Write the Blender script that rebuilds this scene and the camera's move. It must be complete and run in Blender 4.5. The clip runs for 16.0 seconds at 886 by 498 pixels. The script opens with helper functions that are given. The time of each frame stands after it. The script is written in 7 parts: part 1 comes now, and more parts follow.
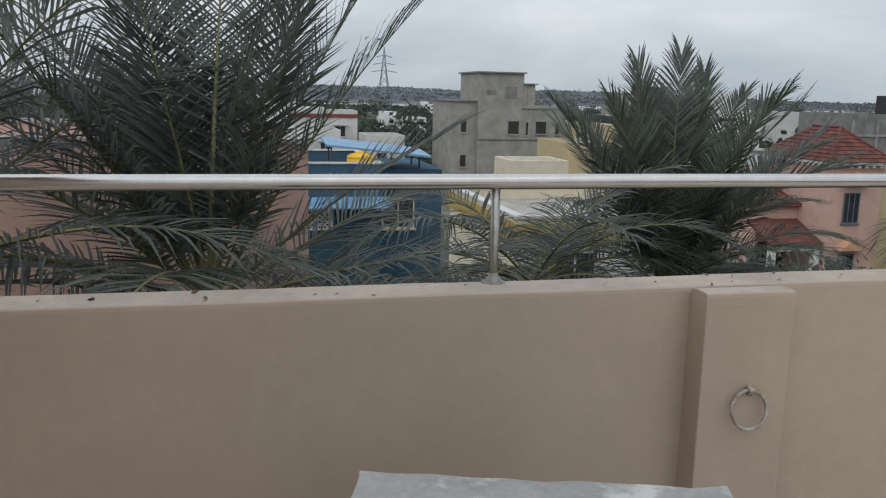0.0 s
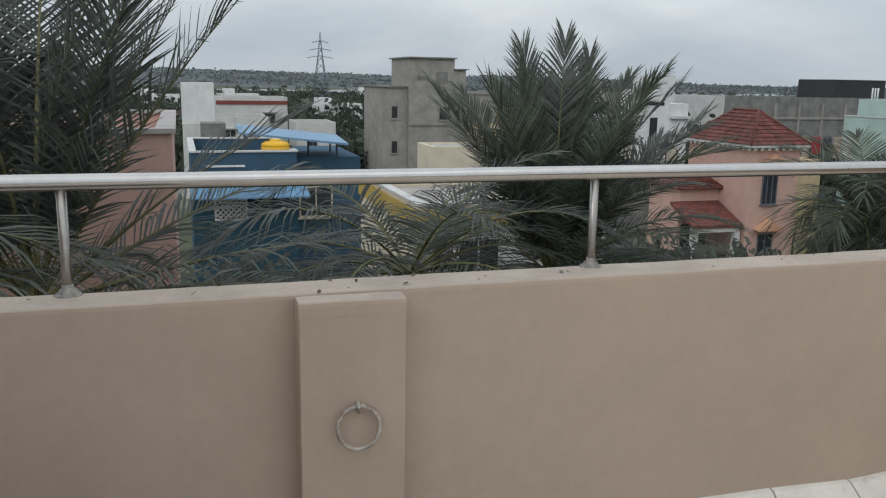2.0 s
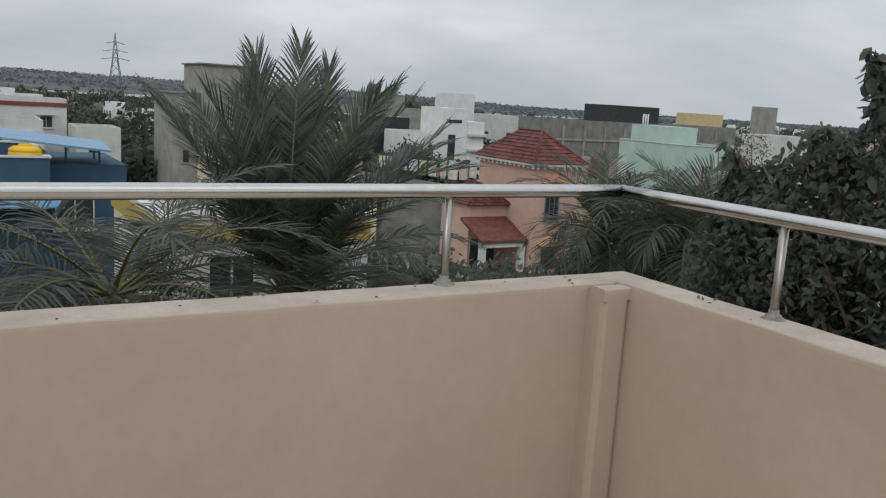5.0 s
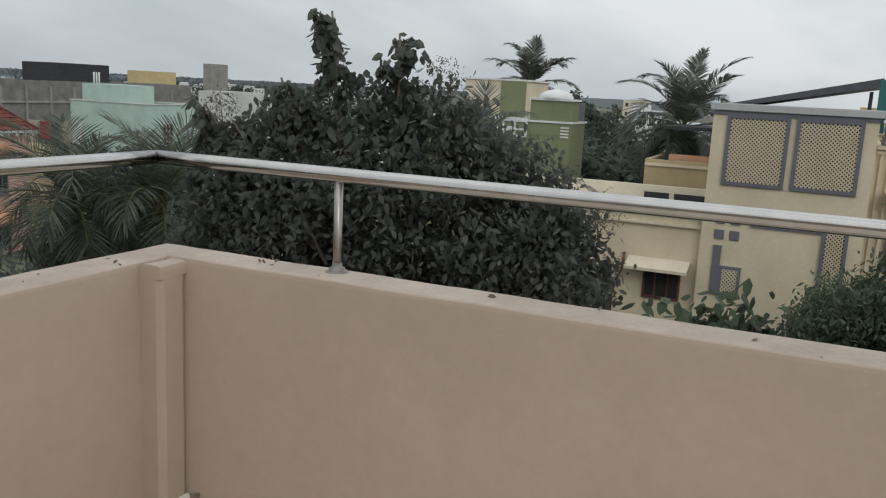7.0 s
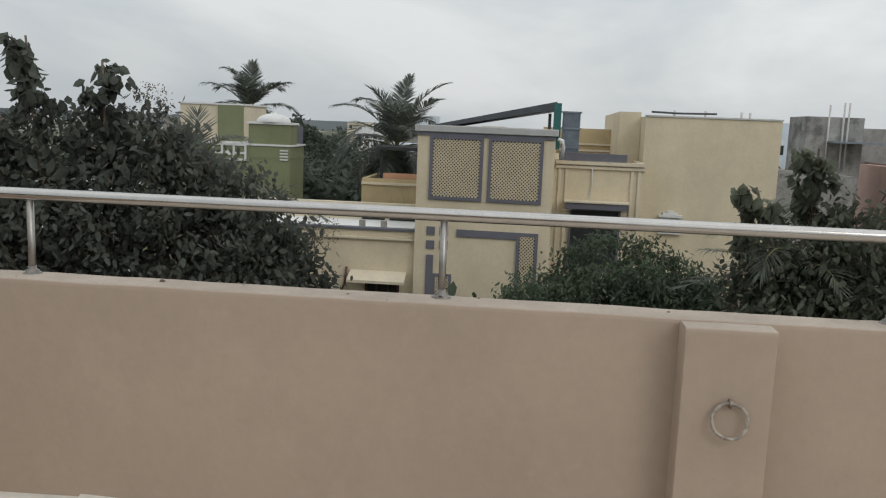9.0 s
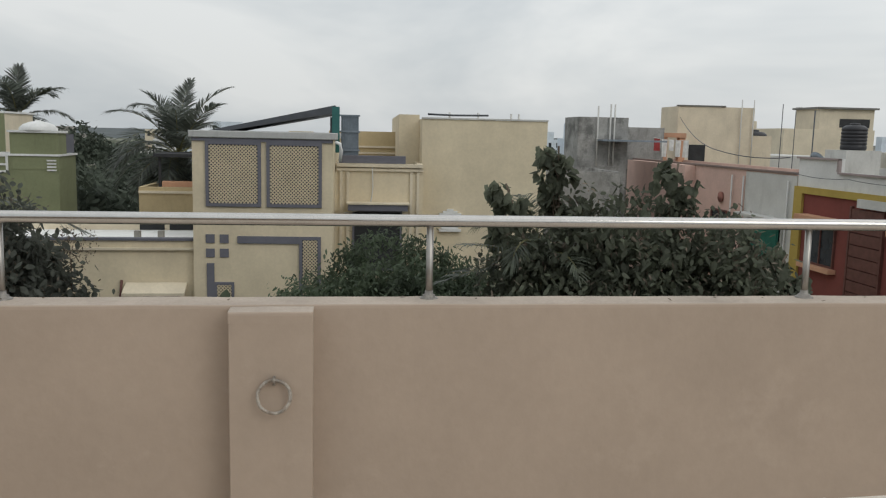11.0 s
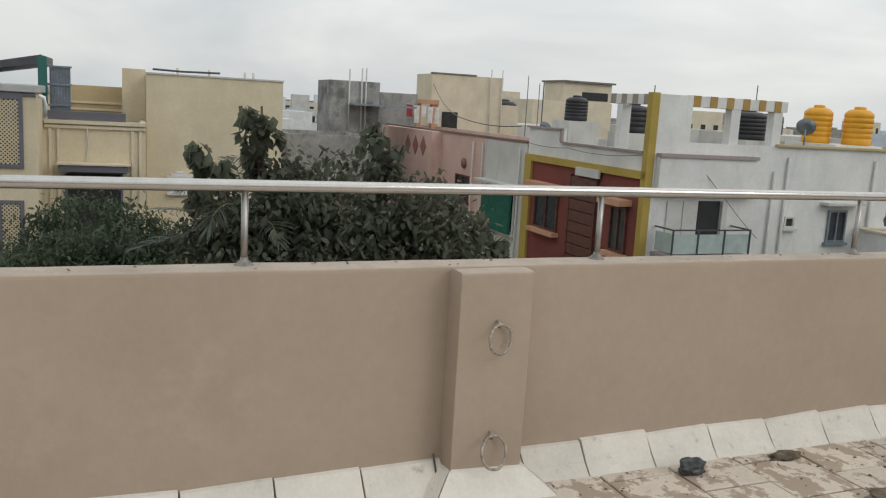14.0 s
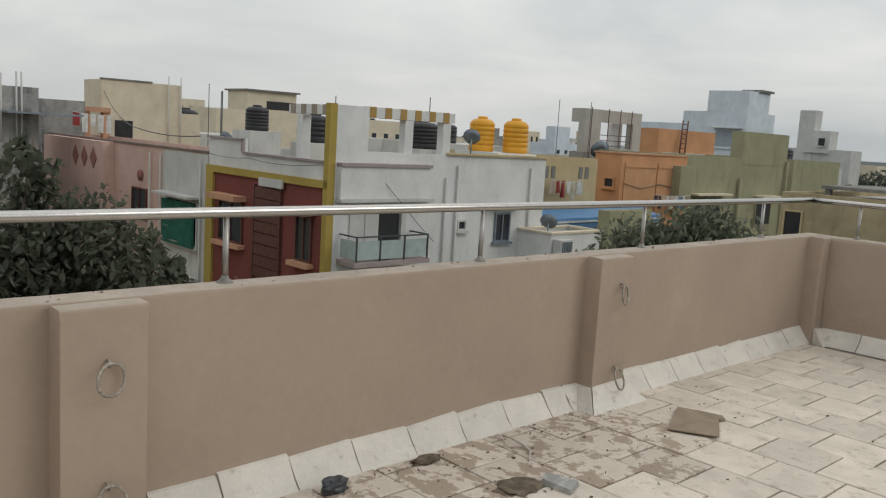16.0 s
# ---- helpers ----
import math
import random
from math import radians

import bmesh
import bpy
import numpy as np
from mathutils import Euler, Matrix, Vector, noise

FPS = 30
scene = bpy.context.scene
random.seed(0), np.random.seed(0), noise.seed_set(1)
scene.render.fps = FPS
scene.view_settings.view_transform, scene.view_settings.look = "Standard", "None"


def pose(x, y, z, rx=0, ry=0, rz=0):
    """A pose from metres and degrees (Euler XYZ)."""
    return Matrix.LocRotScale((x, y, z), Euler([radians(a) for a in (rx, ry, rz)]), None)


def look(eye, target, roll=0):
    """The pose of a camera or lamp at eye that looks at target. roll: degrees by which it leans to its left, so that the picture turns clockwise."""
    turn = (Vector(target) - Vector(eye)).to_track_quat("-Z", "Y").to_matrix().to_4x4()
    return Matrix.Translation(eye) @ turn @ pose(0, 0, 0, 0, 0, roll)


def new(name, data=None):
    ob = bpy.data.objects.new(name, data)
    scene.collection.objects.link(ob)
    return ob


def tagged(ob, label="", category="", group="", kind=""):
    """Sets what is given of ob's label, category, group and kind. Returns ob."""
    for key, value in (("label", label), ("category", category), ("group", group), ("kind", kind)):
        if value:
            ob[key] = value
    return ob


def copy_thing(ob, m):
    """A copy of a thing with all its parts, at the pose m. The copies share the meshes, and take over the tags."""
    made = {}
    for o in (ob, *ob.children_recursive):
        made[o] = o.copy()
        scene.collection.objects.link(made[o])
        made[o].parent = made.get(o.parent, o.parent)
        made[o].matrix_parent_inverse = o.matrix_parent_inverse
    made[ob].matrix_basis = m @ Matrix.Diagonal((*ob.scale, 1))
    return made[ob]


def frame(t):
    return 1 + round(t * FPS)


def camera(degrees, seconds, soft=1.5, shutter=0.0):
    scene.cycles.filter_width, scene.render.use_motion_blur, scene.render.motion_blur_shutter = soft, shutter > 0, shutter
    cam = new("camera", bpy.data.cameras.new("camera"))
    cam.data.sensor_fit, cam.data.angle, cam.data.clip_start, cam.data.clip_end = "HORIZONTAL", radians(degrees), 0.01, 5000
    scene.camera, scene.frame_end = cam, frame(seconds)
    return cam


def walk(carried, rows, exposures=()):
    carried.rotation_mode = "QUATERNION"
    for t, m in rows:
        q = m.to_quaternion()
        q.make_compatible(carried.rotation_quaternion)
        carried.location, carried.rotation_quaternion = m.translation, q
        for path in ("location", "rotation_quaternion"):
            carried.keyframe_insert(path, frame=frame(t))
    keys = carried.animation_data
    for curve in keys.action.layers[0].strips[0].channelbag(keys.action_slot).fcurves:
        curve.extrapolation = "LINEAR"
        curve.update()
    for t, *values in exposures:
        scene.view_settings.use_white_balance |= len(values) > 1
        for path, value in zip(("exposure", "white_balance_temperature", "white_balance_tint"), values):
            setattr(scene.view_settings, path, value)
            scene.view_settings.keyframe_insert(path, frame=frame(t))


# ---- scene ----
cam = camera(55.9, 16.0, soft=1.2)
PATH = [
    (0, (0.11, 0.286, 1.445), (0.572, 2.197, 1.077), 1.3),
    (0.5, (0.308, 0.295, 1.44), (0.853, 2.181, 1.058), 0.7),
    (0.8, (0.47, 0.325, 1.447), (0.998, 2.212, 1.045), 1.2),
    (1, (0.569, 0.338, 1.454), (1.085, 2.226, 1.041), 0.8),
    (1.5, (0.828, 0.317, 1.46), (1.438, 2.177, 1.05), 0.5),
    (2, (1.122, 0.262, 1.472), (1.714, 2.131, 1.074), 1.0),
    (2.5, (1.381, 0.257, 1.461), (2.05, 2.103, 1.081), 0.7),
    (3, (1.695, 0.342, 1.45), (2.401, 2.173, 1.064), 2.0),
    (3.5, (1.924, 0.167, 1.469), (2.794, 1.931, 1.103), 2.2),
    (3.7, (2.022, 0.145, 1.476), (2.919, 1.897, 1.121), 2.8),
    (6, (2.693, 0.573, 1.47), (4.022, 2.017, 1.086), 3.2),
    (6.5, (2.638, 0.62, 1.469), (4.26, 1.727, 1.091), 3.5),
    (7, (2.478, 0.638, 1.459), (4.279, 1.423, 1.083), 2.9),
    (7.5, (2.315, 0.546, 1.486), (4.179, 1.183, 1.144), 2.9),
    (8, (2.087, 0.35, 1.477), (3.983, 0.898, 1.15), 2.0),
    (8.5, (1.929, 0.231, 1.506), (3.886, 0.514, 1.209), 2.6),
    (9, (1.727, 0.124, 1.507), (3.697, 0.307, 1.211), 2.3),
    (9.5, (1.586, -0.049, 1.52), (3.562, 0.022, 1.221), 1.8),
    (10, (1.582, -0.324, 1.525), (3.56, -0.379, 1.231), 1.4),
    (10.2, (1.525, -0.428, 1.522), (3.502, -0.529, 1.239), 1.5),
    (12.3, (1.554, -1.376, 1.513), (3.497, -1.743, 1.213), 0.6),
    (12.5, (1.517, -1.494, 1.524), (3.465, -1.825, 1.218), 0.8),
    (13, (1.503, -1.73, 1.503), (3.454, -2.051, 1.203), 0.6),
    (13.5, (1.54, -1.962, 1.509), (3.439, -2.505, 1.193), 2.4),
    (14, (1.542, -2.143, 1.516), (3.362, -2.902, 1.181), 3.3),
    (14.5, (1.553, -2.298, 1.553), (3.268, -3.28, 1.248), 3.9),
    (15, (1.521, -2.364, 1.564), (3.12, -3.534, 1.286), 4.5),
    (15.2, (1.474, -2.406, 1.565), (3.027, -3.635, 1.284), 3.6),
    (15.5, (1.485, -2.42, 1.573), (2.96, -3.743, 1.305), 4.2),
    (16, (1.498, -2.448, 1.568), (2.937, -3.809, 1.296), 3.5),
]
walk(cam, [(t, look(eye, target, roll)) for t, eye, target, roll in PATH],
     [(0.0, 0.08, 6250, 10), (1.0, 0.07, 6270, 10), (2.5, 0.05, 6300, 10), (3.5, 0.03, 6350, 10), (6.0, 0.03, 6480, 10), (8.0, -0.02, 6600, 10), (10.0, -0.07, 6640, 10),
      (12.5, 0.0, 6700, 10), (14.0, 0.02, 6750, 10), (16.0, -0.18, 6800, 10)])


GROUND = -10.0

# ---- light ----
world = bpy.data.worlds.new("overcast_sky")
scene.world = world
world.use_nodes = True
wt = world.node_tree
wt.nodes.clear()


def wnode(kind, **sets):
    n = wt.nodes.new(kind)
    for k, v in sets.items():
        n.inputs[k].default_value = v
    return n


wout = wnode("ShaderNodeOutputWorld")
wbg = wnode("ShaderNodeBackground", Strength=1.0)
wsky = wt.nodes.new("ShaderNodeTexSky")
wsky.sky_type = "NISHITA"
wsky.sun_disc = False
wsky.sun_elevation = radians(52)
wsky.sun_rotation = radians(165)
wsky.dust_density = 4.0
wco = wnode("ShaderNodeTexCoord")
wsep = wnode("ShaderNodeSeparateXYZ")
wmap = wnode("ShaderNodeMapping")
wmap.inputs["Scale"].default_value = (1.0, 1.0, 3.2)
wnoise = wnode("ShaderNodeTexNoise", Scale=2.0, Detail=5.0, Roughness=0.55, Distortion=0.35)
wramp = wnode("ShaderNodeValToRGB")
wramp.color_ramp.elements[0].position, wramp.color_ramp.elements[0].color = 0.36, (0.53, 0.59, 0.635, 1)
wramp.color_ramp.elements[1].position, wramp.color_ramp.elements[1].color = 0.64, (0.80, 0.835, 0.85, 1)
wgrad = wt.nodes.new("ShaderNodeMapRange")
wgrad.inputs["From Min"].default_value, wgrad.inputs["From Max"].default_value = 0.0, 0.9
wgrad.inputs["To Min"].default_value, wgrad.inputs["To Max"].default_value = 0.94, 1.65
wsouth = wt.nodes.new("ShaderNodeMapRange")
wsouth.inputs["From Min"].default_value, wsouth.inputs["From Max"].default_value = -1.0, 1.0
wsouth.inputs["To Min"].default_value, wsouth.inputs["To Max"].default_value = 1.08, 0.93
wmul = wnode("ShaderNodeMath")
wmul.operation = "MULTIPLY"
wscale = wnode("ShaderNodeVectorMath")
wscale.operation = "SCALE"
wskys = wnode("ShaderNodeVectorMath")
wskys.operation = "SCALE"
wskys.inputs["Scale"].default_value = 0.08
wmix = wnode("ShaderNodeMix")
wmix.data_type = "RGBA"
wmix.inputs["Factor"].default_value = 0.9
for a, b in ((wco.outputs["Generated"], wmap.inputs["Vector"]), (wco.outputs["Generated"], wsep.inputs[0]),
             (wmap.outputs[0], wnoise.inputs["Vector"]), (wnoise.outputs["Fac"], wramp.inputs[0]),
             (wsep.outputs["Z"], wgrad.inputs["Value"]), (wsep.outputs["Y"], wsouth.inputs["Value"]),
             (wgrad.outputs[0], wmul.inputs[0]), (wsouth.outputs[0], wmul.inputs[1]),
             (wramp.outputs[0], wscale.inputs[0]), (wmul.outputs[0], wscale.inputs["Scale"]),
             (wsky.outputs[0], wskys.inputs[0]), (wskys.outputs[0], wmix.inputs["A"]), (wscale.outputs[0], wmix.inputs["B"]),
             (wmix.outputs["Result"], wbg.inputs["Color"]), (wbg.outputs[0], wout.inputs[0])):
    wt.links.new(a, b)
sun = new("sun", bpy.data.lights.new("sun", "SUN"))
sun.data.energy, sun.data.angle, sun.data.color = 0.5, radians(25), (1.0, 0.96, 0.9)
sun.matrix_world = look((0, 0, 30), (16, 13, 17))

# ---- materials ----
MATS = {}


def material(name, colour, rough=0.8, metal=0.0, vary=0.12, scale=3.0, streak=0.0, stain=(0.08, 0.075, 0.065), bump=0.0,
             bump_scale=60.0, island=0.0, patch=0.0, patch_colour=(0.3, 0.25, 0.2), patch_scale=1.2, patch_soft=1.0, spec=0.35, random_ob=0.0, thin=0.0):
    """A surface of one paint or stuff, with grain at two scales, and streaks, patches and relief where asked for."""
    if name in MATS:
        return MATS[name]
    m = MATS[name] = bpy.data.materials.new(name)
    m.use_nodes = True
    nt = m.node_tree
    b = nt.nodes["Principled BSDF"]
    b.inputs["Roughness"].default_value, b.inputs["Metallic"].default_value = rough, metal
    b.inputs["Specular IOR Level"].default_value = spec
    geo = nt.nodes.new("ShaderNodeNewGeometry")

    def noise_at(sc, detail, vec=None, rgh=0.6):
        n = nt.nodes.new("ShaderNodeTexNoise")
        n.inputs["Scale"].default_value, n.inputs["Detail"].default_value, n.inputs["Roughness"].default_value = sc, detail, rgh
        nt.links.new(vec or geo.outputs["Position"], n.inputs["Vector"])
        return n.outputs["Fac"]

    def mrange(src, a, b_, c, d):
        n = nt.nodes.new("ShaderNodeMapRange")
        for i, v in enumerate((a, b_, c, d)):
            n.inputs[i + 1].default_value = v
        nt.links.new(src, n.inputs[0])
        return n.outputs[0]

    def mix(fac, a, b_, how="MIX"):
        n = nt.nodes.new("ShaderNodeMix")
        n.data_type, n.blend_type = "RGBA", how
        for sock, v in ((n.inputs["Factor"], fac), (n.inputs["A"], a), (n.inputs["B"], b_)):
            if isinstance(v, (int, float)):
                sock.default_value = v
            elif isinstance(v, tuple):
                sock.default_value = (*v, 1)
            else:
                nt.links.new(v, sock)
        return n.outputs["Result"]

    col = tuple(colour)
    dark = tuple(c * (1 - 1.6 * vary) for c in colour)
    lite = tuple(min(1, c * (1 + 0.9 * vary)) for c in colour)
    out = mix(mrange(noise_at(scale, 5), 0.3, 0.7, 0, 1), dark, lite)
    fine = mrange(noise_at(scale * 14, 3), 0.3, 0.7, 1 - vary * 0.6, 1 + vary * 0.4)
    fcol = nt.nodes.new("ShaderNodeCombineColor")
    for i in range(3):
        nt.links.new(fine, fcol.inputs[i])
    out = mix(1.0, out, fcol.outputs[0], "MULTIPLY")
    if patch:
        out = mix(mrange(noise_at(patch_scale, 6, rgh=0.7), 0.62 - 0.3 * patch, 0.62 - 0.3 * patch + (0.1 + 0.1 * patch) * patch_soft, 0, 0.85), out, tuple(patch_colour))
    if streak:
        mp = nt.nodes.new("ShaderNodeMapping")
        mp.inputs["Scale"].default_value = (2.2, 2.2, 0.45)
        nt.links.new(geo.outputs["Position"], mp.inputs["Vector"])
        out = mix(mrange(noise_at(1.1, 7, mp.outputs[0], 0.7), 0.54, 0.86, 0, streak * 0.75), out, tuple(stain))
    if island:
        v = mrange(geo.outputs["Random Per Island"], 0, 1, 1 - island, 1 + island)
        ic = nt.nodes.new("ShaderNodeCombineColor")
        for i in range(3):
            nt.links.new(v, ic.inputs[i])
        out = mix(1.0, out, ic.outputs[0], "MULTIPLY")
    if random_ob:
        oi = nt.nodes.new("ShaderNodeObjectInfo")
        v = mrange(oi.outputs["Random"], 0, 1, 1 - random_ob, 1 + random_ob)
        ic = nt.nodes.new("ShaderNodeCombineColor")
        for i in range(3):
            nt.links.new(v, ic.inputs[i])
        out = mix(1.0, out, ic.outputs[0], "MULTIPLY")
    nt.links.new(out, b.inputs["Base Color"])
    if thin:
        tr = nt.nodes.new("ShaderNodeBsdfTranslucent")
        ms = nt.nodes.new("ShaderNodeMixShader")
        ms.inputs[0].default_value = thin
        nt.links.new(out, tr.inputs["Color"])
        nt.links.new(b.outputs[0], ms.inputs[1])
        nt.links.new(tr.outputs[0], ms.inputs[2])
        nt.links.new(ms.outputs[0], nt.nodes["Material Output"].inputs["Surface"])
    if bump:
        bn = nt.nodes.new("ShaderNodeBump")
        bn.inputs["Strength"].default_value, bn.inputs["Distance"].default_value = bump, 0.01
        nt.links.new(noise_at(bump_scale, 4), bn.inputs["Height"])
        nt.links.new(bn.outputs[0], b.inputs["Normal"])
    return m


def plaster(name, colour, streak=0.45, vary=0.08, **more):
    return material(name, colour, rough=0.9, vary=vary, scale=0.9, streak=streak, bump=0.12, bump_scale=25, spec=0.2, **more)


TAUPE = material("taupe_paint", (0.405, 0.322, 0.255), rough=0.75, vary=0.05, scale=1.4, bump=0.10, bump_scale=35, spec=0.25,
                 patch=0.12, patch_colour=(0.43, 0.345, 0.275), patch_scale=2.3)
# wall taupe made paler: sky light on upward faces, put into the colour
TOP = material("skylit_paint_top", (0.43, 0.36, 0.30), rough=0.9, vary=0.12, scale=5, bump=0.2, bump_scale=60, patch=0.2,
               patch_colour=(0.40, 0.35, 0.29), patch_scale=7, spec=0.2)
STEEL = material("polished_steel", (0.52, 0.50, 0.475), rough=0.16, metal=1.0, vary=0.05, scale=14, spec=0.5)
DULL = material("dull_steel", (0.36, 0.34, 0.315), rough=0.36, metal=1.0, vary=0.1, scale=20, spec=0.5)
FLANGE = material("weathered_flange", (0.27, 0.25, 0.225), rough=0.5, metal=0.8, vary=0.25, scale=40, spec=0.4)
TILE = material("cement_tile", (0.655, 0.575, 0.49), rough=0.85, vary=0.10, scale=5, bump=0.25, bump_scale=90, random_ob=0.09,
                patch=0.22, patch_colour=(0.36, 0.30, 0.24), patch_scale=9)
DIRTY_TILE = material("dirty_cement_tile", (0.64, 0.56, 0.475), rough=0.9, vary=0.10, scale=6, bump=0.3, bump_scale=90, random_ob=0.09,
                      patch=0.42, patch_colour=(0.31, 0.24, 0.18), patch_scale=6, patch_soft=0.3)
GROUT = material("dark_grout", (0.25, 0.215, 0.175), rough=0.95, vary=0.25, scale=8, bump=0.3)
COVING = material("white_cement", (0.69, 0.65, 0.585), rough=0.85, vary=0.08, scale=4, bump=0.2, bump_scale=60, patch=0.12,
                  patch_colour=(0.42, 0.38, 0.32), patch_scale=14, random_ob=0.06)
CEMENT = material("grey_cement", (0.34, 0.335, 0.32), rough=0.9, vary=0.16, scale=4, bump=0.35, bump_scale=40, patch=0.3,
                  patch_colour=(0.56, 0.55, 0.52), patch_scale=6)
IRON = material("painted_iron", (0.42, 0.38, 0.33), rough=0.6, metal=0.3, vary=0.3, scale=40, patch=0.5, patch_colour=(0.22, 0.17, 0.13), patch_scale=60)
ROOF = material("roof_screed", (0.40, 0.37, 0.33), rough=0.95, vary=0.2, scale=0.7, patch=0.3, patch_colour=(0.25, 0.23, 0.2))
CREAM = plaster("cream_paint", (0.655, 0.565, 0.41), 0.14)
CREAM2 = plaster("pale_cream_paint", (0.67, 0.59, 0.455), 0.3)
TAN = plaster("tan_paint", (0.50, 0.40, 0.24), 0.3)
SLATE = plaster("slate_grey_paint", (0.155, 0.155, 0.18), 0.2)
GREEN = plaster("olive_green_paint", (0.215, 0.232, 0.135), 0.6)
OLIVE = plaster("pale_olive_paint", (0.32, 0.31, 0.20), 0.8)
PINK = plaster("pink_paint", (0.55, 0.36, 0.30), 0.3)
SALMON = plaster("salmon_paint", (0.61, 0.425, 0.365), 0.4)
WHITE = plaster("white_paint", (0.70, 0.70, 0.685), 0.35)
OFFWHITE = plaster("grubby_white_paint", (0.56, 0.555, 0.53), 0.6)
MINT = plaster("mint_paint", (0.42, 0.54, 0.49), 0.25)
RED = plaster("brick_red_paint", (0.205, 0.066, 0.056), 0.2)
YELLOW = plaster("mustard_paint", (0.42, 0.31, 0.085), 0.15)
ORANGE = plaster("orange_paint", (0.58, 0.30, 0.155), 0.3)
LBLUE = plaster("pale_blue_paint", (0.64, 0.70, 0.755), 0.35)
BLUE = plaster("blue_paint", (0.05, 0.10, 0.15), 0.25)
TEAL = plaster("teal_paint", (0.032, 0.075, 0.105), 0.25)
CONCRETE = plaster("bare_concrete", (0.31, 0.295, 0.265), 0.6, vary=0.15)
OLDGREY = plaster("weathered_grey", (0.22, 0.215, 0.20), 0.85, vary=0.2)
STAINED = plaster("stained_cement", (0.34, 0.335, 0.32), 0.95, vary=0.2, patch=0.45, patch_colour=(0.11, 0.11, 0.105), patch_scale=0.8)
PALE_YELLOW = plaster("pale_yellow_paint", (0.58, 0.46, 0.25), 0.3)
# leaf green greyed towards blue: distance haze is put into the colour
HILLWOOD = material("hazed_hill_leaf", (0.15, 0.165, 0.168), rough=1.0, vary=0.12, scale=0.01, thin=0.4, spec=0.05)
BLACKBOX = material("black_sheet", (0.035, 0.035, 0.038), rough=0.7, vary=0.2)
# flat near-black fill: shade inside openings and behind screens, given as colour
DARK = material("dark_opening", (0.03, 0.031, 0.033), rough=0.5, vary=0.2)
GLASS = material("window_glass", (0.035, 0.042, 0.05), rough=0.12, vary=0.2, spec=0.6)
BROWN = material("varnished_wood", (0.13, 0.055, 0.045), rough=0.55, vary=0.2, scale=6)
PEACH = plaster("peach_trim", (0.55, 0.31, 0.20), 0.3)
SHEET_BLUE = material("blue_sheet", (0.16, 0.30, 0.45), rough=0.45, vary=0.15, scale=2)
SHEET_GREY = material("grey_sheet", (0.23, 0.27, 0.31), rough=0.45, metal=0.4, vary=0.15)
SHEET_DARK = material("dark_sheet", (0.07, 0.075, 0.085), rough=0.5, vary=0.15)
SHEET_GREEN = material("green_cloth", (0.02, 0.13, 0.095), rough=0.8, vary=0.2)
TANK_Y = material("yellow_plastic", (0.74, 0.42, 0.02), rough=0.4, vary=0.05)
TANK_O = material("orange_plastic", (0.70, 0.33, 0.025), rough=0.4, vary=0.05)
TANK_K = material("black_plastic", (0.028, 0.028, 0.032), rough=0.45, vary=0.2)
REDTILE = material("red_roof_tile", (0.16, 0.052, 0.041), rough=0.8, vary=0.3, scale=2, island=0.3, patch=0.4, patch_colour=(0.10, 0.055, 0.045))
BARK = material("bark", (0.16, 0.125, 0.095), rough=0.95, vary=0.3, scale=9, bump=0.5, bump_scale=30)
LEAF_A = material("broad_leaf", (0.138, 0.148, 0.124), thin=0.62, rough=0.7, vary=0.3, scale=1.2, island=0.28, spec=0.4)
LEAF_B = material("mango_leaf", (0.105, 0.138, 0.085), thin=0.52, rough=0.6, vary=0.3, scale=1.2, island=0.35, spec=0.4)
LEAF_C = material("green_broad_leaf", (0.140, 0.155, 0.110), thin=0.62, rough=0.7, vary=0.3, scale=1.2, island=0.3, spec=0.4)
LEAF_DRY = material("dry_twig_leaf", (0.17, 0.14, 0.108), thin=0.3, rough=0.8, vary=0.3, island=0.4)
PALM = material("palm_leaf", (0.130, 0.145, 0.122), thin=0.5, rough=0.38, vary=0.3, scale=1.5, island=0.4, spec=0.45)
PALM_G = material("young_palm_leaf", (0.125, 0.145, 0.105), thin=0.55, rough=0.4, vary=0.3, scale=1.5, island=0.4, spec=0.45)
RACHIS = material("palm_stalk", (0.17, 0.16, 0.07), rough=0.6, vary=0.25, scale=4)
FAR_LEAF = material("far_tree_leaf", (0.085, 0.10, 0.078), thin=0.3, rough=0.9, vary=0.2, scale=0.05, island=0.25, spec=0.1)
SOIL = material("scrub_ground", (0.105, 0.115, 0.075), rough=0.95, vary=0.35, scale=0.02, patch=0.36, patch_colour=(0.40, 0.39, 0.36), patch_scale=0.02, spec=0.1)
# hill colour carries the blue-grey of distance haze
HILL = material("hazed_wooded_hill", (0.125, 0.138, 0.14), rough=1.0, vary=0.16, scale=0.012, spec=0.05)
WATER = material("lake_water", (0.20, 0.23, 0.25), rough=0.12, vary=0.1, scale=0.01, spec=0.5)
CARDBOARD = material("brown_card", (0.31, 0.24, 0.175), rough=0.9, vary=0.15, scale=8)
CLOTHS = [material("cloth_" + n, c, rough=0.9, vary=0.15, scale=4) for n, c in
          (("red", (0.30, 0.05, 0.05)), ("white", (0.62, 0.62, 0.60)), ("blue", (0.20, 0.27, 0.38)), ("pink", (0.50, 0.25, 0.27)),
           ("cream", (0.55, 0.50, 0.40)), ("green", (0.20, 0.30, 0.26)), ("black", (0.06, 0.06, 0.07)), ("tan", (0.42, 0.35, 0.28)))]


# ---- builders ----
SITE = []


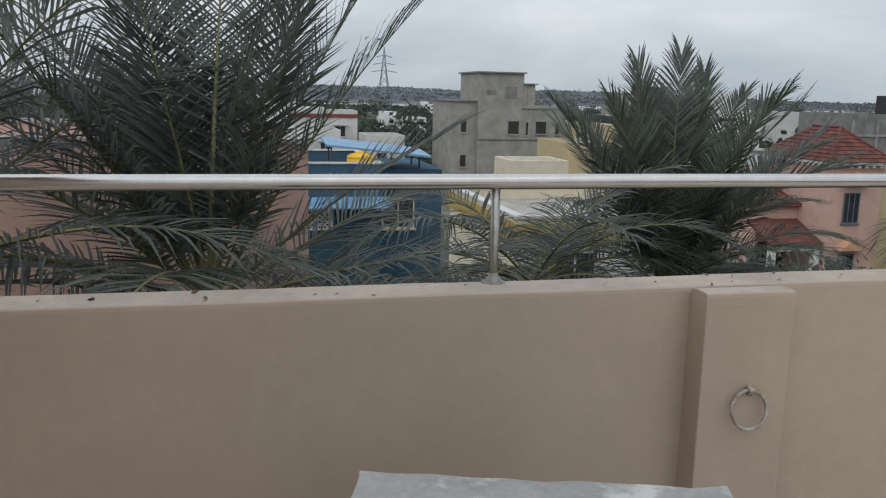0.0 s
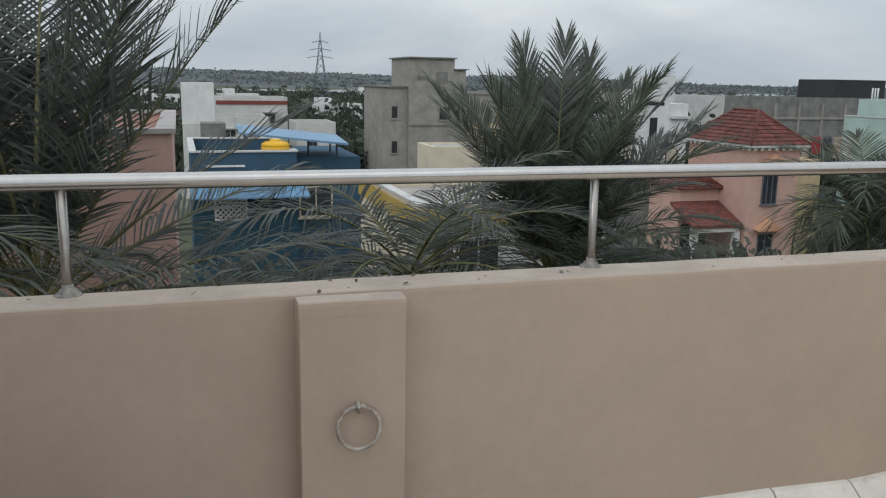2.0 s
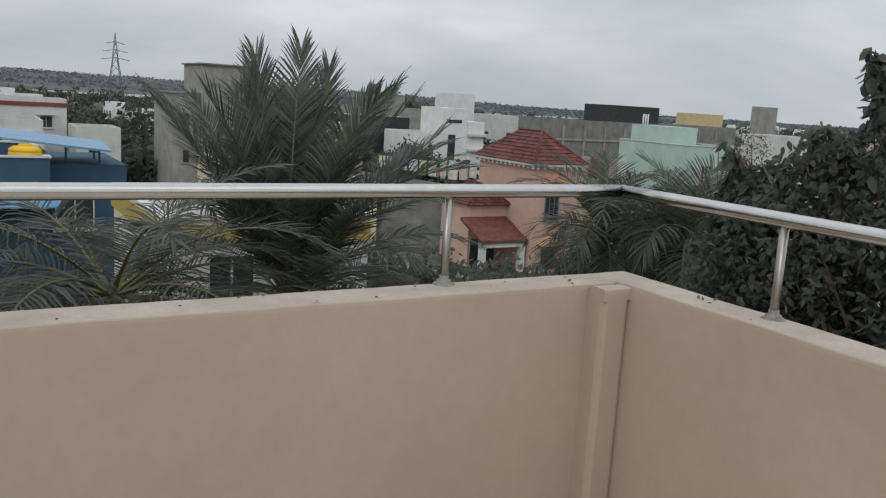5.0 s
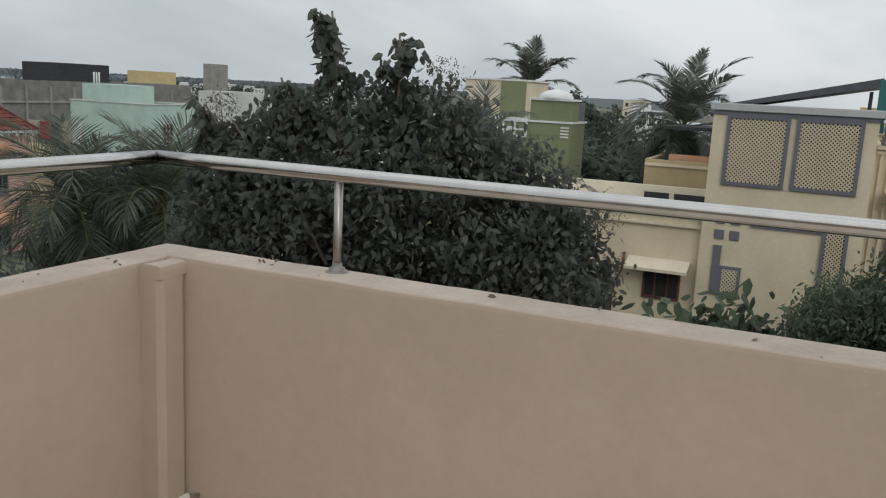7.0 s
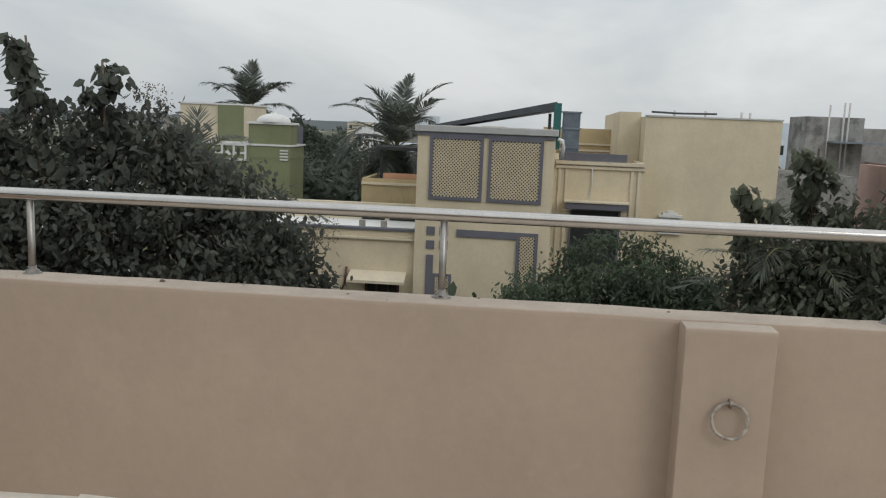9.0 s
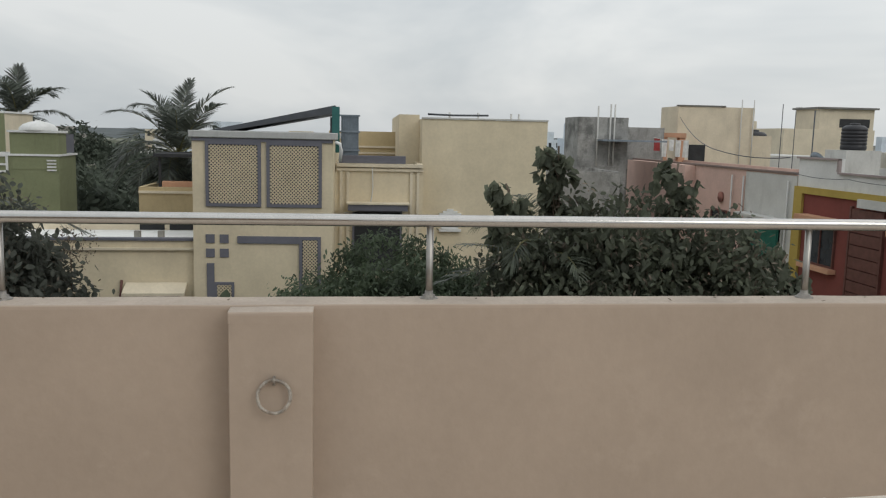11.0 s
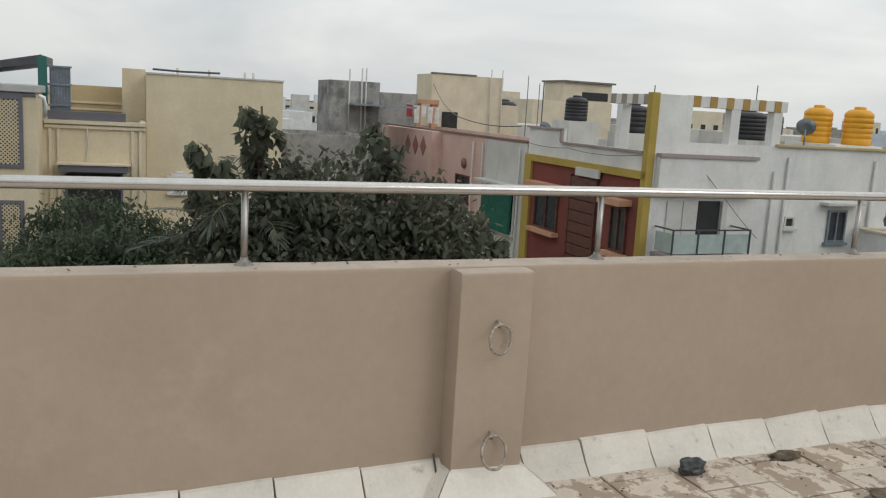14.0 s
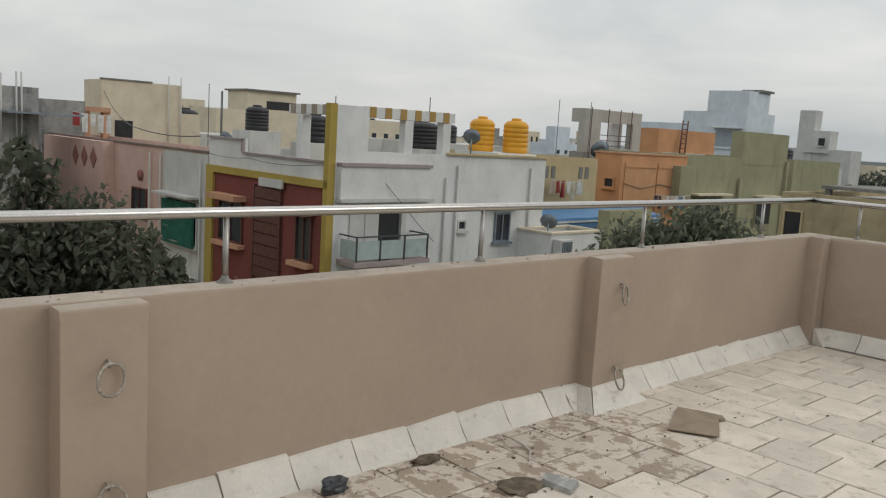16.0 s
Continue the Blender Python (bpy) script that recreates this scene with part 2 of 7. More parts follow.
def settle(pivot, degrees, shift=(0, 0)):
    """Turn all things built since the last call about a pivot, as the rows of houses stand a little off the terrace's grid."""
    m = Matrix.Translation((pivot[0] + shift[0], pivot[1] + shift[1], 0)) @ pose(0, 0, 0, 0, 0, degrees) @ Matrix.Translation((-pivot[0], -pivot[1], 0))
    for e in SITE:
        e.matrix_basis = m @ e.matrix_basis
    SITE.clear()


def thing(name, at, label="", category="", group="", kind=""):
    e = new(name)
    e.empty_display_size = 0.2
    e.location = at
    SITE.append(e)
    return tagged(e, label, category, group, kind)


def part(name, me, mat, parent, label=""):
    ob = new(name, me)
    if mat and not me.materials:
        me.materials.append(mat)
    ob.parent = parent
    top = parent
    while top.parent:
        top = top.parent
    if parent is top:
        ob.matrix_parent_inverse = top.matrix_basis.inverted()
    return tagged(ob, label)


def mesh(name, verts, faces, smooth=False):
    me = bpy.data.meshes.new(name)
    me.from_pydata([tuple(v) for v in verts], [], faces)
    if smooth:
        me.polygons.foreach_set("use_smooth", [True] * len(me.polygons))
    me.update()
    return me


BOX_F = ((0, 2, 3, 1), (4, 5, 7, 6), (0, 1, 5, 4), (2, 6, 7, 3), (0, 4, 6, 2), (1, 3, 7, 5))


def boxes(name, lst, bevel=0.0):
    verts, faces = [], []
    for x0, x1, y0, y1, z0, z1 in lst:
        x0, x1 = min(x0, x1), max(x0, x1)
        y0, y1 = min(y0, y1), max(y0, y1)
        z0, z1 = min(z0, z1), max(z0, z1)
        n = len(verts)
        verts += [(x, y, z) for z in (z0, z1) for y in (y0, y1) for x in (x0, x1)]
        faces += [tuple(n + i for i in f) for f in BOX_F]
    me = mesh(name, verts, faces)
    if bevel:
        bm = bmesh.new()
        bm.from_mesh(me)
        bmesh.ops.bevel(bm, geom=bm.edges[:], offset=bevel, segments=2, affect="EDGES", profile=0.5)
        bm.to_mesh(me)
        bm.free()
    return me


def tube(name, pts, r, sides=10, closed=False, taper=None, cap=True):
    """A round bar along points."""
    pts = [Vector(p) for p in pts]
    verts, faces, n = [], [], len(pts)
    ref = Vector((0, 0, 1))
    for i, p in enumerate(pts):
        a = pts[(i - 1) % n] if closed or i else pts[0]
        b = pts[(i + 1) % n] if closed or i < n - 1 else pts[-1]
        d = (b - a).normalized()
        u = d.cross(ref)
        if u.length < 0.05:
            u = d.cross(Vector((0, 1, 0)))
        u.normalize()
        w = u.cross(d)
        rr = r if taper is None else r + (taper - r) * i / (n - 1)
        verts += [p + (u * math.cos(2 * math.pi * k / sides) + w * math.sin(2 * math.pi * k / sides)) * rr for k in range(sides)]
    for i in range(n if closed else n - 1):
        j = (i + 1) % n
        faces += [(i * sides + k, i * sides + (k + 1) % sides, j * sides + (k + 1) % sides, j * sides + k) for k in range(sides)]
    if cap and not closed:
        faces += [tuple(range(sides - 1, -1, -1)), tuple((n - 1) * sides + k for k in range(sides))]
    return mesh(name, verts, faces, True)


def lathe(name, prof, at, sides=20):
    """A turned body from (radius, height) pairs."""
    verts, faces = [], []
    for r, z in prof:
        verts += [(at[0] + r * math.cos(2 * math.pi * k / sides), at[1] + r * math.sin(2 * math.pi * k / sides), at[2] + z) for k in range(sides)]
    for i in range(len(prof) - 1):
        faces += [(i * sides + k, i * sides + (k + 1) % sides, (i + 1) * sides + (k + 1) % sides, (i + 1) * sides + k) for k in range(sides)]
    faces.append(tuple((len(prof) - 1) * sides + k for k in range(sides)))
    return mesh(name, verts, faces, True)


def fbox(face, plane, a0, a1, z0, z1, o0, o1):
    """A box on a facade: a along it, o outwards from its plane."""
    if face == "S":
        return (a0, a1, plane - o1, plane - o0, z0, z1)
    if face == "N":
        return (a0, a1, plane + o0, plane + o1, z0, z1)
    return (plane - o1, plane - o0, a0, a1, z0, z1)


def window(house, face, plane, a0, a1, z0, z1, frame_mat=None, pane_mat=None, shade=None, bars=2, sill=True):
    a0, a1, z0, z1 = min(a0, a1), max(a0, a1), min(z0, z1), max(z0, z1)
    f = 0.06 if a1 - a0 < 2 else 0.09
    verts = []
    for o in (0.004, 0.07):
        for d in (0, f):
            for a, z in ((a0 + d, z0 + d), (a1 - d, z0 + d), (a1 - d, z1 - d), (a0 + d, z1 - d)):
                x0, _, y0, _, _, _ = fbox(face, plane, a, a, z, z, o, o)
                verts.append((x0, y0, z))
    faces = [(8 + k, 8 + (k + 1) % 4, 12 + (k + 1) % 4, 12 + k) for k in range(4)] + [(k, 8 + k, 8 + (k + 1) % 4, (k + 1) % 4) for k in range(4)]
    faces += [(4 + k, 4 + (k + 1) % 4, 12 + (k + 1) % 4, 12 + k) for k in range(4)]
    w = part("window", mesh("window", verts, faces), frame_mat or WHITE, house)
    for k in range(1, bars):
        c = a0 + (a1 - a0) * k / bars
        part("mullion", boxes("mullion", [fbox(face, plane, c - 0.025, c + 0.025, z0 + f, z1 - f, 0.02, 0.06)]), frame_mat or WHITE, w)
    part("pane", boxes("pane", [fbox(face, plane, a0 + f, a1 - f, z0 + f, z1 - f, 0.006, 0.018)]), pane_mat or GLASS, w)
    if sill:
        part("sill", boxes("sill", [fbox(face, plane, a0 - 0.08, a1 + 0.08, z0 - 0.08, z0 - 0.004, 0.004, 0.14)]), frame_mat or WHITE, w)
    if shade:
        part("sunshade", boxes("sunshade", [fbox(face, plane, a0 - 0.2, a1 + 0.2, z1 + 0.08, z1 + 0.17, 0.004, 0.55)]), shade, w)
    return w


def house(label, x0, x1, y0, y1, top, mat, parapet=0.7, floor_mat=None, cap=None, category="house", name="house", low=GROUND, group=""):
    h = thing(name, ((x0 + x1) / 2, (y0 + y1) / 2, low), label, category, group)
    zr = top - parapet
    part("wall", boxes("wall", [(x0, x1, y0, y1, low, zr)]), mat, h)
    t = 0.15
    part("roof", boxes("roof", [(x0 + t, x1 - t, y0 + t, y1 - t, zr + 0.004, zr + 0.03)]), floor_mat or ROOF, h)
    if parapet > 0.05:
        part("parapet", rim("parapet", x0 - 0.002, x1 + 0.002, y0 - 0.002, y1 + 0.002, t, zr, top), mat, h)
    if cap:
        part("coping", rim("coping", x0 - 0.06, x1 + 0.06, y0 - 0.06, y1 + 0.06, t + 0.12, top + 0.003, top + 0.07), cap, h)
    return h


def rim(name, x0, x1, y0, y1, t, z0, z1):
    """A low wall or coping round a flat roof, in one piece."""
    verts = []
    for z in (z0, z1):
        for d in (0, t):
            verts += [(x0 + d, y0 + d, z), (x1 - d, y0 + d, z), (x1 - d, y1 - d, z), (x0 + d, y1 - d, z)]
    faces = []
    for k in range(4):
        n = (k + 1) % 4
        faces += [(k, n, 8 + n, 8 + k), (4 + n, 4 + k, 12 + k, 12 + n), (8 + k, 8 + n, 12 + n, 12 + k), (n, k, 4 + k, 4 + n)]
    return mesh(name, verts, faces)


def fpart(h, name, face, plane, lst, mat, label=""):
    """A part made of boxes on a facade, each (a0, a1, z0, z1, out0, out1)."""
    return part(name, boxes(name, [fbox(face, plane, a0, a1, z0, z1, o0, o1) for a0, a1, z0, z1, o0, o1 in lst]), mat, h, label)


def lattice(h, face, plane, a0, a1, z0, z1, pitch, frame_mat, bar_mat, border=0.09):
    """A pierced screen: crossing diagonal bars in a painted border, over a near-black sheet that stands for the shade
    behind.
    """
    a0, a1, z0, z1 = min(a0, a1), max(a0, a1), min(z0, z1), max(z0, z1)
    s = fpart(h, "screen_border", face, plane, [(a0, a1, z1 - border, z1, 0.004, 0.06), (a0, a1, z0, z0 + border, 0.004, 0.06),
                                               (a0, a0 + border, z0 + border, z1 - border, 0.004, 0.06), (a1 - border, a1, z0 + border, z1 - border, 0.004, 0.06)], frame_mat)
    b0, b1, c0, c1 = a0 + border, a1 - border, z0 + border, z1 - border
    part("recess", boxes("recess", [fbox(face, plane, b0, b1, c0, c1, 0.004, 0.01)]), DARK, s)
    verts, faces = [], []
    w = pitch * 0.15

    def put(a, z, o):
        x0, x1, y0, y1, _, _ = fbox(face, plane, a, a, z, z, o, o)
        verts.append((x0, y0, z))

    n = int(((b1 - b0) + (c1 - c0)) / pitch) + 1
    for sgn in (1, -1):
        for k in range(n + 1):
            off = k * pitch
            pts = []
            if sgn > 0:
                aa, zz = b0 + off, c0
                if aa > b1:
                    zz, aa = c0 + (aa - b1), b1
                la = min(aa - b0, c1 - zz)
                pts = [(aa, zz), (aa - la, zz + la)]
            else:
                aa, zz = b1 - off, c0
                if aa < b0:
                    zz, aa = c0 + (b0 - aa), b0
                la = min(b1 - aa, c1 - zz)
                pts = [(aa, zz), (aa + la, zz + la)]
            if la < 0.02 or zz > c1:
                continue
            m = len(verts)
            d = w * 0.7071
            for (a, z) in pts:
                for o in (0.012, 0.04):
                    put(a - d, z - sgn * d, o)
                    put(a + d, z + sgn * d, o)
            faces += [(m + 2, m + 3, m + 7, m + 6), (m, m + 2, m + 6, m + 4), (m + 1, m + 5, m + 7, m + 3)]
    part("screen", mesh("screen", verts, faces), bar_mat, s)
    return s


def water_tank(x, y, z, r, h, mat, label, ribs=5):
    prof = [(r * 0.94, 0), (r, 0.05)]
    for k in range(ribs):
        z0 = 0.08 + (h * 0.74 - 0.08) * k / ribs
        z1 = 0.08 + (h * 0.74 - 0.08) * (k + 1) / ribs
        prof += [(r, z0), (r, z1 - 0.05), (r * 0.955, z1 - 0.03), (r * 0.955, z1 - 0.01)]
    prof += [(r, h * 0.76), (r * 0.96, h * 0.84), (r * 0.7, h * 0.93), (r * 0.42, h * 0.95)]
    e = thing("water_tank", (x, y, z), label, "water tank", "roof tanks")
    part("tank", lathe("tank", prof, (x, y, z), 22), mat, e)
    part("lid", lathe("lid", [(r * 0.4, h * 0.95), (r * 0.4, h), (r * 0.34, h * 1.02), (0.02, h * 1.03)], (x, y, z), 16), mat, e)
    return e

# ---- terrace ----
XW, YN, YS = 4.49, 2.468, -9.67          # inner faces of the parapets
TH, H = 0.17, 0.9


def parapet_wall(name, lst, pil, label, h=H):
    w = thing(name, (lst[0][0], lst[0][2], 0), label, "parapet", kind="structure")
    part("wall_body", boxes("wall_body", [(a, b, c, d, -0.2, h - 0.04) for a, b, c, d in lst]), TAUPE, w)
    part("wall_top", uneven_top([(a, b, c, d) for a, b, c, d in lst], top=h), None, w)
    for a, b, c, d in pil:
        part("pilaster", boxes("pilaster", [(a, b + 0.03 if b == XW and d < YN else b, c, d + 0.03 if d == YN else d, -0.2, h - 0.012)], 0.02 if b - a < 0.14 and d - c < 0.16 else 0.004), TAUPE, w)
        part("pilaster_top", uneven_top([(a - 0.0008, b + 0.0008, c - 0.0008, d + 0.0008)], 0.0, h), None, w)
    return w


def uneven_top(lst, lift=0.002, top=H):
    """A hand-floated coping: a thin skin with wavering, rounded edges."""
    verts, faces, slots = [], [], []
    for a, b, c, d in lst:
        along_x = (b - a) > (d - c)
        n = max(2, int((b - a if along_x else d - c) / 0.05))
        for i in range(n + 1):
            t = i / n
            p = Vector((a + (b - a) * t if along_x else a, c if along_x else c + (d - c) * t, 0))
            e0 = 0.006 * noise.noise(p * 3.1) + 0.003 * noise.noise(p * 17)
            e1 = 0.010 * noise.noise(p * 2.7 + Vector((9, 4, 2))) + 0.005 * noise.noise(p * 15 + Vector((3, 3, 3)))
            hz = top + lift + 0.003 * noise.noise(p * 4)
            prof = ((0.0, top - 0.04), (0.0004, top - 0.012), (0.002, hz - 0.004), (0.006 + e0 * 0.2, hz - 0.0008), (0.010 + e0 * 0.6, hz), (None, hz + 0.001),
                    (-0.022 - e1, hz), (-0.008 - e1 * 0.4, hz - 0.006), (-0.002, top - 0.024), (-0.001, top - 0.04))
            for k, (u, z) in enumerate(prof):
                if along_x:
                    y = (c + d) / 2 if u is None else (c + u if k < 5 else d + u)
                    verts.append((p.x, y, z))
                else:
                    x = (a + b) / 2 if u is None else (a + u if k < 5 else b + u)
                    verts.append((x, p.y, z))
        q_ = len(prof)
        m = len(verts) - q_ * (n + 1)
        for i in range(n):
            for k in range(q_ - 1):
                faces.append((m + i * q_ + k, m + i * q_ + k + 1, m + (i + 1) * q_ + k + 1, m + (i + 1) * q_ + k))
                slots.append(0 if 3 <= k <= 6 else 1)
        faces += [tuple(m + k for k in range(q_)), tuple(m + n * q_ + k for k in range(q_ - 1, -1, -1))]
        slots += [1, 1]
    me = mesh("coping", verts, faces)
    me.materials.append(TOP)
    me.materials.append(TAUPE)
    me.polygons.foreach_set("material_index", slots)
    bm = bmesh.new()
    bm.from_mesh(me)
    bmesh.ops.recalc_face_normals(bm, faces=bm.faces[:])
    bm.to_mesh(me)
    bm.free()
    return me


P_EAST = ((-0.70, -0.415), (-3.72, -3.41), (-6.78, -6.46))
parapet_wall("wall_north", [(-6.0, XW + TH, YN, YN + TH)], [(1.40, 1.69, 2.375, YN), (4.375, XW, 2.385, YN)],
             "taupe painted terrace parapet with top coloured lighter for sky light", 0.893)
parapet_wall("wall_east", [(XW, XW + TH, YS - TH, YN - 0.001)], [(4.375, XW, a, b) for a, b in P_EAST] + [(4.36, XW, YS, YS + 0.15)],
             "taupe painted terrace parapet with square piers")
parapet_wall("wall_south", [(-6.0, XW - 0.001, YS - TH, YS)], [(1.3, 1.6, YS, YS + 0.11)], "taupe painted terrace parapet at the far end")
parapet_wall("wall_west", [(-6.0 - TH, -6.001, YS - TH, YN + TH)], [], "taupe painted terrace parapet behind")

# own building below the terrace
own = thing("own_building", (0, -3, GROUND), "taupe painted building under the roof terrace", "building", kind="structure")
part("wall", boxes("wall", [(-6.2, XW + TH - 0.01, YS - TH + 0.01, YN + TH - 0.01, GROUND, -0.25)]), TAUPE, own)


# added block, never in view: it shades the west end of the north parapet
stair = thing("stair_room", (-3.4, 0.8, 0), "added taupe block, out of view, that shades the north parapet", "stair room", kind="structure")
part("wall", boxes("wall", [(-5.99, -0.8, -0.9, YN - 0.008, 0.002, 2.5)]), TAUPE, stair)
part("roof_slab", boxes("roof_slab", [(-5.99, -0.6, -1.1, YN - 0.008, 2.504, 2.62)]), TOP, stair)


def railing(name, p0, p1, posts, label, h=H):
    r = thing(name, p0, label, "railing")
    d = Vector(p1) - Vector(p0)
    part("handrail", tube("handrail", [Vector(p0) + d * t for t in (0, 0.02, 0.5, 0.98, 1)], 0.0225, 20), STEEL, r)
    for x, y in posts:
        po = part("post", tube("post", [(x, y, h - 0.01), (x, y, h + 0.08), (x + random.uniform(-0.004, 0.004), y, 1.182)], 0.0132, 14), DULL, r)
        part("base_flange", lathe("base_flange", [(0.036, 0.0), (0.036, 0.005), (0.033, 0.008), (0.024, 0.010), (0.024, 0.017), (0.0155, 0.021), (0.0145, 0.034)], (x, y, h - 0.001), 18), FLANGE, po)
    return r


RZ = 1.195
railing("steel_railing", (-6.0, 2.6, RZ), (4.6, 2.6, RZ), [(x, 2.6) for x in (-5.3, -3.8, -2.25, -0.705, 0.824, 2.357, 3.885)],
        "round stainless steel handrail on short posts", 0.893)
railing("steel_railing", (4.6, 2.6, RZ), (4.6, -9.76, RZ), [(4.6, y) for y in (1.907, 0.39, -1.125, -2.63, -4.145, -5.66, -7.195, -8.87)],
        "round stainless steel handrail on short posts")
railing("steel_railing", (4.6, -9.76, RZ), (-6.0, -9.76, RZ), [(x, -9.76) for x in (4.19, 2.7, 1.2, -0.3, -1.8, -3.3)],
        "round stainless steel handrail on short posts")


def wall_ring(face, a, z, plane, mat, r=0.056, lean=0.02, turn=0.0):
    """An iron hook ring that hangs from an eye in a pier."""
    ox, oy = (0, -1) if face == "N" else (-1, 0)
    ax, ay = (1, 0) if face == "N" else (0, 1)
    c = Vector((a, plane, z)) if face == "N" else Vector((plane, a, z))
    e = thing("iron_ring", c, "painted iron hook ring hanging on a pier", "ring", "hook rings")
    pts = []
    for k in range(28):
        t = 2 * math.pi * k / 28
        u, v = math.sin(t) * r, math.cos(t) * r
        out = 0.013 + lean * (r - v) / (2 * r) + abs(turn) * r + u * turn
        pts.append(c + Vector((ax * u + ox * out, ay * u + oy * out, v - r)) + Vector((0, 0, 0.001 * math.sin(5 * t))))
    part("ring", tube("ring", pts, 0.0062, 8, closed=True), mat, e)
    eye = [c + Vector((ox * o, oy * o, h)) for o, h in ((-0.02, 0.004), (0.012, 0.008), (0.026, 0.0), (0.024, -0.012), (0.008, -0.014))]
    part("eye", tube("eye", eye, 0.0055, 8), mat, e)


wall_ring("N", 1.554, 0.600, 2.375, IRON, 0.058)
wall_ring("E", -0.569, 0.665, 4.375, IRON, 0.056)
for y, zz in ((-3.57, (0.70, 0.245)), (-6.665, (0.73, 0.215))):
    wall_ring("E", y, zz[0], 4.375, IRON, 0.056, turn=0.35)
    wall_ring("E", y, zz[1], 4.375, IRON, 0.060, lean=0.05, turn=0.25)

# sloping cement coving at the wall's foot
floor_ob = thing("floor", (0, -3, 0), "pale cement tiled terrace floor with dirty joints", "floor", kind="structure")
part("bed", boxes("bed", [(-6.0, XW, YS, YN, -0.25, -0.008)]), GROUT, floor_ob)


def coving(p0, p1, n0, n1, w=0.118, h=0.126):
    """One slab of coving from p0 to p1 along a wall, n0 and n1 pointing into the terrace."""
    a, b = Vector((*p0, 0)), Vector((*p1, 0))
    j0, j1 = random.uniform(-0.01, 0.012), random.uniform(-0.01, 0.012)
    g = (b - a).normalized() * 0.004
    a, b = a + g, b - g
    na, nb = Vector((*n0, 0)), Vector((*n1, 0))
    verts = [a + Vector((0, 0, h + j0)), b + Vector((0, 0, h + j1)), b + nb * 0.018 + Vector((0, 0, h + j1 - 0.004)), a + na * 0.018 + Vector((0, 0, h + j0 - 0.004)),
             b + nb * (w * 0.62) + Vector((0, 0, 0.045)), a + na * (w * 0.62) + Vector((0, 0, 0.045)),
             b + nb * (w + random.uniform(-0.006, 0.008)) + Vector((0, 0, -0.004)), a + na * (w + random.uniform(-0.006, 0.008)) + Vector((0, 0, -0.004)),
             b + Vector((0, 0, -0.02)), a + Vector((0, 0, -0.02))]
    faces = [(0, 3, 2, 1), (3, 5, 4, 2), (5, 7, 6, 4), (0, 9, 7, 5, 3), (1, 2, 4, 6, 8)]
    me = mesh("coving_slab", verts, faces)
    bm = bmesh.new()
    bm.from_mesh(me)
    bmesh.ops.recalc_face_normals(bm, faces=bm.faces[:])
    bm.to_mesh(me)
    bm.free()
    part("coving_slab", me, COVING, floor_ob)


def coving_run(axis, at, c0, c1, n, h=0.126):
    k = max(1, round(abs(c1 - c0) / 0.345))
    for i in range(k):
        a, b = c0 + (c1 - c0) * i / k, c0 + (c1 - c0) * (i + 1) / k
        coving((a, at) if axis == "x" else (at, a), (b, at) if axis == "x" else (at, b), n, n, h=h)


W_, S_, N_ = (-1, 0), (0, -1), (0, 1)
edge = 2.385
for lo, hi in P_EAST[::1]:
    low_run = 0.1 if hi > -3.5 else 0.126
    coving_run("y", XW, edge, hi, W_, low_run)
    coving((XW, hi), (4.375, hi), (0, 1), (-1, 1), h=low_run)
    coving((4.375, hi), (4.375, lo), (-1, 1), (-1, -1), h=low_run)
    coving((4.375, lo), (XW, lo), (-1, -1), (0, -1), h=low_run)
    edge = lo
coving_run("y", XW, edge, YS + 0.15, W_)
coving((4.36, YS + 0.15), (4.36, YS), (-1, 0.5), (-1, 1))
coving_run("x", YS, 4.36, 1.6, N_)
coving((1.6, YS + 0.11), (1.3, YS + 0.11), (0.4, 1), (-0.4, 1))
coving_run("x", YS, 1.3, -6.0, N_)
coving((4.36, 2.385), (XW, 2.385), (-0.9, -1), (-0.3, -1))
coving_run("x", YN, 1.69, 4.36, S_, 0.098)
coving((1.40, 2.375), (1.69, 2.375), (-0.4, -1), (0.4, -1), h=0.098)
coving_run("x", YN, -0.8, 1.40, S_, 0.098)



MUD = material("mud_stain", (0.15, 0.115, 0.085), rough=0.95, vary=0.3, scale=30, bump=0.3, bump_scale=80)


def drip(x, y, dx, dy, w, ln, seed):
    """A muddy run-off down the coving: a thin patch with a ragged edge."""
    rng = random.Random(seed)
    d = Vector((dx, dy, 0)).normalized()
    sd = Vector((-d.y, d.x, 0))
    verts, n = [], 9
    for i in range(n):
        f = i / (n - 1)
        run = ln * f
        z = 0.128 - (0.082 * min(1, run / 0.075)) if run < 0.075 else max(0.0035, 0.046 - (run - 0.075) * 1.0)
        ww = 0.55 * w * (1.0 - 0.55 * f) * rng.uniform(0.6, 1.15)
        c = Vector((x, y, z + 0.004)) + d * run
        verts += [c - sd * ww * 0.5, c + sd * ww * 0.5]
    part("mud_stain", mesh("mud_stain", verts, [(2 * i, 2 * i + 2, 2 * i + 3, 2 * i + 1) for i in range(n - 1)]), MUD, floor_ob)


for k, (x, y, dx, dy, w, ln) in enumerate(((4.33, 2.383, -0.35, -1, 0.045, 0.13), (4.358, 2.36, -1, -0.6, 0.05, 0.14), (4.47, 2.34, -1, -0.9, 0.05, 0.2), (3.9, 2.466, 0, -1, 0.02, 0.11),
                                           (4.487, -0.72, -1, -0.1, 0.018, 0.12), (4.487, -3.38, -1, 0.1, 0.018, 0.12), (4.487, -3.76, -1, -0.1, 0.018, 0.13), (4.487, -6.31, -1, 0.1, 0.02, 0.12))):
    drip(x, y, dx, dy, w, ln, k)

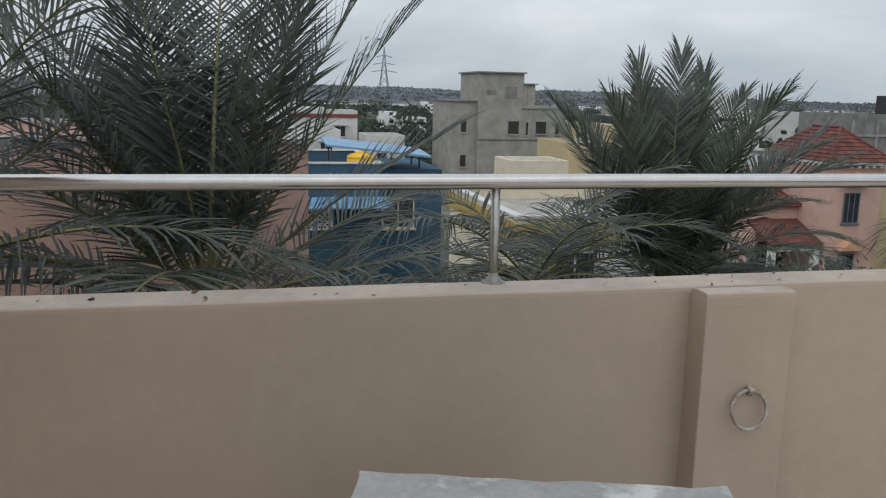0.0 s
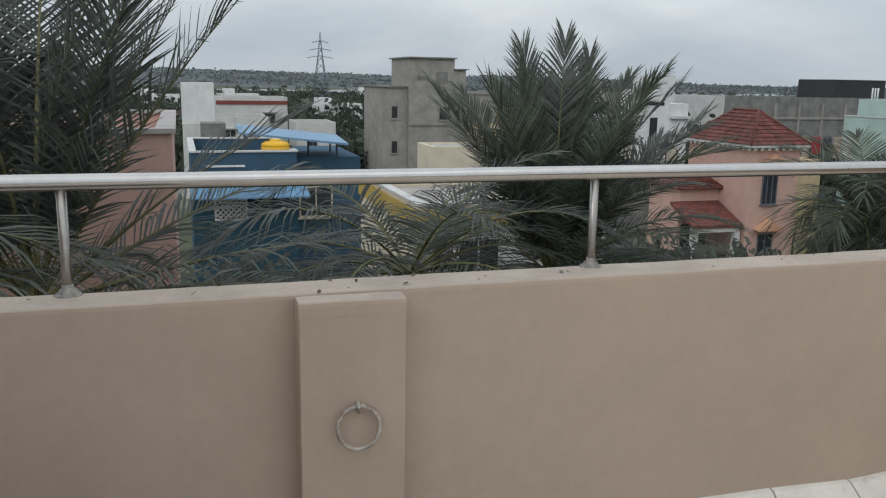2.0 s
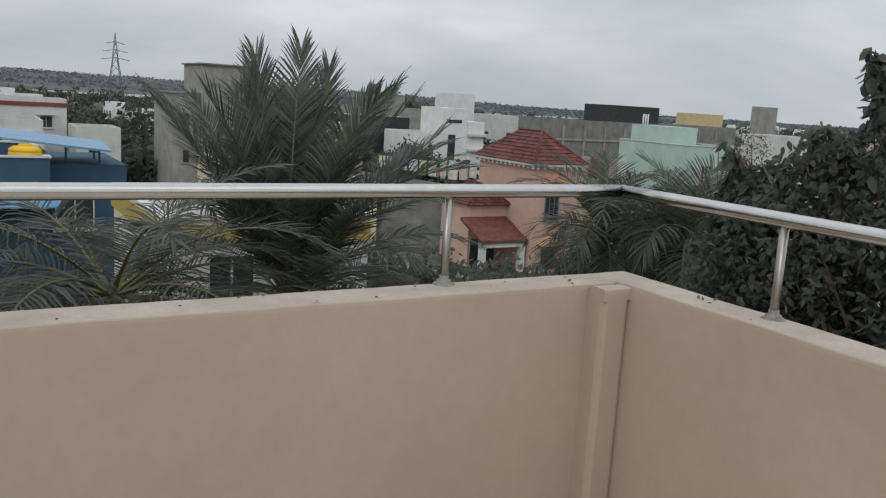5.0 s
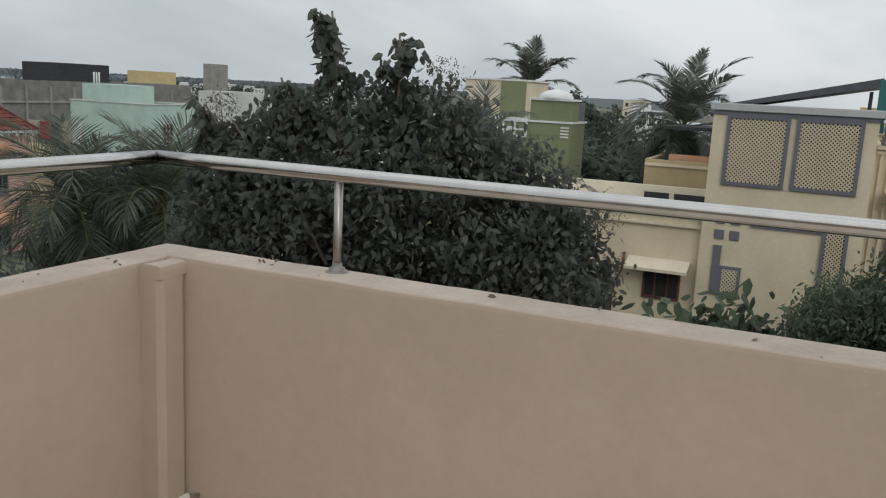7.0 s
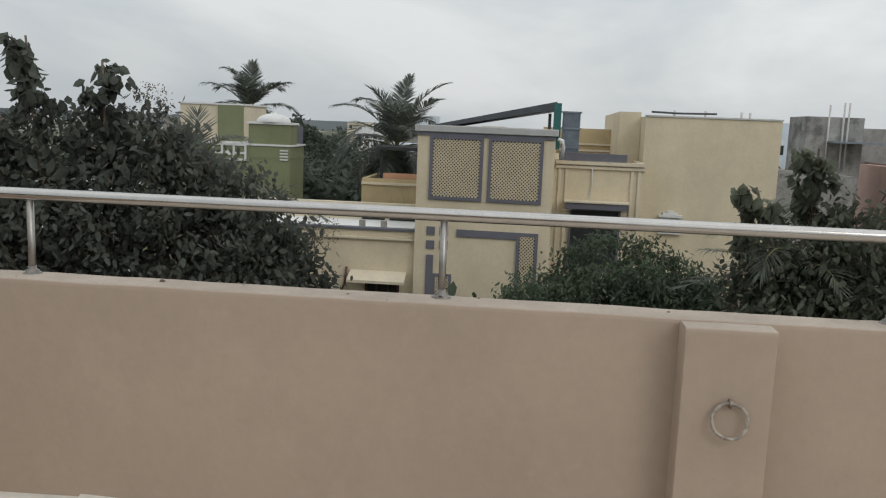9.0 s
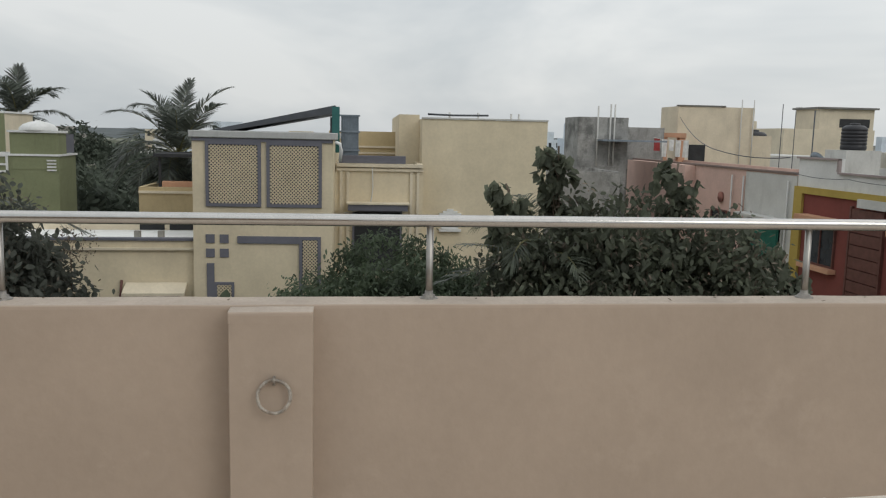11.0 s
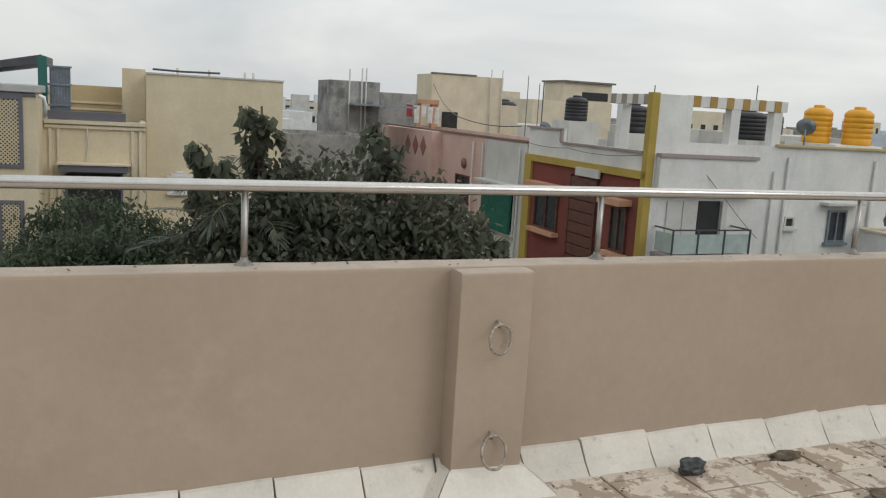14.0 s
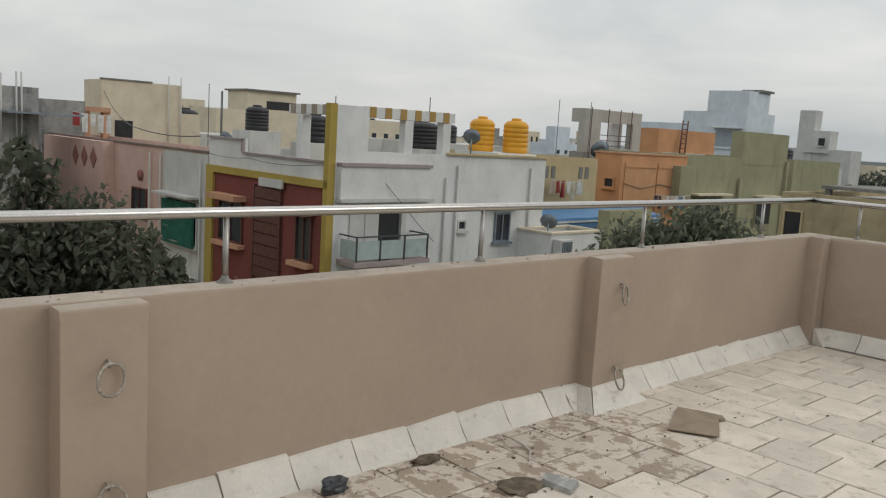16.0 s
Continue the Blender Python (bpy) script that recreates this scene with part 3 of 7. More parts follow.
# a rough cement block by the north parapet
def cement_block():
    e = thing("cement_block", (0.69, 1.745, 0), "rough grey cement block with chipped edges on the floor", "block")
    bm = bmesh.new()
    bmesh.ops.create_cube(bm, size=1, matrix=Matrix.LocRotScale((0, 0, 0.31), None, (0.81, 0.30, 0.62)))
    bmesh.ops.subdivide_edges(bm, edges=bm.edges[:], cuts=9, use_grid_fill=True)
    for v in bm.verts:
        edge_near = sum(1 for q, s in ((v.co.x, 0.405), (v.co.y, 0.15), (v.co.z - 0.31, 0.31)) if abs(abs(q) - s) < 0.004)
        k = 0.003 if edge_near < 2 else 0.012
        v.co += Vector((noise.noise(v.co * 9), noise.noise(v.co * 9 + Vector((5, 0, 0))), noise.noise(v.co * 9 + Vector((0, 7, 0))))) * k
        if edge_near >= 2:
            v.co.x *= 0.99
            v.co.y *= 0.97
        v.co.z = max(0.002, v.co.z)
    me = bpy.data.meshes.new("block_body")
    m4 = pose(0.69, 1.745, 0, 0, 0, -16.5)
    bm.transform(m4)
    bm.to_mesh(me)
    bm.free()
    part("block_body", me, CEMENT, e)


cement_block()


# litter on the floor
def scrap_board():
    e = thing("card_board", (3.83, -6.75, 0), "torn brown cardboard sheet lying on the tiles", "cardboard")
    o = [(4.05, -6.9), (3.93, -6.945), (3.80, -6.985), (3.745, -6.93), (3.775, -6.90), (3.70, -6.77), (3.62, -6.625), (3.74, -6.555), (3.862, -6.493), (3.95, -6.68)]
    z = [0.012 + 0.008 * noise.noise(Vector((x * 5, y * 5, 0))) for x, y in o]
    n = len(o)
    verts = [(x, y, k) for (x, y), k in zip(o, z)] + [(x, y, k + 0.006) for (x, y), k in zip(o, z)]
    faces = [tuple(range(n)), tuple(range(2 * n - 1, n - 1, -1))] + [(i, i + n, (i + 1) % n + n, (i + 1) % n) for i in range(n)]
    part("sheet", mesh("sheet", verts, faces), CARDBOARD, e)


def crumpled(name, x, y, sx, sy, sz, mat, label, category, seed, sub=3):
    e = thing(name, (x, y, 0), label, category)
    bm = bmesh.new()
    bmesh.ops.create_icosphere(bm, subdivisions=sub, radius=1)
    for v in bm.verts:
        k = 1 + 0.45 * noise.noise(v.co * 1.7 + Vector((seed, 0, 0))) + 0.25 * noise.noise(v.co * 5 + Vector((0, seed, 0)))
        v.co = Vector((x + v.co.x * sx * k, y + v.co.y * sy * k, max(0.001, 0.4 * sz + v.co.z * sz * k)))
    me = bpy.data.meshes.new(name)
    bm.to_mesh(me)
    bm.free()
    part("lump", me, mat, e)


scrap_board()
crumpled("plastic_scrap", 4.28, -4.52, 0.035, 0.065, 0.05, material("black_plastic_bag", (0.06, 0.065, 0.072), rough=0.35, vary=0.3, scale=20), "crumpled black plastic scrap against the coving", "scrap", 3)
DIRT = material("dirt_clod", (0.16, 0.125, 0.09), rough=1.0, vary=0.35, scale=20, bump=0.6, bump_scale=70)
crumpled("dirt_clump", 4.31, -5.08, 0.035, 0.085, 0.022, DIRT, "brown clump of dirt at the foot of the wall", "dirt", 7)
crumpled("dirt_clump", 3.85, -5.23, 0.09, 0.12, 0.012, DIRT, "flat heap of brown dirt on the tiles", "dirt", 12)
chip = thing("stone_chip", (3.75, -5.4, 0), "broken grey stone tile piece on the floor", "stone")
part("slab", mesh("slab", [(3.844, -5.425, 0.002), (3.691, -5.479, 0.002), (3.645, -5.357, 0.002), (3.806, -5.338, 0.002),
                           (3.84, -5.42, 0.03), (3.695, -5.472, 0.026), (3.65, -5.36, 0.026), (3.803, -5.343, 0.03)],
                  [(3, 2, 1, 0), (4, 5, 6, 7), (0, 1, 5, 4), (1, 2, 6, 5), (2, 3, 7, 6), (3, 0, 4, 7)]), CEMENT, chip)
strip = thing("plastic_strip", (4.15, -5.65, 0), "twisted clear plastic strip on the dusty tiles", "scrap")
part("film", tube("film", [(4.31, -5.62, 0.02), (4.24, -5.60, 0.035), (4.15, -5.62, 0.012), (4.08, -5.58, 0.018), (4.02, -5.50, 0.006)], 0.006, 6), material("clear_film", (0.50, 0.46, 0.40), rough=0.3, vary=0.2, scale=30), strip)



def cable(pts, label, r=0.009):
    """A slack wire through the given points."""
    out = []
    for a, b in zip(pts[:-1], pts[1:]):
        a, b = Vector(a), Vector(b)
        for k in range(8):
            f = k / 8
            out.append(a.lerp(b, f) - Vector((0, 0, 0.1 * (b - a).length * f * (1 - f))))
    out.append(Vector(pts[-1]))
    e = thing("cable", pts[0], label, "cable", "slack cables")
    part("wire", tube("wire", out, r, 5), SHEET_DARK, e)


cable([(28.2, -16.1, 0.5), (25.0, -16.05, 0.45), (21.1, -16.0, 0.5), (20.9, -20.0, 0.62), (20.85, -25.2, 0.66)], "slack black cable along a white parapet")
cable([(20.75, -17.6, 0.6), (20.4, -18.6, -0.6), (20.05, -19.6, -1.7)], "slack black cable to a balcony rail")
cable([(20.9, -21.4, 0.72), (20.85, -21.7, -0.4), (20.9, -22.0, -1.9)], "slack black cable down a white wall")
cable([(20.9, -23.6, 0.75), (20.8, -24.0, -0.4), (20.85, -23.2, -1.0)], "slack black cable down a white wall")
cable([(28.3, -16.05, 1.0), (33.0, -15.8, 1.1), (47.3, -20.0, 2.9)], "slack black cable between roofs", 0.018)
cable([(18.9, -24.7, -2.3), (19.2, -23.6, -2.9), (20.9, -22.9, -3.0)], "slack cable from an air conditioner")
SITE.clear()

# ---- the near neighbours to the east ----
lat = house("cream house with grey framed pierced screens", 25.0, 32.0, 0.1, 3.92, 1.28, CREAM, 0.4)
part("coping_slab", boxes("coping_slab", [(24.9, 32.0, 0.02, 4.0, 1.284, 1.47)], 0.02), plaster("weathered_white", (0.46, 0.46, 0.45), 0.7), lat)
fpart(lat, "top_band", "W", 25.0, [(0.1, 3.92, 1.19, 1.275, 0.003, 0.05)], SLATE)
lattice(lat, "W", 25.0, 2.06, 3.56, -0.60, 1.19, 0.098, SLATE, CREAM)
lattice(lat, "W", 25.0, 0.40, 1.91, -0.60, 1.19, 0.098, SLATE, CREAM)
for a in (3.34, 2.96):
    for z in (-1.62, -2.02):
        fpart(lat, "square_niche", "W", 25.0, [(a, a + 0.24, z, z + 0.24, 0.003, 0.03)], SLATE)
fpart(lat, "grey_band", "W", 25.0, [(1.02, 2.72, -1.62, -1.42, 0.003, 0.05)], SLATE)
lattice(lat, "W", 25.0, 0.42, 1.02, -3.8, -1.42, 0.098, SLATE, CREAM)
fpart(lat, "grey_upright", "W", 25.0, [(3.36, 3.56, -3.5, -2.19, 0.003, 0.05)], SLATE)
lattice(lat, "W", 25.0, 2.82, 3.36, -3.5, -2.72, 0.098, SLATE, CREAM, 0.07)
part("drain_pipe", tube("drain_pipe", [(24.95, 0.02, 1.22), (24.9, -0.10, 1.18), (24.9, -0.13, 1.0), (24.95, -0.10, 0.7)], 0.05, 10), WHITE, lat)

canopy = thing("roof_canopy", (28, 2, 1.3), "sloping dark sheet canopy on steel posts", "canopy")
part("roof_sheet", mesh("roof_sheet", [(26.6, 4.1, 1.40), (26.6, 0.12, 2.28), (30, 0.12, 2.28), (30, 4.1, 1.40), (26.6, 4.1, 1.30), (26.6, 0.12, 2.06), (30, 0.12, 2.06), (30, 4.1, 1.30)],
                        [(0, 3, 2, 1), (4, 5, 6, 7), (0, 1, 5, 4), (1, 2, 6, 5), (2, 3, 7, 6), (3, 0, 4, 7)]), SHEET_DARK, canopy)
part("green_sheet", boxes("green_sheet", [(26.58, 26.7, -0.02, 0.20, 0.9, 2.24)]), material("sea_green_sheet", (0.03, 0.13, 0.12), rough=0.5), canopy)
gsheet = part("grey_sheet", boxes("grey_sheet", [(26.8, 26.84, -0.58, -0.06, 0.55, 2.0)]), SHEET_GREY, canopy)
for k in range(7):
    part("rib", boxes("rib", [(26.77, 26.797, -0.58 + 0.075 * k, -0.555 + 0.075 * k, 0.55, 2.0)]), SHEET_GREY, gsheet)
for z in (0.95, 1.5, 1.97):
    part("batten", boxes("batten", [(26.74, 26.768, -0.62, -0.02, z, z + 0.05)]), SHEET_GREY, gsheet)
for y in (0.3, 3.0):
    part("post", boxes("post", [(29.6, 29.7, y, y + 0.1, 0.9, 2.05 - 0.22 * y)]), SHEET_DARK, canopy)

mid = house("cream house wing with moulded edges and a dark door", 26.5, 34.0, -2.5, 0.1, 0.60, CREAM, 0.3)
fpart(mid, "cornice", "W", 26.5, [(-2.5, 0.05, 0.5, 0.6, 0.003, 0.12), (-2.5, 0.05, 0.38, 0.46, 0.003, 0.07)], CREAM2)
fpart(mid, "grey_ledge", "W", 26.5, [(-1.98, -0.02, 0.61, 0.83, -0.3, 0.02)], SLATE)
for a in (-0.12, -0.32, -2.2, -2.4):
    fpart(mid, "moulding", "W", 26.5, [(a, a + 0.08, -6, 0.36, 0.003, 0.06)], CREAM2)
window(mid, "W", 26.5, -1.9, -0.42, -2.6, -0.78, SLATE, DARK, None, 1, False)
fpart(mid, "door_hood", "W", 26.5, [(-2.05, -0.3, -0.76, -0.58, 0.004, 0.5)], SLATE)
fpart(mid, "hood_top", "W", 26.5, [(-2.1, -0.25, -0.576, -0.53, 0.004, 0.55)], CREAM2)
part("cable", tube("cable", [(26.44, -1.0, 0.5), (26.45, -1.02, -0.1), (26.43, -0.98, -0.45), (26.40, -0.9, -0.72), (26.2, -0.2, -0.85)], 0.018, 6), OFFWHITE, mid)
rear = house("tan house with banded walls", 33.0, 39.0, -2.6, 0.6, 1.55, TAN, 0.25)
fpart(rear, "band", "W", 33.0, [(-2.6, 0.6, z, z + 0.07, 0.003, 0.06) for z in (0.55, 0.72, 0.95)], CREAM2)
big = house("tall plain cream house block", 27.5, 38.0, -6.43, -2.52, 1.97, CREAM, 0.35)
fpart(big, "coping", "W", 27.5, [(-6.45, -2.5, 1.974, 2.02, -0.16, 0.04)], OFFWHITE)
part("step_wall", boxes("step_wall", [(29.0, 38.0, -2.515, -1.85, GROUND, 2.12)]), CREAM, big)
window(big, "W", 27.5, -3.70, -3.17, -1.42, -1.02, WHITE, GLASS, None, 2)
fpart(big, "pediment", "W", 27.5, [(-3.78, -3.09, -1.0, -0.93, 0.003, 0.16), (-3.66, -3.21, -0.926, -0.86, 0.003, 0.12), (-3.54, -3.33, -0.856, -0.8, 0.003, 0.09)], WHITE)
for a, b in ((-3.4, 2.02), (-4.3, 2.02), (-5.35, 2.02), (-5.6, 2.02)):
    part("vent_pipe", tube("vent_pipe", [(28, a, 1.6), (28, a, b + 0.18)], 0.035, 8), OFFWHITE, big)
part("pipe_run", tube("pipe_run", [(27.8, -2.7, 2.12), (27.8, -3.5, 2.10), (27.8, -4.6, 2.12)], 0.03, 8), SHEET_DARK, big)

settle((1.58, -1.65), -2.34, (-0.06, 0.17))
low = house("low cream house with a white flat roof", 25.5, 29.5, 2.75, 9.0, -1.60, CREAM, 0.10, WHITE, SLATE)
fpart(low, "roof_band", "W", 25.5, [(2.75, 9.0, -1.86, -1.80, 0.003, 0.10)], CREAM2)
part("back_wall", boxes("back_wall", [(28.6, 28.8, 2.80, 8.95, -1.69, -1.12)]), CREAM2, low)
for a, b in ((3.1, 4.1), (4.25, 5.0)):
    fpart(low, "opening", "W", 28.6, [(a, b, -1.66, -1.32, 0.003, 0.02)], DARK)
for a in (4.5, 3.85):
    part("roof_stub", boxes("roof_stub", [(26.2, 26.4, a, a + 0.16, -1.69, -1.42)]), CONCRETE, low)
lwin = window(low, "W", 25.5, 3.3, 4.3, -3.9, -3.1, BROWN, DARK, None, 3, False)
part("awning", mesh("awning", [(25.49, 3.1, -2.78), (25.49, 4.75, -2.78), (24.9, 4.75, -2.98), (24.9, 3.1, -2.98), (25.49, 3.1, -2.86), (25.49, 4.75, -2.86), (24.9, 4.75, -3.06), (24.9, 3.1, -3.06)],
                       [(0, 1, 2, 3), (7, 6, 5, 4), (2, 6, 7, 3), (0, 3, 7, 4), (1, 5, 6, 2)]), CREAM2, lwin)
part("waste_pipe", tube("waste_pipe", [(25.42, 4.85, -2.7), (25.4, 4.9, -3.2), (25.42, 5.1, -3.7), (25.42, 5.15, -6)], 0.035, 6), BROWN, low)
tanb = house("small tan roof room with planters", 30.0, 34.0, 3.1, 5.3, -0.42, TAN, 0.2)
fpart(tanb, "band", "W", 30.0, [(3.1, 5.3, -0.62, -0.54, 0.003, 0.07)], CREAM2)
part("pergola_slab", boxes("pergola_slab", [(30.4, 33.0, 2.9, 4.9, 0.55, 0.66)]), BLACKBOX, tanb)
for a in (3.0, 4.7):
    part("pergola_post", boxes("pergola_post", [(30.6, 30.68, a, a + 0.08, -0.6, 0.55)]), BLACKBOX, tanb)
part("planter", boxes("planter", [(30.2, 30.5, 3.2, 4.6, -0.42, -0.24)]), PEACH, tanb)

grn = house("olive green house with a white trimmed stair tower", 32.0, 34.0, 8.35, 14.0, 0.45, GREEN, 0.5, None, WHITE)
part("tower", boxes("tower", [(31.985, 32.9, 8.335, 9.9, 0.0, 1.24)]), GREEN, grn)
part("tower_trim", boxes("tower_trim", [(31.92, 32.96, 8.27, 9.96, 1.244, 1.32)]), WHITE, grn)
part("grey_screen", boxes("grey_screen", [(33.0, 33.9, 8.36, 8.42, 0.54, 1.2)]), SLATE, grn)
part("rear_room", boxes("rear_room", [(34.01, 37.0, 10.75, 13.3, GROUND, 1.9)]), CREAM2, grn)
part("rear_trim", boxes("rear_trim", [(33.95, 37.06, 10.69, 13.36, 1.904, 1.97)]), WHITE, grn)
part("green_screen", boxes("green_screen", [(33.9, 34.0, 10.74, 11.75, 0.46, 1.89)]), GREEN, grn)
fpart(grn, "white_fret", "W", 32.0, [(a, a + 0.07, -0.08, 0.42, 0.003, 0.05) for a in (9.98, 10.42, 10.86, 11.2)] +
      [(9.98, 11.27, z, z + 0.07, 0.003, 0.05) for z in (-0.12, 0.42)] + [(10.05, 10.42, 0.12, 0.19, 0.003, 0.05), (10.93, 11.2, 0.12, 0.19, 0.003, 0.05), (10.56, 10.76, 0.07, 0.25, 0.003, 0.05)], WHITE)
fpart(grn, "vent_fret", "W", 32.0, [(8.42, 8.72, -0.05 + 0.11 * k, 0.0 + 0.11 * k, 0.003, 0.05) for k in range(4)], WHITE)
part("dome", lathe("dome", [(0.62, 0), (0.62, 0.08), (0.5, 0.2), (0.3, 0.28), (0.1, 0.32), (0.1, 0.36)], (32.45, 9.1, 1.324), 18), WHITE, grn)

settle((2.14, 0.33), 0.75, (-0.07, -0.05))

# ---- the red and white house ----
rw = thing("house", (25, -20, GROUND), "white house with brick red front and mustard frame", "house")
part("wall", boxes("wall", [(21.0, 28.25, -25.4, -16.2, GROUND, 0.12)]), WHITE, rw)
part("roof", boxes("roof", [(21.15, 28.1, -25.25, -16.35, 0.124, 0.15)]), ROOF, rw)
for bx in ((21.0, 25.9, -16.35, -16.198, 0.12, 0.62), (25.9, 28.25, -16.35, -16.198, 0.12, 1.04), (20.998, 21.15, -25.4, -16.35, 0.12, 0.92),
           (28.1, 28.252, -25.4, -16.35, 0.12, 0.7), (21.15, 28.1, -25.402, -25.25, 0.12, 0.7)):
    part("parapet", boxes("parapet", [bx]), WHITE, rw)
fpart(rw, "parapet_band", "N", -16.2, [(21.3, 25.9, 0.56, 0.625, 0.003, 0.09), (25.83, 25.95, 0.625, 1.04, 0.003, 0.09), (25.83, 28.3, 0.98, 1.045, 0.003, 0.09)], plaster("mauve_trim", (0.36, 0.30, 0.29), 0.2))
fpart(rw, "red_panel", "N", -16.2, [(21.35, 27.75, -7.5, -0.16, 0.003, 0.03)], RED)
fpart(rw, "mustard_frame", "N", -16.2, [(21.0, 28.25, -0.16, 0.06, 0.003, 0.12), (27.75, 28.25, -7.5, -0.16, 0.003, 0.12)], YELLOW)
part("mustard_column", boxes("mustard_column", [(20.97, 21.2, -16.32, -16.08, -7.5, 2.24)]), YELLOW, rw)
part("corner_fin", boxes("corner_fin", [(20.985, 21.28, -17.45, -16.325, 0.1, 2.21)]), WHITE, rw)
wood = fpart(rw, "louvre_frame", "N", -16.2, [(23.40, 23.48, -7.0, -0.35, 0.031, 0.13), (24.95, 25.03, -7.0, -0.35, 0.031, 0.13)], BROWN)
fpart(rw, "panel_cap", "N", -16.2, [(23.25, 24.6, -0.36, -0.10, 0.125, 0.2)], OFFWHITE)
for k in range(17):
    part("louvre", boxes("louvre", [fbox("N", -16.2, 23.5, 24.93, -0.75 - 0.36 * k, -0.42 - 0.36 * k, 0.031, 0.12)]), BROWN, wood)
for a0, a1 in ((25.75, 27.35), (21.75, 22.6)):
    for z1 in (-1.05, -4.4):
        w = window(rw, "N", -16.168, a0, a1, z1 - 1.35, z1, BROWN, GLASS, None, 2, False)
        part("lower_ledge", boxes("lower_ledge", [fbox("N", -16.2, a0 - 0.12, a1 + 0.12, z1 - 1.5, z1 - 1.36, 0.031, 0.3)]), PEACH, w)
        part("hood", boxes("hood", [fbox("N", -16.2, a0 - 0.15, a1 + 0.15, z1 + 0.06, z1 + 0.24, 0.031, 0.5)]), PEACH, w)
fpart(rw, "bay", "W", 21.0, [(-19.75, -16.40, -0.42, 0.50, 0.003, 0.22)], WHITE)
fpart(rw, "bay_band", "W", 21.0, [(-19.8, -16.38, 0.504, 0.60, 0.003, 0.28)], MATS["mauve_trim"])
fpart(rw, "bay_shade", "W", 21.0, [(-19.9, -16.38, -0.52, -0.424, 0.003, 0.3)], OFFWHITE)
balcony = fpart(rw, "balcony", "W", 21.0, [(-19.3, -16.5, -2.3, -2.16, 0.003, 0.9)], MATS["mauve_trim"])
BAL_GLASS = material("rail_glass", (0.42, 0.50, 0.49), rough=0.1, vary=0.1, spec=0.6)
part("glass_panel", boxes("glass_panel", [(20.16, 20.17, -19.2, -16.6, -2.1, -1.56), (20.2, 20.95, -16.6, -16.59, -2.1, -1.56)]), BAL_GLASS, balcony)
for y in (-19.25, -18.35, -17.45, -16.6):
    part("rail_post", boxes("rail_post", [(20.13, 20.17, y, y + 0.04, -2.16, -1.46)]), SHEET_DARK, balcony)
part("top_rail", boxes("top_rail", [(20.13, 20.17, -19.25, -16.56, -1.46, -1.42), (20.17, 20.98, -16.6, -16.56, -1.46, -1.42), (20.17, 20.98, -19.25, -19.21, -1.46, -1.42)]), SHEET_DARK, balcony)
part("blue_cloth", boxes("blue_cloth", [(20.3, 20.5, -17.9, -17.45, -2.15, -1.75)], 0.03), SHEET_BLUE, balcony)
fpart(rw, "balcony_door", "W", 21.0, [(-18.75, -18.0, -2.15, -0.72, 0.003, 0.03)], DARK)
for a0, a1, o in ((-17.95, -17.45, 0.05), (-17.42, -16.9, 0.05), (-18.95, -18.78, 0.12)):
    fpart(rw, "door_leaf", "W", 21.0, [(a0, a1, -2.15, -0.72, 0.003, o)], OFFWHITE)
window(rw, "W", 21.0, -23.7, -22.95, -1.95, -0.95, SHEET_GREY, GLASS, None, 2)
fpart(rw, "window_shade", "W", 21.0, [(-24.1, -22.6, -0.78, -0.7, 0.003, 0.35)], OFFWHITE)
window(rw, "W", 21.0, -21.6, -21.2, -1.5, -1.15, OFFWHITE, GLASS, None, 1)
for y, zz in ((-20.6, 0.2), (-21.1, 0.62), (-24.6, 0.6)):
    part("pipe", tube("pipe", [(20.93, y, zz), (20.93, y, -8)], 0.045, 8), OFFWHITE, rw)
part("roof_edge", boxes("roof_edge", [(20.9, 21.3, -25.5, -20.6, 0.924, 0.99)]), TAN, rw)
pergola = thing("roof_pergola", (22, -18, 0.7), "white and mustard striped concrete pergola beam", "pergola")
part("beam_white", boxes("beam_white", [(21.05, 21.35, -20.9, -17.46, 1.92, 2.22)]), WHITE, pergola)
part("beam_white", boxes("beam_white", [(21.4, 24.4, -17.2, -16.9, 1.94, 2.22)]), WHITE, pergola)
for k in range(6):
    y = -17.5 - 0.58 * k
    part("beam_stripe", boxes("beam_stripe", [(21.03, 21.37, y - 0.24, y, 1.91, 2.23)]), plaster("ochre_stripe", (0.42, 0.27, 0.10), 0.2), pergola)
for k in range(5):
    x = 21.7 + 0.58 * k
    part("beam_stripe", boxes("beam_stripe", [(x, x + 0.26, -17.22, -16.88, 1.93, 2.23)]), plaster("taupe_stripe", (0.33, 0.28, 0.23), 0.2), pergola)
for x, y in ((21.05, -20.75), (21.06, -19.2), (23.6, -17.2)):
    part("column", boxes("column", [(x, x + 0.28, y, y + 0.32, 0.15, 1.915)]), WHITE, pergola)
water_tank(22.75, -23.85, 1.05, 0.45, 1.2, TANK_O, "ribbed orange plastic water tank on a roof")
water_tank(21.95, -24.75, 1.05, 0.45, 1.2, TANK_O, "ribbed orange plastic water tank on a roof")
stand = thing("tank_stand", (22.3, -24.3, 0.15), "white masonry stand under the orange tanks", "stand")
part("slab", boxes("slab", [(21.3, 23.4, -25.2, -23.2, 0.154, 1.048)]), WHITE, stand)
water_tank(24.6, -22.6, 1.0, 0.66, 1.0, TANK_K, "black plastic water tank on the roof")
stand = thing("tank_stand", (24.6, -22.6, 0.15), "brick tank stand on the flat roof", "stand")
part("slab", boxes("slab", [(23.9, 25.3, -23.2, -22.0, 0.154, 0.998)]), OFFWHITE, stand)
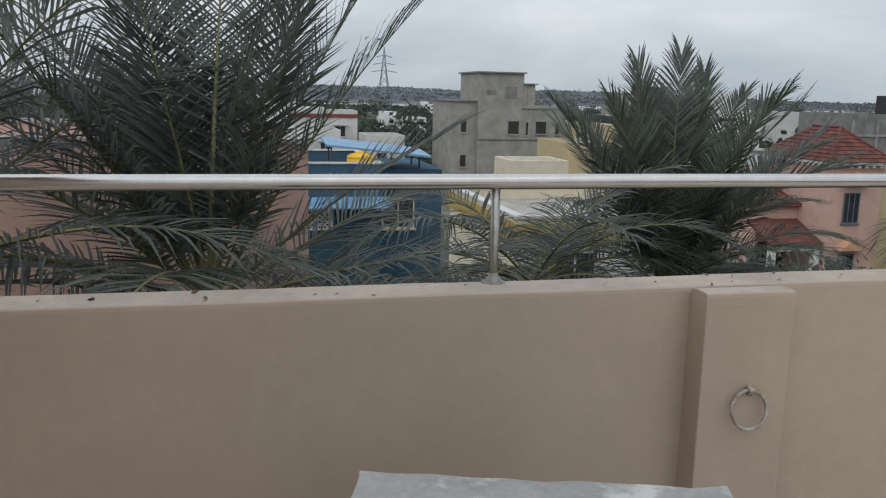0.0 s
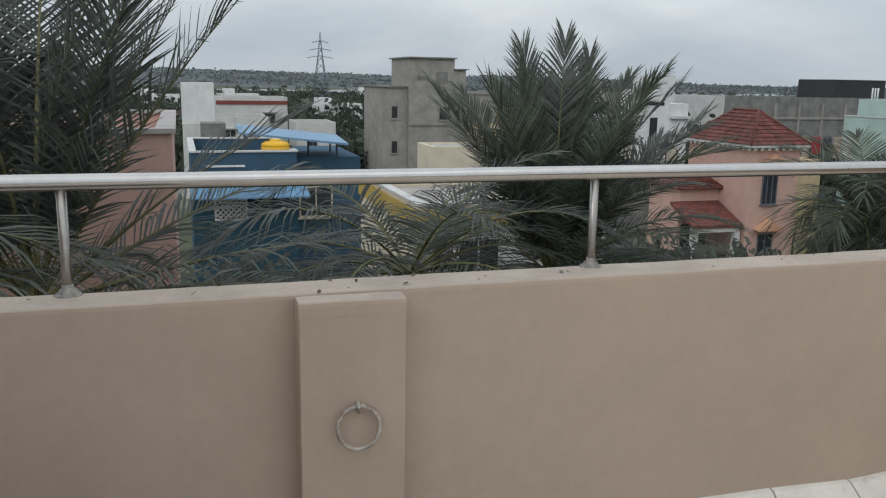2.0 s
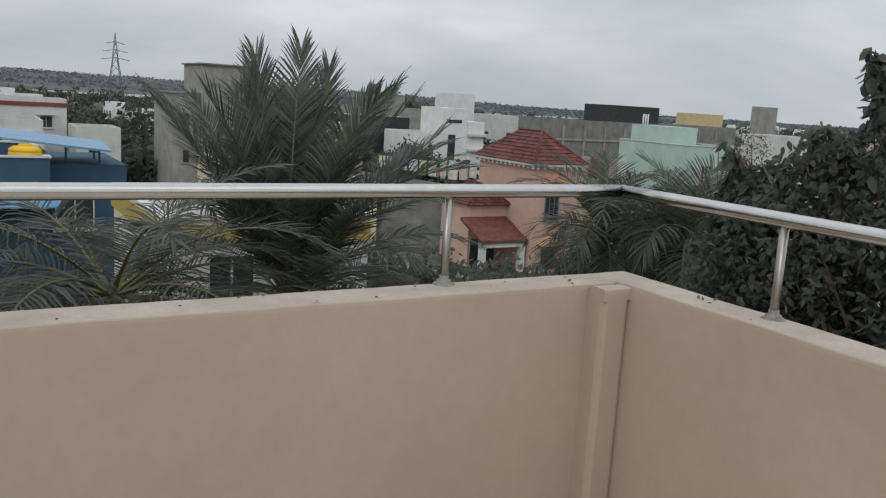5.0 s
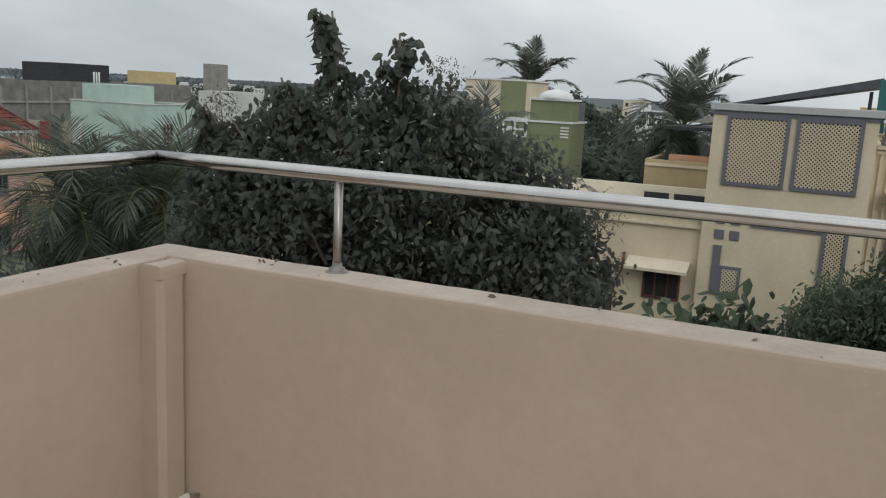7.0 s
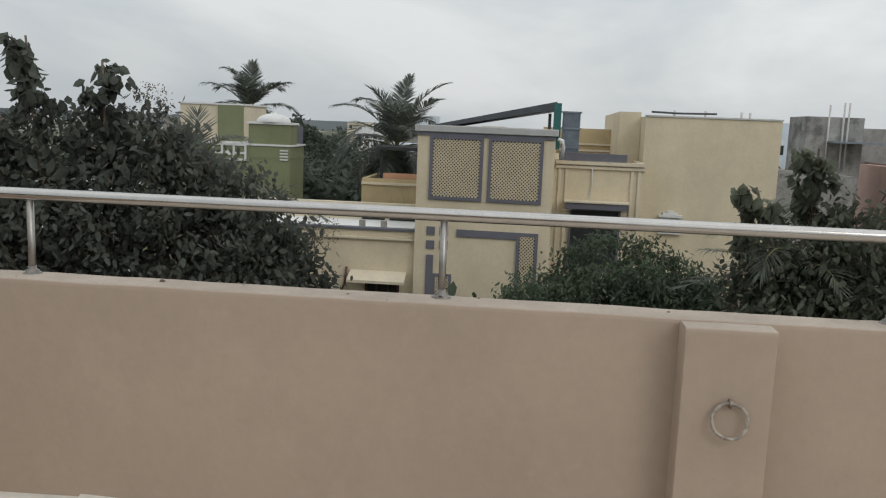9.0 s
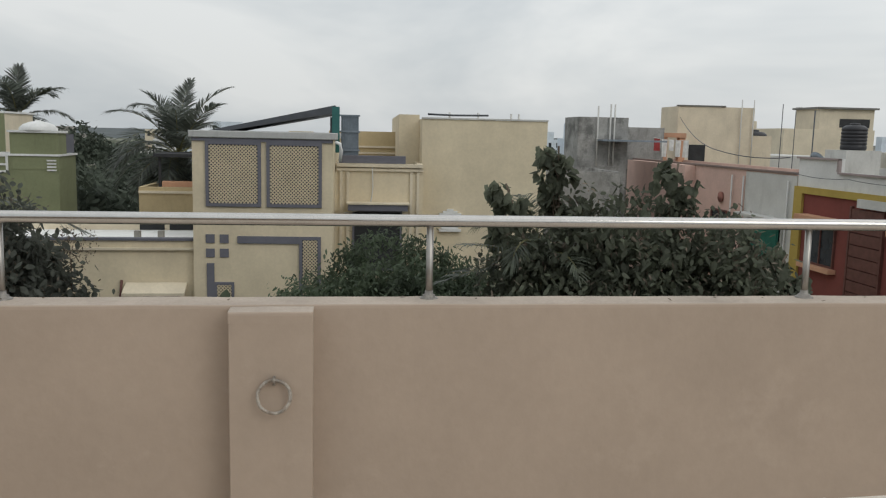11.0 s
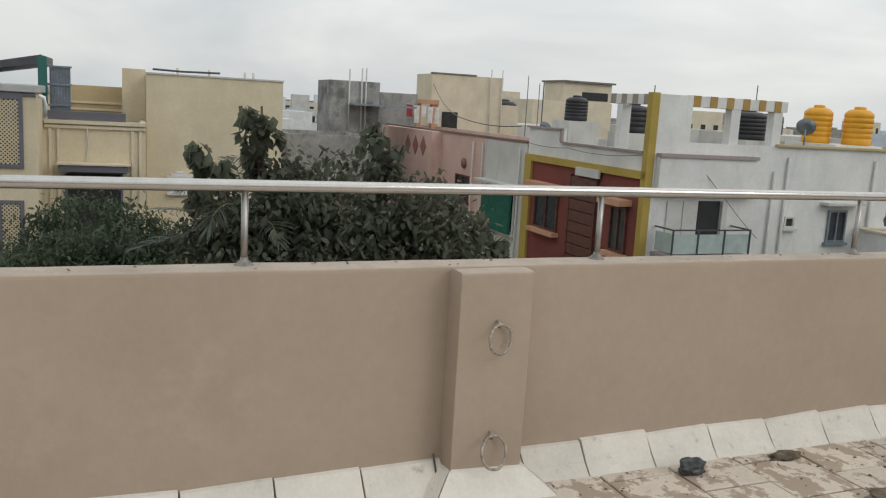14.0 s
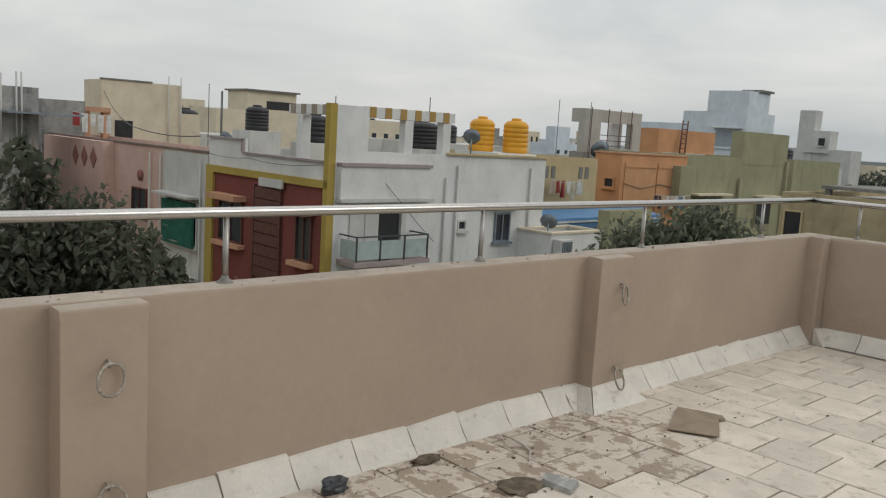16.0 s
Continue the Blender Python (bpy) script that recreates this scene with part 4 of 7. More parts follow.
water_tank(27.2, -17.4, 1.3, 0.40, 0.85, TANK_K, "dark blue plastic water tank on a roof")
stand = thing("tank_stand", (27.2, -17.4, 0.15), "low tank stand on the flat roof", "stand")
part("slab", boxes("slab", [(26.6, 27.8, -18.0, -16.8, 0.154, 1.298)]), OFFWHITE, stand)
for y in (-19.3, -20.2):
    water_tank(26.5, y, 1.0, 0.5, 1.0, TANK_K, "black plastic water tank behind a striped pergola", 4)
stand = thing("tank_stand", (26.5, -19.75, 0.15), "plain masonry stand under two black tanks", "stand")
part("slab", boxes("slab", [(25.9, 27.1, -20.8, -18.7, 0.154, 0.998)]), OFFWHITE, stand)


def dish(x, y, z, r, yaw, label="grey satellite dish on a pole"):
    e = thing("satellite_dish", (x, y, z), label, "dish", "satellite dishes")
    bowl = lathe("bowl", [(0.02, 0.0), (r * 0.5, r * 0.06), (r, r * 0.22), (r * 1.02, r * 0.22), (r * 0.5, r * 0.02)], (0, 0, 0), 18)
    bowl.transform(pose(x, y, z + r + 0.25, 58, 0, yaw))
    part("bowl", bowl, SHEET_GREY, e)
    part("pole", tube("pole", [(x, y, z), (x, y, z + r + 0.22)], 0.025, 8), SHEET_GREY, e)


dish(21.07, -21.7, 0.985, 0.28, 40)
dish(20.0, -24.6, -1.75, 0.3, 30)
dish(28.6, -17.0, 0.4, 0.28, 20)

# ---- pink house ----
pk = house("pink and white house with diamond pierced parapet", 28.27, 50.5, -19.5, -16.2, 0.42, SALMON, 0.9)
fpart(pk, "white_bay", "N", -16.2, [(28.27, 31.9, GROUND, 0.38, 0.003, 0.03)], OFFWHITE)
fpart(pk, "coping", "N", -16.2, [(28.27, 50.5, 0.424, 0.50, -0.16, 0.06)], plaster("dull_coping", (0.22, 0.17, 0.15), 0.4))
fpart(pk, "projecting_bay", "N", -16.2, [(36.6, 44.0, -6.0, 0.415, 0.003, 0.5)], SALMON)
PANEL = plaster("dark_pink_panel", (0.30, 0.14, 0.115), 0.2)
for k in range(6):
    a, o0 = (37.6 + 1.05 * k, 0.5) if k < 3 else (42.6 + 1.05 * k, 0.003)
    verts = []
    for o in (o0 + 0.002, o0 + 0.035):
        verts += [(a, -16.2 + o, -0.75), (a + 0.36, -16.2 + o, -0.30), (a, -16.2 + o, 0.15), (a - 0.36, -16.2 + o, -0.30)]
    part("diamond_panel", mesh("diamond_panel", verts, [(3, 2, 1, 0), (4, 5, 6, 7), (0, 1, 5, 4), (1, 2, 6, 5), (2, 3, 7, 6), (3, 0, 4, 7)]), PANEL, pk)
window(pk, "N", -16.2, 33.3, 34.7, -2.35, -1.25, BROWN, GLASS, None, 2)
window(pk, "N", -16.168, 28.9, 31.4, -3.0, -1.3, OFFWHITE, GLASS, OFFWHITE, 2)
fpart(pk, "green_curtain", "N", -16.2, [(29.0, 31.5, -3.0, -1.4, 0.15, 0.24)], SHEET_GREEN)
window(pk, "N", -16.168, 28.9, 31.4, -5.6, -4.2, SHEET_GREEN, GLASS, OFFWHITE, 2)
part("round_vent", tube("round_vent", [(33.9, -16.18, -0.75), (33.9, -16.12, -0.75)], 0.22, 14), PANEL, pk)
for a in (28.7, 31.95, 32.9):
    part("pipe", tube("pipe", [(a, -16.1, 0.2), (a, -16.1, -8)], 0.032, 8), OFFWHITE, pk)
settle((1.56, -2.55), -0.43, (-0.07, 0.12))
wtr = house("weathered grey stair tower with streaked walls", 40.7, 43.5, -13.1, -10.7, 2.48, STAINED, 0.2, name="roof_tower", category="tower")
fpart(wtr, "canopy", "W", 40.7, [(-14.6, -11.6, 1.36, 1.44, 0.003, 1.2)], SHEET_GREY)
for a, b in ((-11.6, 3.0), (-12.2, 3.1), (-12.4, 3.1)):
    part("pipe", tube("pipe", [(40.6, a, 0.2), (40.6, a, b)], 0.04, 6), OFFWHITE, wtr)
grey2 = house("weathered grey flat roofed house", 36.0, 40.6, -11.4, -8.0, 0.1, STAINED, 0.5)
wtr2 = house("dark grey roof room", 45.0, 47.5, -16.4, -14.4, 2.1, STAINED, 0.2)
cc = house("cream roof house with an open doorway", 47.4, 50.2, -22.4, -18.0, 3.36, CREAM2, 0.3, None, None)
fpart(cc, "coping", "W", 47.4, [(-20.7, -17.95, 3.364, 3.44, -0.2, 0.06)], OLDGREY)
fpart(cc, "doorway", "W", 47.4, [(-19.65, -18.7, 0.0, 1.25, 0.003, 0.03)], DARK)
part("side_wing", boxes("side_wing", [(47.6, 50.0, -23.6, -22.41, GROUND, 1.82)]), CREAM2, cc)
part("porch", boxes("porch", [(46.0, 47.39, -18.0, -16.6, 1.62, 1.86), (46.1, 46.5, -17.0, -16.65, 0.0, 1.62), (46.1, 46.5, -18.0, -17.65, 0.0, 1.62)]), PEACH, cc)
for a in (-21.6, -22.3):
    part("pipe", tube("pipe", [(47.3, a, -0.5), (47.3, a, 3.8)], 0.03, 6), OFFWHITE, cc)
pc = house("pale cream roof house with a projecting slab", 57.7, 64.0, -36.0, -29.4, 2.45, CREAM2, 0.3)
part("upper_room", boxes("upper_room", [(57.75, 61.0, -35.9, -31.9, 2.2, 3.85)]), CREAM2, pc)
part("upper_slab", boxes("upper_slab", [(57.5, 61.2, -36.1, -31.7, 3.854, 3.98)]), OLDGREY, pc)
fpart(pc, "long_opening", "W", 57.75, [(-35.6, -33.4, 2.6, 3.2, 0.003, 0.03)], DARK)

settle((1.58, -1.65), -2.34, (-0.06, 0.17))

# ---- the south-east ----
lw = house("low white annex with a cream coping", 19.25, 20.84, -27.0, -24.2, -1.55, WHITE, 0.2, None, CREAM2)
ac = thing("air_conditioner", (19.0, -24.6, -2.3), "white air conditioner outdoor unit on brackets", "air conditioner")
part("case", boxes("case", [(18.9, 19.24, -24.95, -24.3, -2.3, -1.7)], 0.03), OFFWHITE, ac)
for k in range(6):
    part("slat", boxes("slat", [(18.87, 18.9, -24.88 + 0.09 * k, -24.84 + 0.09 * k, -2.23, -1.77)]), SHEET_GREY, ac)
part("bracket", boxes("bracket", [(18.9, 19.24, -24.85, -24.81, -2.35, -2.304), (18.9, 19.24, -24.45, -24.41, -2.35, -2.304)]), IRON, ac)
bs = house("house with a bright blue sheet roof", 20.9, 22.15, -33.2, -25.95, -1.7, BLUE, 0.05)
part("blue_roof", mesh("blue_roof", [(20.87, -33.25, -1.25), (22.16, -33.25, -0.95), (22.16, -25.9, -0.95), (20.87, -25.9, -1.25), (20.87, -33.25, -1.65), (22.16, -33.25, -1.4), (22.16, -25.9, -1.4), (20.87, -25.9, -1.65)],
                       [(0, 1, 2, 3), (7, 6, 5, 4), (0, 4, 5, 1), (1, 5, 6, 2), (2, 6, 7, 3), (3, 7, 4, 0)]), material("bright_blue_sheet", (0.10, 0.24, 0.44), rough=0.5, vary=0.1), bs)
part("white_stripe", boxes("white_stripe", [(20.82, 20.866, -33.2, -25.95, -1.42, -1.36)]), OFFWHITE, bs)
gw = house("olive green painted compound wall", 19.0, 19.5, -29.7, -27.05, -0.78, OLIVE, 0.25)
ac = thing("air_conditioner", (18.8, -29.0, -1.9), "white air conditioner outdoor unit on an olive wall", "air conditioner")
part("case", boxes("case", [(18.6, 18.99, -29.6, -28.9, -1.75, -1.2)], 0.03), OFFWHITE, ac)
part("fan_grille", lathe("fan_grille", [(0.22, 0), (0.22, 0.02), (0.05, 0.03)], (0, 0, 0), 16), SHEET_DARK, ac).data.transform(pose(18.6, -29.25, -1.47, 0, -90, 0))
og = house("orange house with moulded wall panels", 23.2, 24.65, -38.9, -33.5, 1.18, ORANGE, 0.3, None, PEACH)
for a in (-33.75, -36.35):
    fpart(og, "wall_panel", "W", 23.2, [(a - 2.45, a, -6, 0.85, 0.003, 0.05)], plaster("pale_orange", (0.56, 0.31, 0.17), 0.4))
    fpart(og, "panel_mould", "W", 23.2, [(a - 2.45, a, 0.60, 0.68, 0.051, 0.09)], ORANGE)
window(og, "N", -33.5, 23.5, 24.05, -0.35, 0.12, ORANGE, DARK, None, 1)
part("cable", tube("cable", [(23.1, -33.6, -0.1), (23.1, -35, -0.35), (23.1, -36.5, -0.15), (23.1, -38.6, -0.4)], 0.015, 5), SHEET_DARK, og)
og2 = house("orange round ended roof room", 34.7, 36.2, -61.9, -54.1, 2.9, ORANGE, 0.2, low=-4.0, name="roof_room", category="roof room")
og3 = house("pale house below an orange roof room", 34.6, 40.0, -64.0, -54.7, 1.25, OFFWHITE, 0.3)
gn = house("olive green house with a stained parapet", 23.24, 28.5, -49.7, -38.95, 1.27, OLIVE, 0.35)
part("upper_room", boxes("upper_room", [(23.22, 23.95, -49.6, -44.4, 0.93, 2.68)]), OLIVE, gn)
part("side_bay", boxes("side_bay", [(22.7, 23.19, -38.7, -37.6, -1.4, 0.75)]), OLIVE, gn)
window(gn, "W", 23.24, -42.6, -39.6, -2.2, -0.75, OLIVE, DARK, CREAM2, 3, False)
window(gn, "W", 23.24, -48.2, -46.4, -2.4, -0.9, OLIVE, DARK, CREAM2, 2, False)
part("pipe", tube("pipe", [(23.1, -44.2, 0.2), (23.1, -44.2, -6)], 0.09, 8), OLIVE, gn)
part("pipe", tube("pipe", [(23.1, -49.5, 1.2), (23.1, -49.5, -3)], 0.08, 8), OLIVE, gn)
gn2 = house("olive green house beyond the terrace", 24.1, 30.0, -59.3, -52.5, 1.3, OLIVE, 0.3)
tn = house("tan weathered house with small windows", 11.2, 15.1, -42.0, -31.9, 0.28, plaster("stained_tan", (0.42, 0.345, 0.215), 0.8, vary=0.15), 0.25)
part("porch_roof", boxes("porch_roof", [(11.5, 14.6, -38.5, -34.0, 0.42, 0.54), (11.6, 11.8, -34.3, -34.1, -0.3, 0.42), (14.3, 14.5, -34.3, -34.1, -0.3, 0.42)]), OLDGREY, tn)
window(tn, "N", -31.9, 14.25, 14.95, -1.5, -0.35, TAN, DARK, None, 1)
house("tan house with a flat roof", 4.0, 11.0, -44.0, -34.0, 0.25, TAN, 0.25)
lb = house("pale blue house with stepped roof rooms", 40.8, 53.1, -84.0, -78.3, 4.15, LBLUE, 0.3)
part("upper_block", boxes("upper_block", [(40.78, 47.6, -84.0, -78.28, 3.8, 5.4)]), LBLUE, lb)
part("tower", boxes("tower", [(40.76, 45.0, -82.5, -78.26, 5.4, 7.4)]), LBLUE, lb)
part("tower_slab", boxes("tower_slab", [(40.5, 42.6, -82.8, -80.2, 7.404, 7.62)]), OLDGREY, lb)
# pane is the house blue darkened, as shade within the opening
window(lb, "N", -78.28, 41.3, 43.9, 1.9, 3.7, LBLUE, plaster("shaded_blue", (0.34, 0.38, 0.42), 0.2), OFFWHITE, 1)
gt = house("grey roof tower beyond the houses", 40.0, 41.7, -93.2, -91.6, 6.4, OFFWHITE, 0.2, name="roof_tower", category="tower")
part("lower_room", boxes("lower_room", [(38.2, 40.9, -93.4, -91.4, 2.0, 4.3)]), OFFWHITE, gt)
part("base", boxes("base", [(36.0, 43.0, -94.5, -91.7, GROUND, 2.4)]), OFFWHITE, gt)
window(gt, "N", -91.4, 38.6, 39.4, 2.7, 3.6, OFFWHITE, DARK, None, 1)
gf = thing("house", (40, -57, GROUND), "grey house with an open square roof frame", "house")
part("wall", boxes("wall", [(40.0, 41.3, -59.7, -52.5, GROUND, 0.9)]), CONCRETE, gf)
part("roof_frame", boxes("roof_frame", [(39.98, 40.6, -59.7, -58.6, 0.9, 4.1), (39.98, 40.6, -54.4, -52.5, 0.9, 4.1), (39.98, 40.6, -58.6, -54.4, 3.2, 4.1), (40.6, 41.3, -53.0, -52.5, 3.1, 4.1)]), plaster("grey_frame_paint", (0.45, 0.43, 0.39), 0.3), gf)
part("back_room", boxes("back_room", [(41.0, 41.3, -58.6, -57.2, 0.91, 3.2)]), WHITE, gf)
for z in (1.4, 1.8, 2.2):
    part("rail_bar", boxes("rail_bar", [(40.1, 40.16, -58.6, -54.4, z, z + 0.06)]), OLDGREY, gf)
for a in (-58.0, -56.5, -55.0, -52.9):
    part("prop", boxes("prop", [(39.7, 39.75, a, a + 0.05, GROUND, 4.2)]), BROWN, gf)
dish(33.5, -45.8, 0.3, 0.6, 60)
yb = house("tan house with painted panels", 22.2, 27.0, -30.4, -26.6, 0.95, TAN, 0.4)
for a in (-27.1, -27.5, -29.2, -29.6):
    fpart(yb, "painted_panel", "W", 22.2, [(a - 0.22, a, 0.15, 0.6, 0.003, 0.03)], OLDGREY)
ladder = thing("ladder", (34.4, -57, 1.25), "wooden ladder leaning on an orange wall", "ladder")
for dy in (0, 0.7):
    part("stile", tube("stile", [(34.2, -56.2 - dy, 1.0), (34.62, -57.0 - dy, 3.6)], 0.05, 6), BROWN, ladder)
for k in range(7):
    t = (k + 0.7) / 7.5
    part("rung", tube("rung", [(34.2 + 0.42 * t, -56.2 - 0.8 * t, 1.0 + 2.6 * t), (34.2 + 0.42 * t, -56.9 - 0.8 * t, 1.0 + 2.6 * t)], 0.035, 6), BROWN, ladder)
SITE.clear()

# ---- the north ----
pn = house("pink neighbouring house with plain walls", -8.0, 1.03, 12.5, 19.0, 0.68, PINK, 0.6, None, plaster("grey_coping", (0.40, 0.37, 0.35), 0.5))
bh = house("blue house with a sheet canopy and yellow tank", 1.5, 5.5, 33.5, 41.0, -1.42, BLUE, 0.65, None, OFFWHITE)
part("rear_wing", boxes("rear_wing", [(5.51, 8.4, 35.2, 41.0, GROUND, -1.78)]), BLUE, bh)
fpart(bh, "teal_wall", "S", 33.5, [(1.5, 5.5, GROUND, -3.1, 0.003, 0.03)], TEAL)
aw = thing("sheet_awning", (4, 33, -2.9), "pale blue corrugated sheet awning", "awning")
for k in range(18):
    x = 1.45 + 0.245 * k
    part("sheet", mesh("sheet", [(x, 33.49, -2.72), (x + 0.235, 33.49, -2.72), (x + 0.235, 32.4, -3.02), (x, 32.4, -3.02), (x, 33.49, -2.76), (x + 0.235, 33.49, -2.76), (x + 0.235, 32.4, -3.07 - 0.02 * (k % 2)), (x, 32.4, -3.07 - 0.02 * (k % 2))],
                       [(3, 2, 1, 0), (4, 5, 6, 7), (2, 3, 7, 6), (0, 4, 7, 3), (1, 2, 6, 5)]), SHEET_BLUE, aw)
s = lattice(bh, "S", 33.46, 2.3, 3.55, -4.05, -3.2, 0.2, WHITE, WHITE, 0.07)
window(bh, "S", 35.2, 5.8, 7.2, -4.3, -3.0, CREAM2, GLASS, None, 2)
fpart(bh, "white_edge", "S", 33.5, [(2.0, 3.5, -1.98, -1.9, 0.003, 0.05)], WHITE)
water_tank(4.78, 34.4, -1.95, 0.57, 0.95, TANK_Y, "yellow plastic water tank on a blue house", 3)
stand = thing("tank_stand", (4.78, 34.4, -2.1), "low masonry stand under the yellow tank", "stand")
part("slab", boxes("slab", [(4.1, 5.5, 33.7, 35.1, -2.066, -1.955)]), CONCRETE, stand)
cn = thing("roof_canopy", (5.5, 36, -2.07), "blue sheet canopy over a roof terrace", "canopy")
part("roof_sheet", mesh("roof_sheet", [(3.4, 34.6, -0.72), (7.7, 34.2, -1.15), (7.9, 38.0, -1.05), (3.5, 38.5, -0.6), (3.4, 34.6, -0.80), (7.7, 34.2, -1.23), (7.9, 38.0, -1.13), (3.5, 38.5, -0.68)],
                        [(0, 1, 2, 3), (7, 6, 5, 4), (0, 4, 5, 1), (1, 5, 6, 2), (2, 6, 7, 3), (3, 7, 4, 0)]), SHEET_BLUE, cn)
for x, y, z in ((3.6, 34.8, -0.78), (7.4, 35.4, -1.2), (7.5, 37.6, -1.1), (3.8, 38.0, -0.7), (6.2, 35.4, -1.05)):
    part("post", boxes("post", [(x, x + 0.07, y, y + 0.07, -2.06 if x < 5.5 else -1.78, z)]), SHEET_DARK, cn)
rb = house("small weathered roof room", 2.7, 4.5, 66.0, 68.5, -2.05, OLDGREY, 0.1, name="roof_room", category="roof room")

yw = house("white house with a mustard parapet band", 6.5, 11.5, 19.3, 26.0, -1.50, CREAM2, 0.4, None, OFFWHITE)
fpart(yw, "mustard_band", "S", 19.3, [(6.42, 11.5, -2.08, -1.62, 0.003, 0.12)], YELLOW)
fpart(yw, "mustard_band", "W", 6.5, [(19.3, 26.0, -2.08, -1.62, 0.003, 0.08)], YELLOW)
fpart(yw, "white_front", "S", 19.3, [(6.5, 11.5, GROUND, -2.1, 0.003, 0.02)], OFFWHITE)
window(yw, "S", 19.28, 7.45, 8.6, -3.7, -2.3, OFFWHITE, DARK, None, 2)
house("cream box shaped roof room", 13.1, 16.1, 40.0, 43.0, -1.80, CREAM2, 0.1)
settle((0.8, 0.4), -0.05, (-0.02, -0.10))
gb = house("unfinished bare concrete house with empty windows", 23.2, 32.5, 82.5, 94.0, 0.30, CONCRETE, 0.5)
part("tower", boxes("tower", [(23.19, 27.9, 82.49, 90.0, -0.2, 3.5)]), CONCRETE, gb)
part("tower_side", boxes("tower_side", [(27.9, 29.15, 82.6, 90.0, -0.2, 2.45)]), CONCRETE, gb)
part("tower_slab", boxes("tower_slab", [(22.95, 28.1, 82.2, 90.2, 3.504, 3.64), (27.9, 29.4, 82.3, 90.2, 2.454, 2.56)]), OLDGREY, gb)
part("side_wing", boxes("side_wing", [(20.6, 23.185, 83.2, 92.0, GROUND, 0.62)]), CONCRETE, gb)
part("wing_slab", boxes("wing_slab", [(20.4, 23.18, 83.0, 92.2, 0.624, 0.76)]), OLDGREY, gb)
for z0 in (-2.5, -6.0):
    window(gb, "S", 83.2, 21.5, 22.2, z0, z0 + 1.3, CONCRETE, DARK, None, 1)
fpart(gb, "blank_panel", "S", 82.49, [(25.9, 27.2, 1.0, 2.2, 0.003, 0.03)], OLDGREY)
fpart(gb, "blank_panel", "S", 82.49, [(24.0, 25.0, 1.35, 1.8, 0.003, 0.03)], OLDGREY)
for a0, a1, z0, z1 in ((26.3, 27.55, -2.6, -1.2), (29.25, 30.5, -2.55, -1.2), (28.2, 28.55, -2.7, -1.3), (31.4, 31.9, -2.6, -1.25)):
    window(gb, "S", 82.5, a0, a1, z0, z1, CONCRETE, DARK, None, 1)
fpart(gb, "string_course", "S", 82.5, [(23.1, 32.5, -3.15, -3.02, 0.003, 0.12), (27.8, 32.6, 0.0, 0.1, 0.003, 0.12)], OLDGREY)
for a0, a1, z0, z1 in ((84.0, 85.4, -2.5, -1.1), (84.0, 85.4, -6.0, -4.6), (88.5, 89.4, -6.0, -4.2), (88.6, 89.3, -2.3, -1.0)):
    window(gb, "W", 23.2, a0, a1, z0, z1, CONCRETE, DARK, None, 1)
part("pipe", tube("pipe", [(23.05, 87.2, -0.3), (23.05, 87.2, -9)], 0.1, 8), OFFWHITE, gb)
tb = house("tan house with a louvred window", 35.4, 41.0, 88.0, 96.0, -1.72, TAN, 0.3, None, CREAM2)
window(tb, "S", 88.0, 36.0, 37.4, -4.0, -2.4, CREAM2, GLASS, None, 3)
tb2 = house("beige house with small windows", 33.0, 36.0, 89.0, 95.0, -2.9, TAN, 0.3)

settle((0.8, 0.4), -0.1, (-0.02, -0.10))
rr = thing("house", (38.4, 50, GROUND), "pink house with a hipped red tile roof", "house")
part("wall", boxes("wall", [(36.5, 40.3, 46.5, 53.6, GROUND, -2.55)]), PINK, rr)
ex, ey0, ey1 = 0.35, 46.1, 54.0


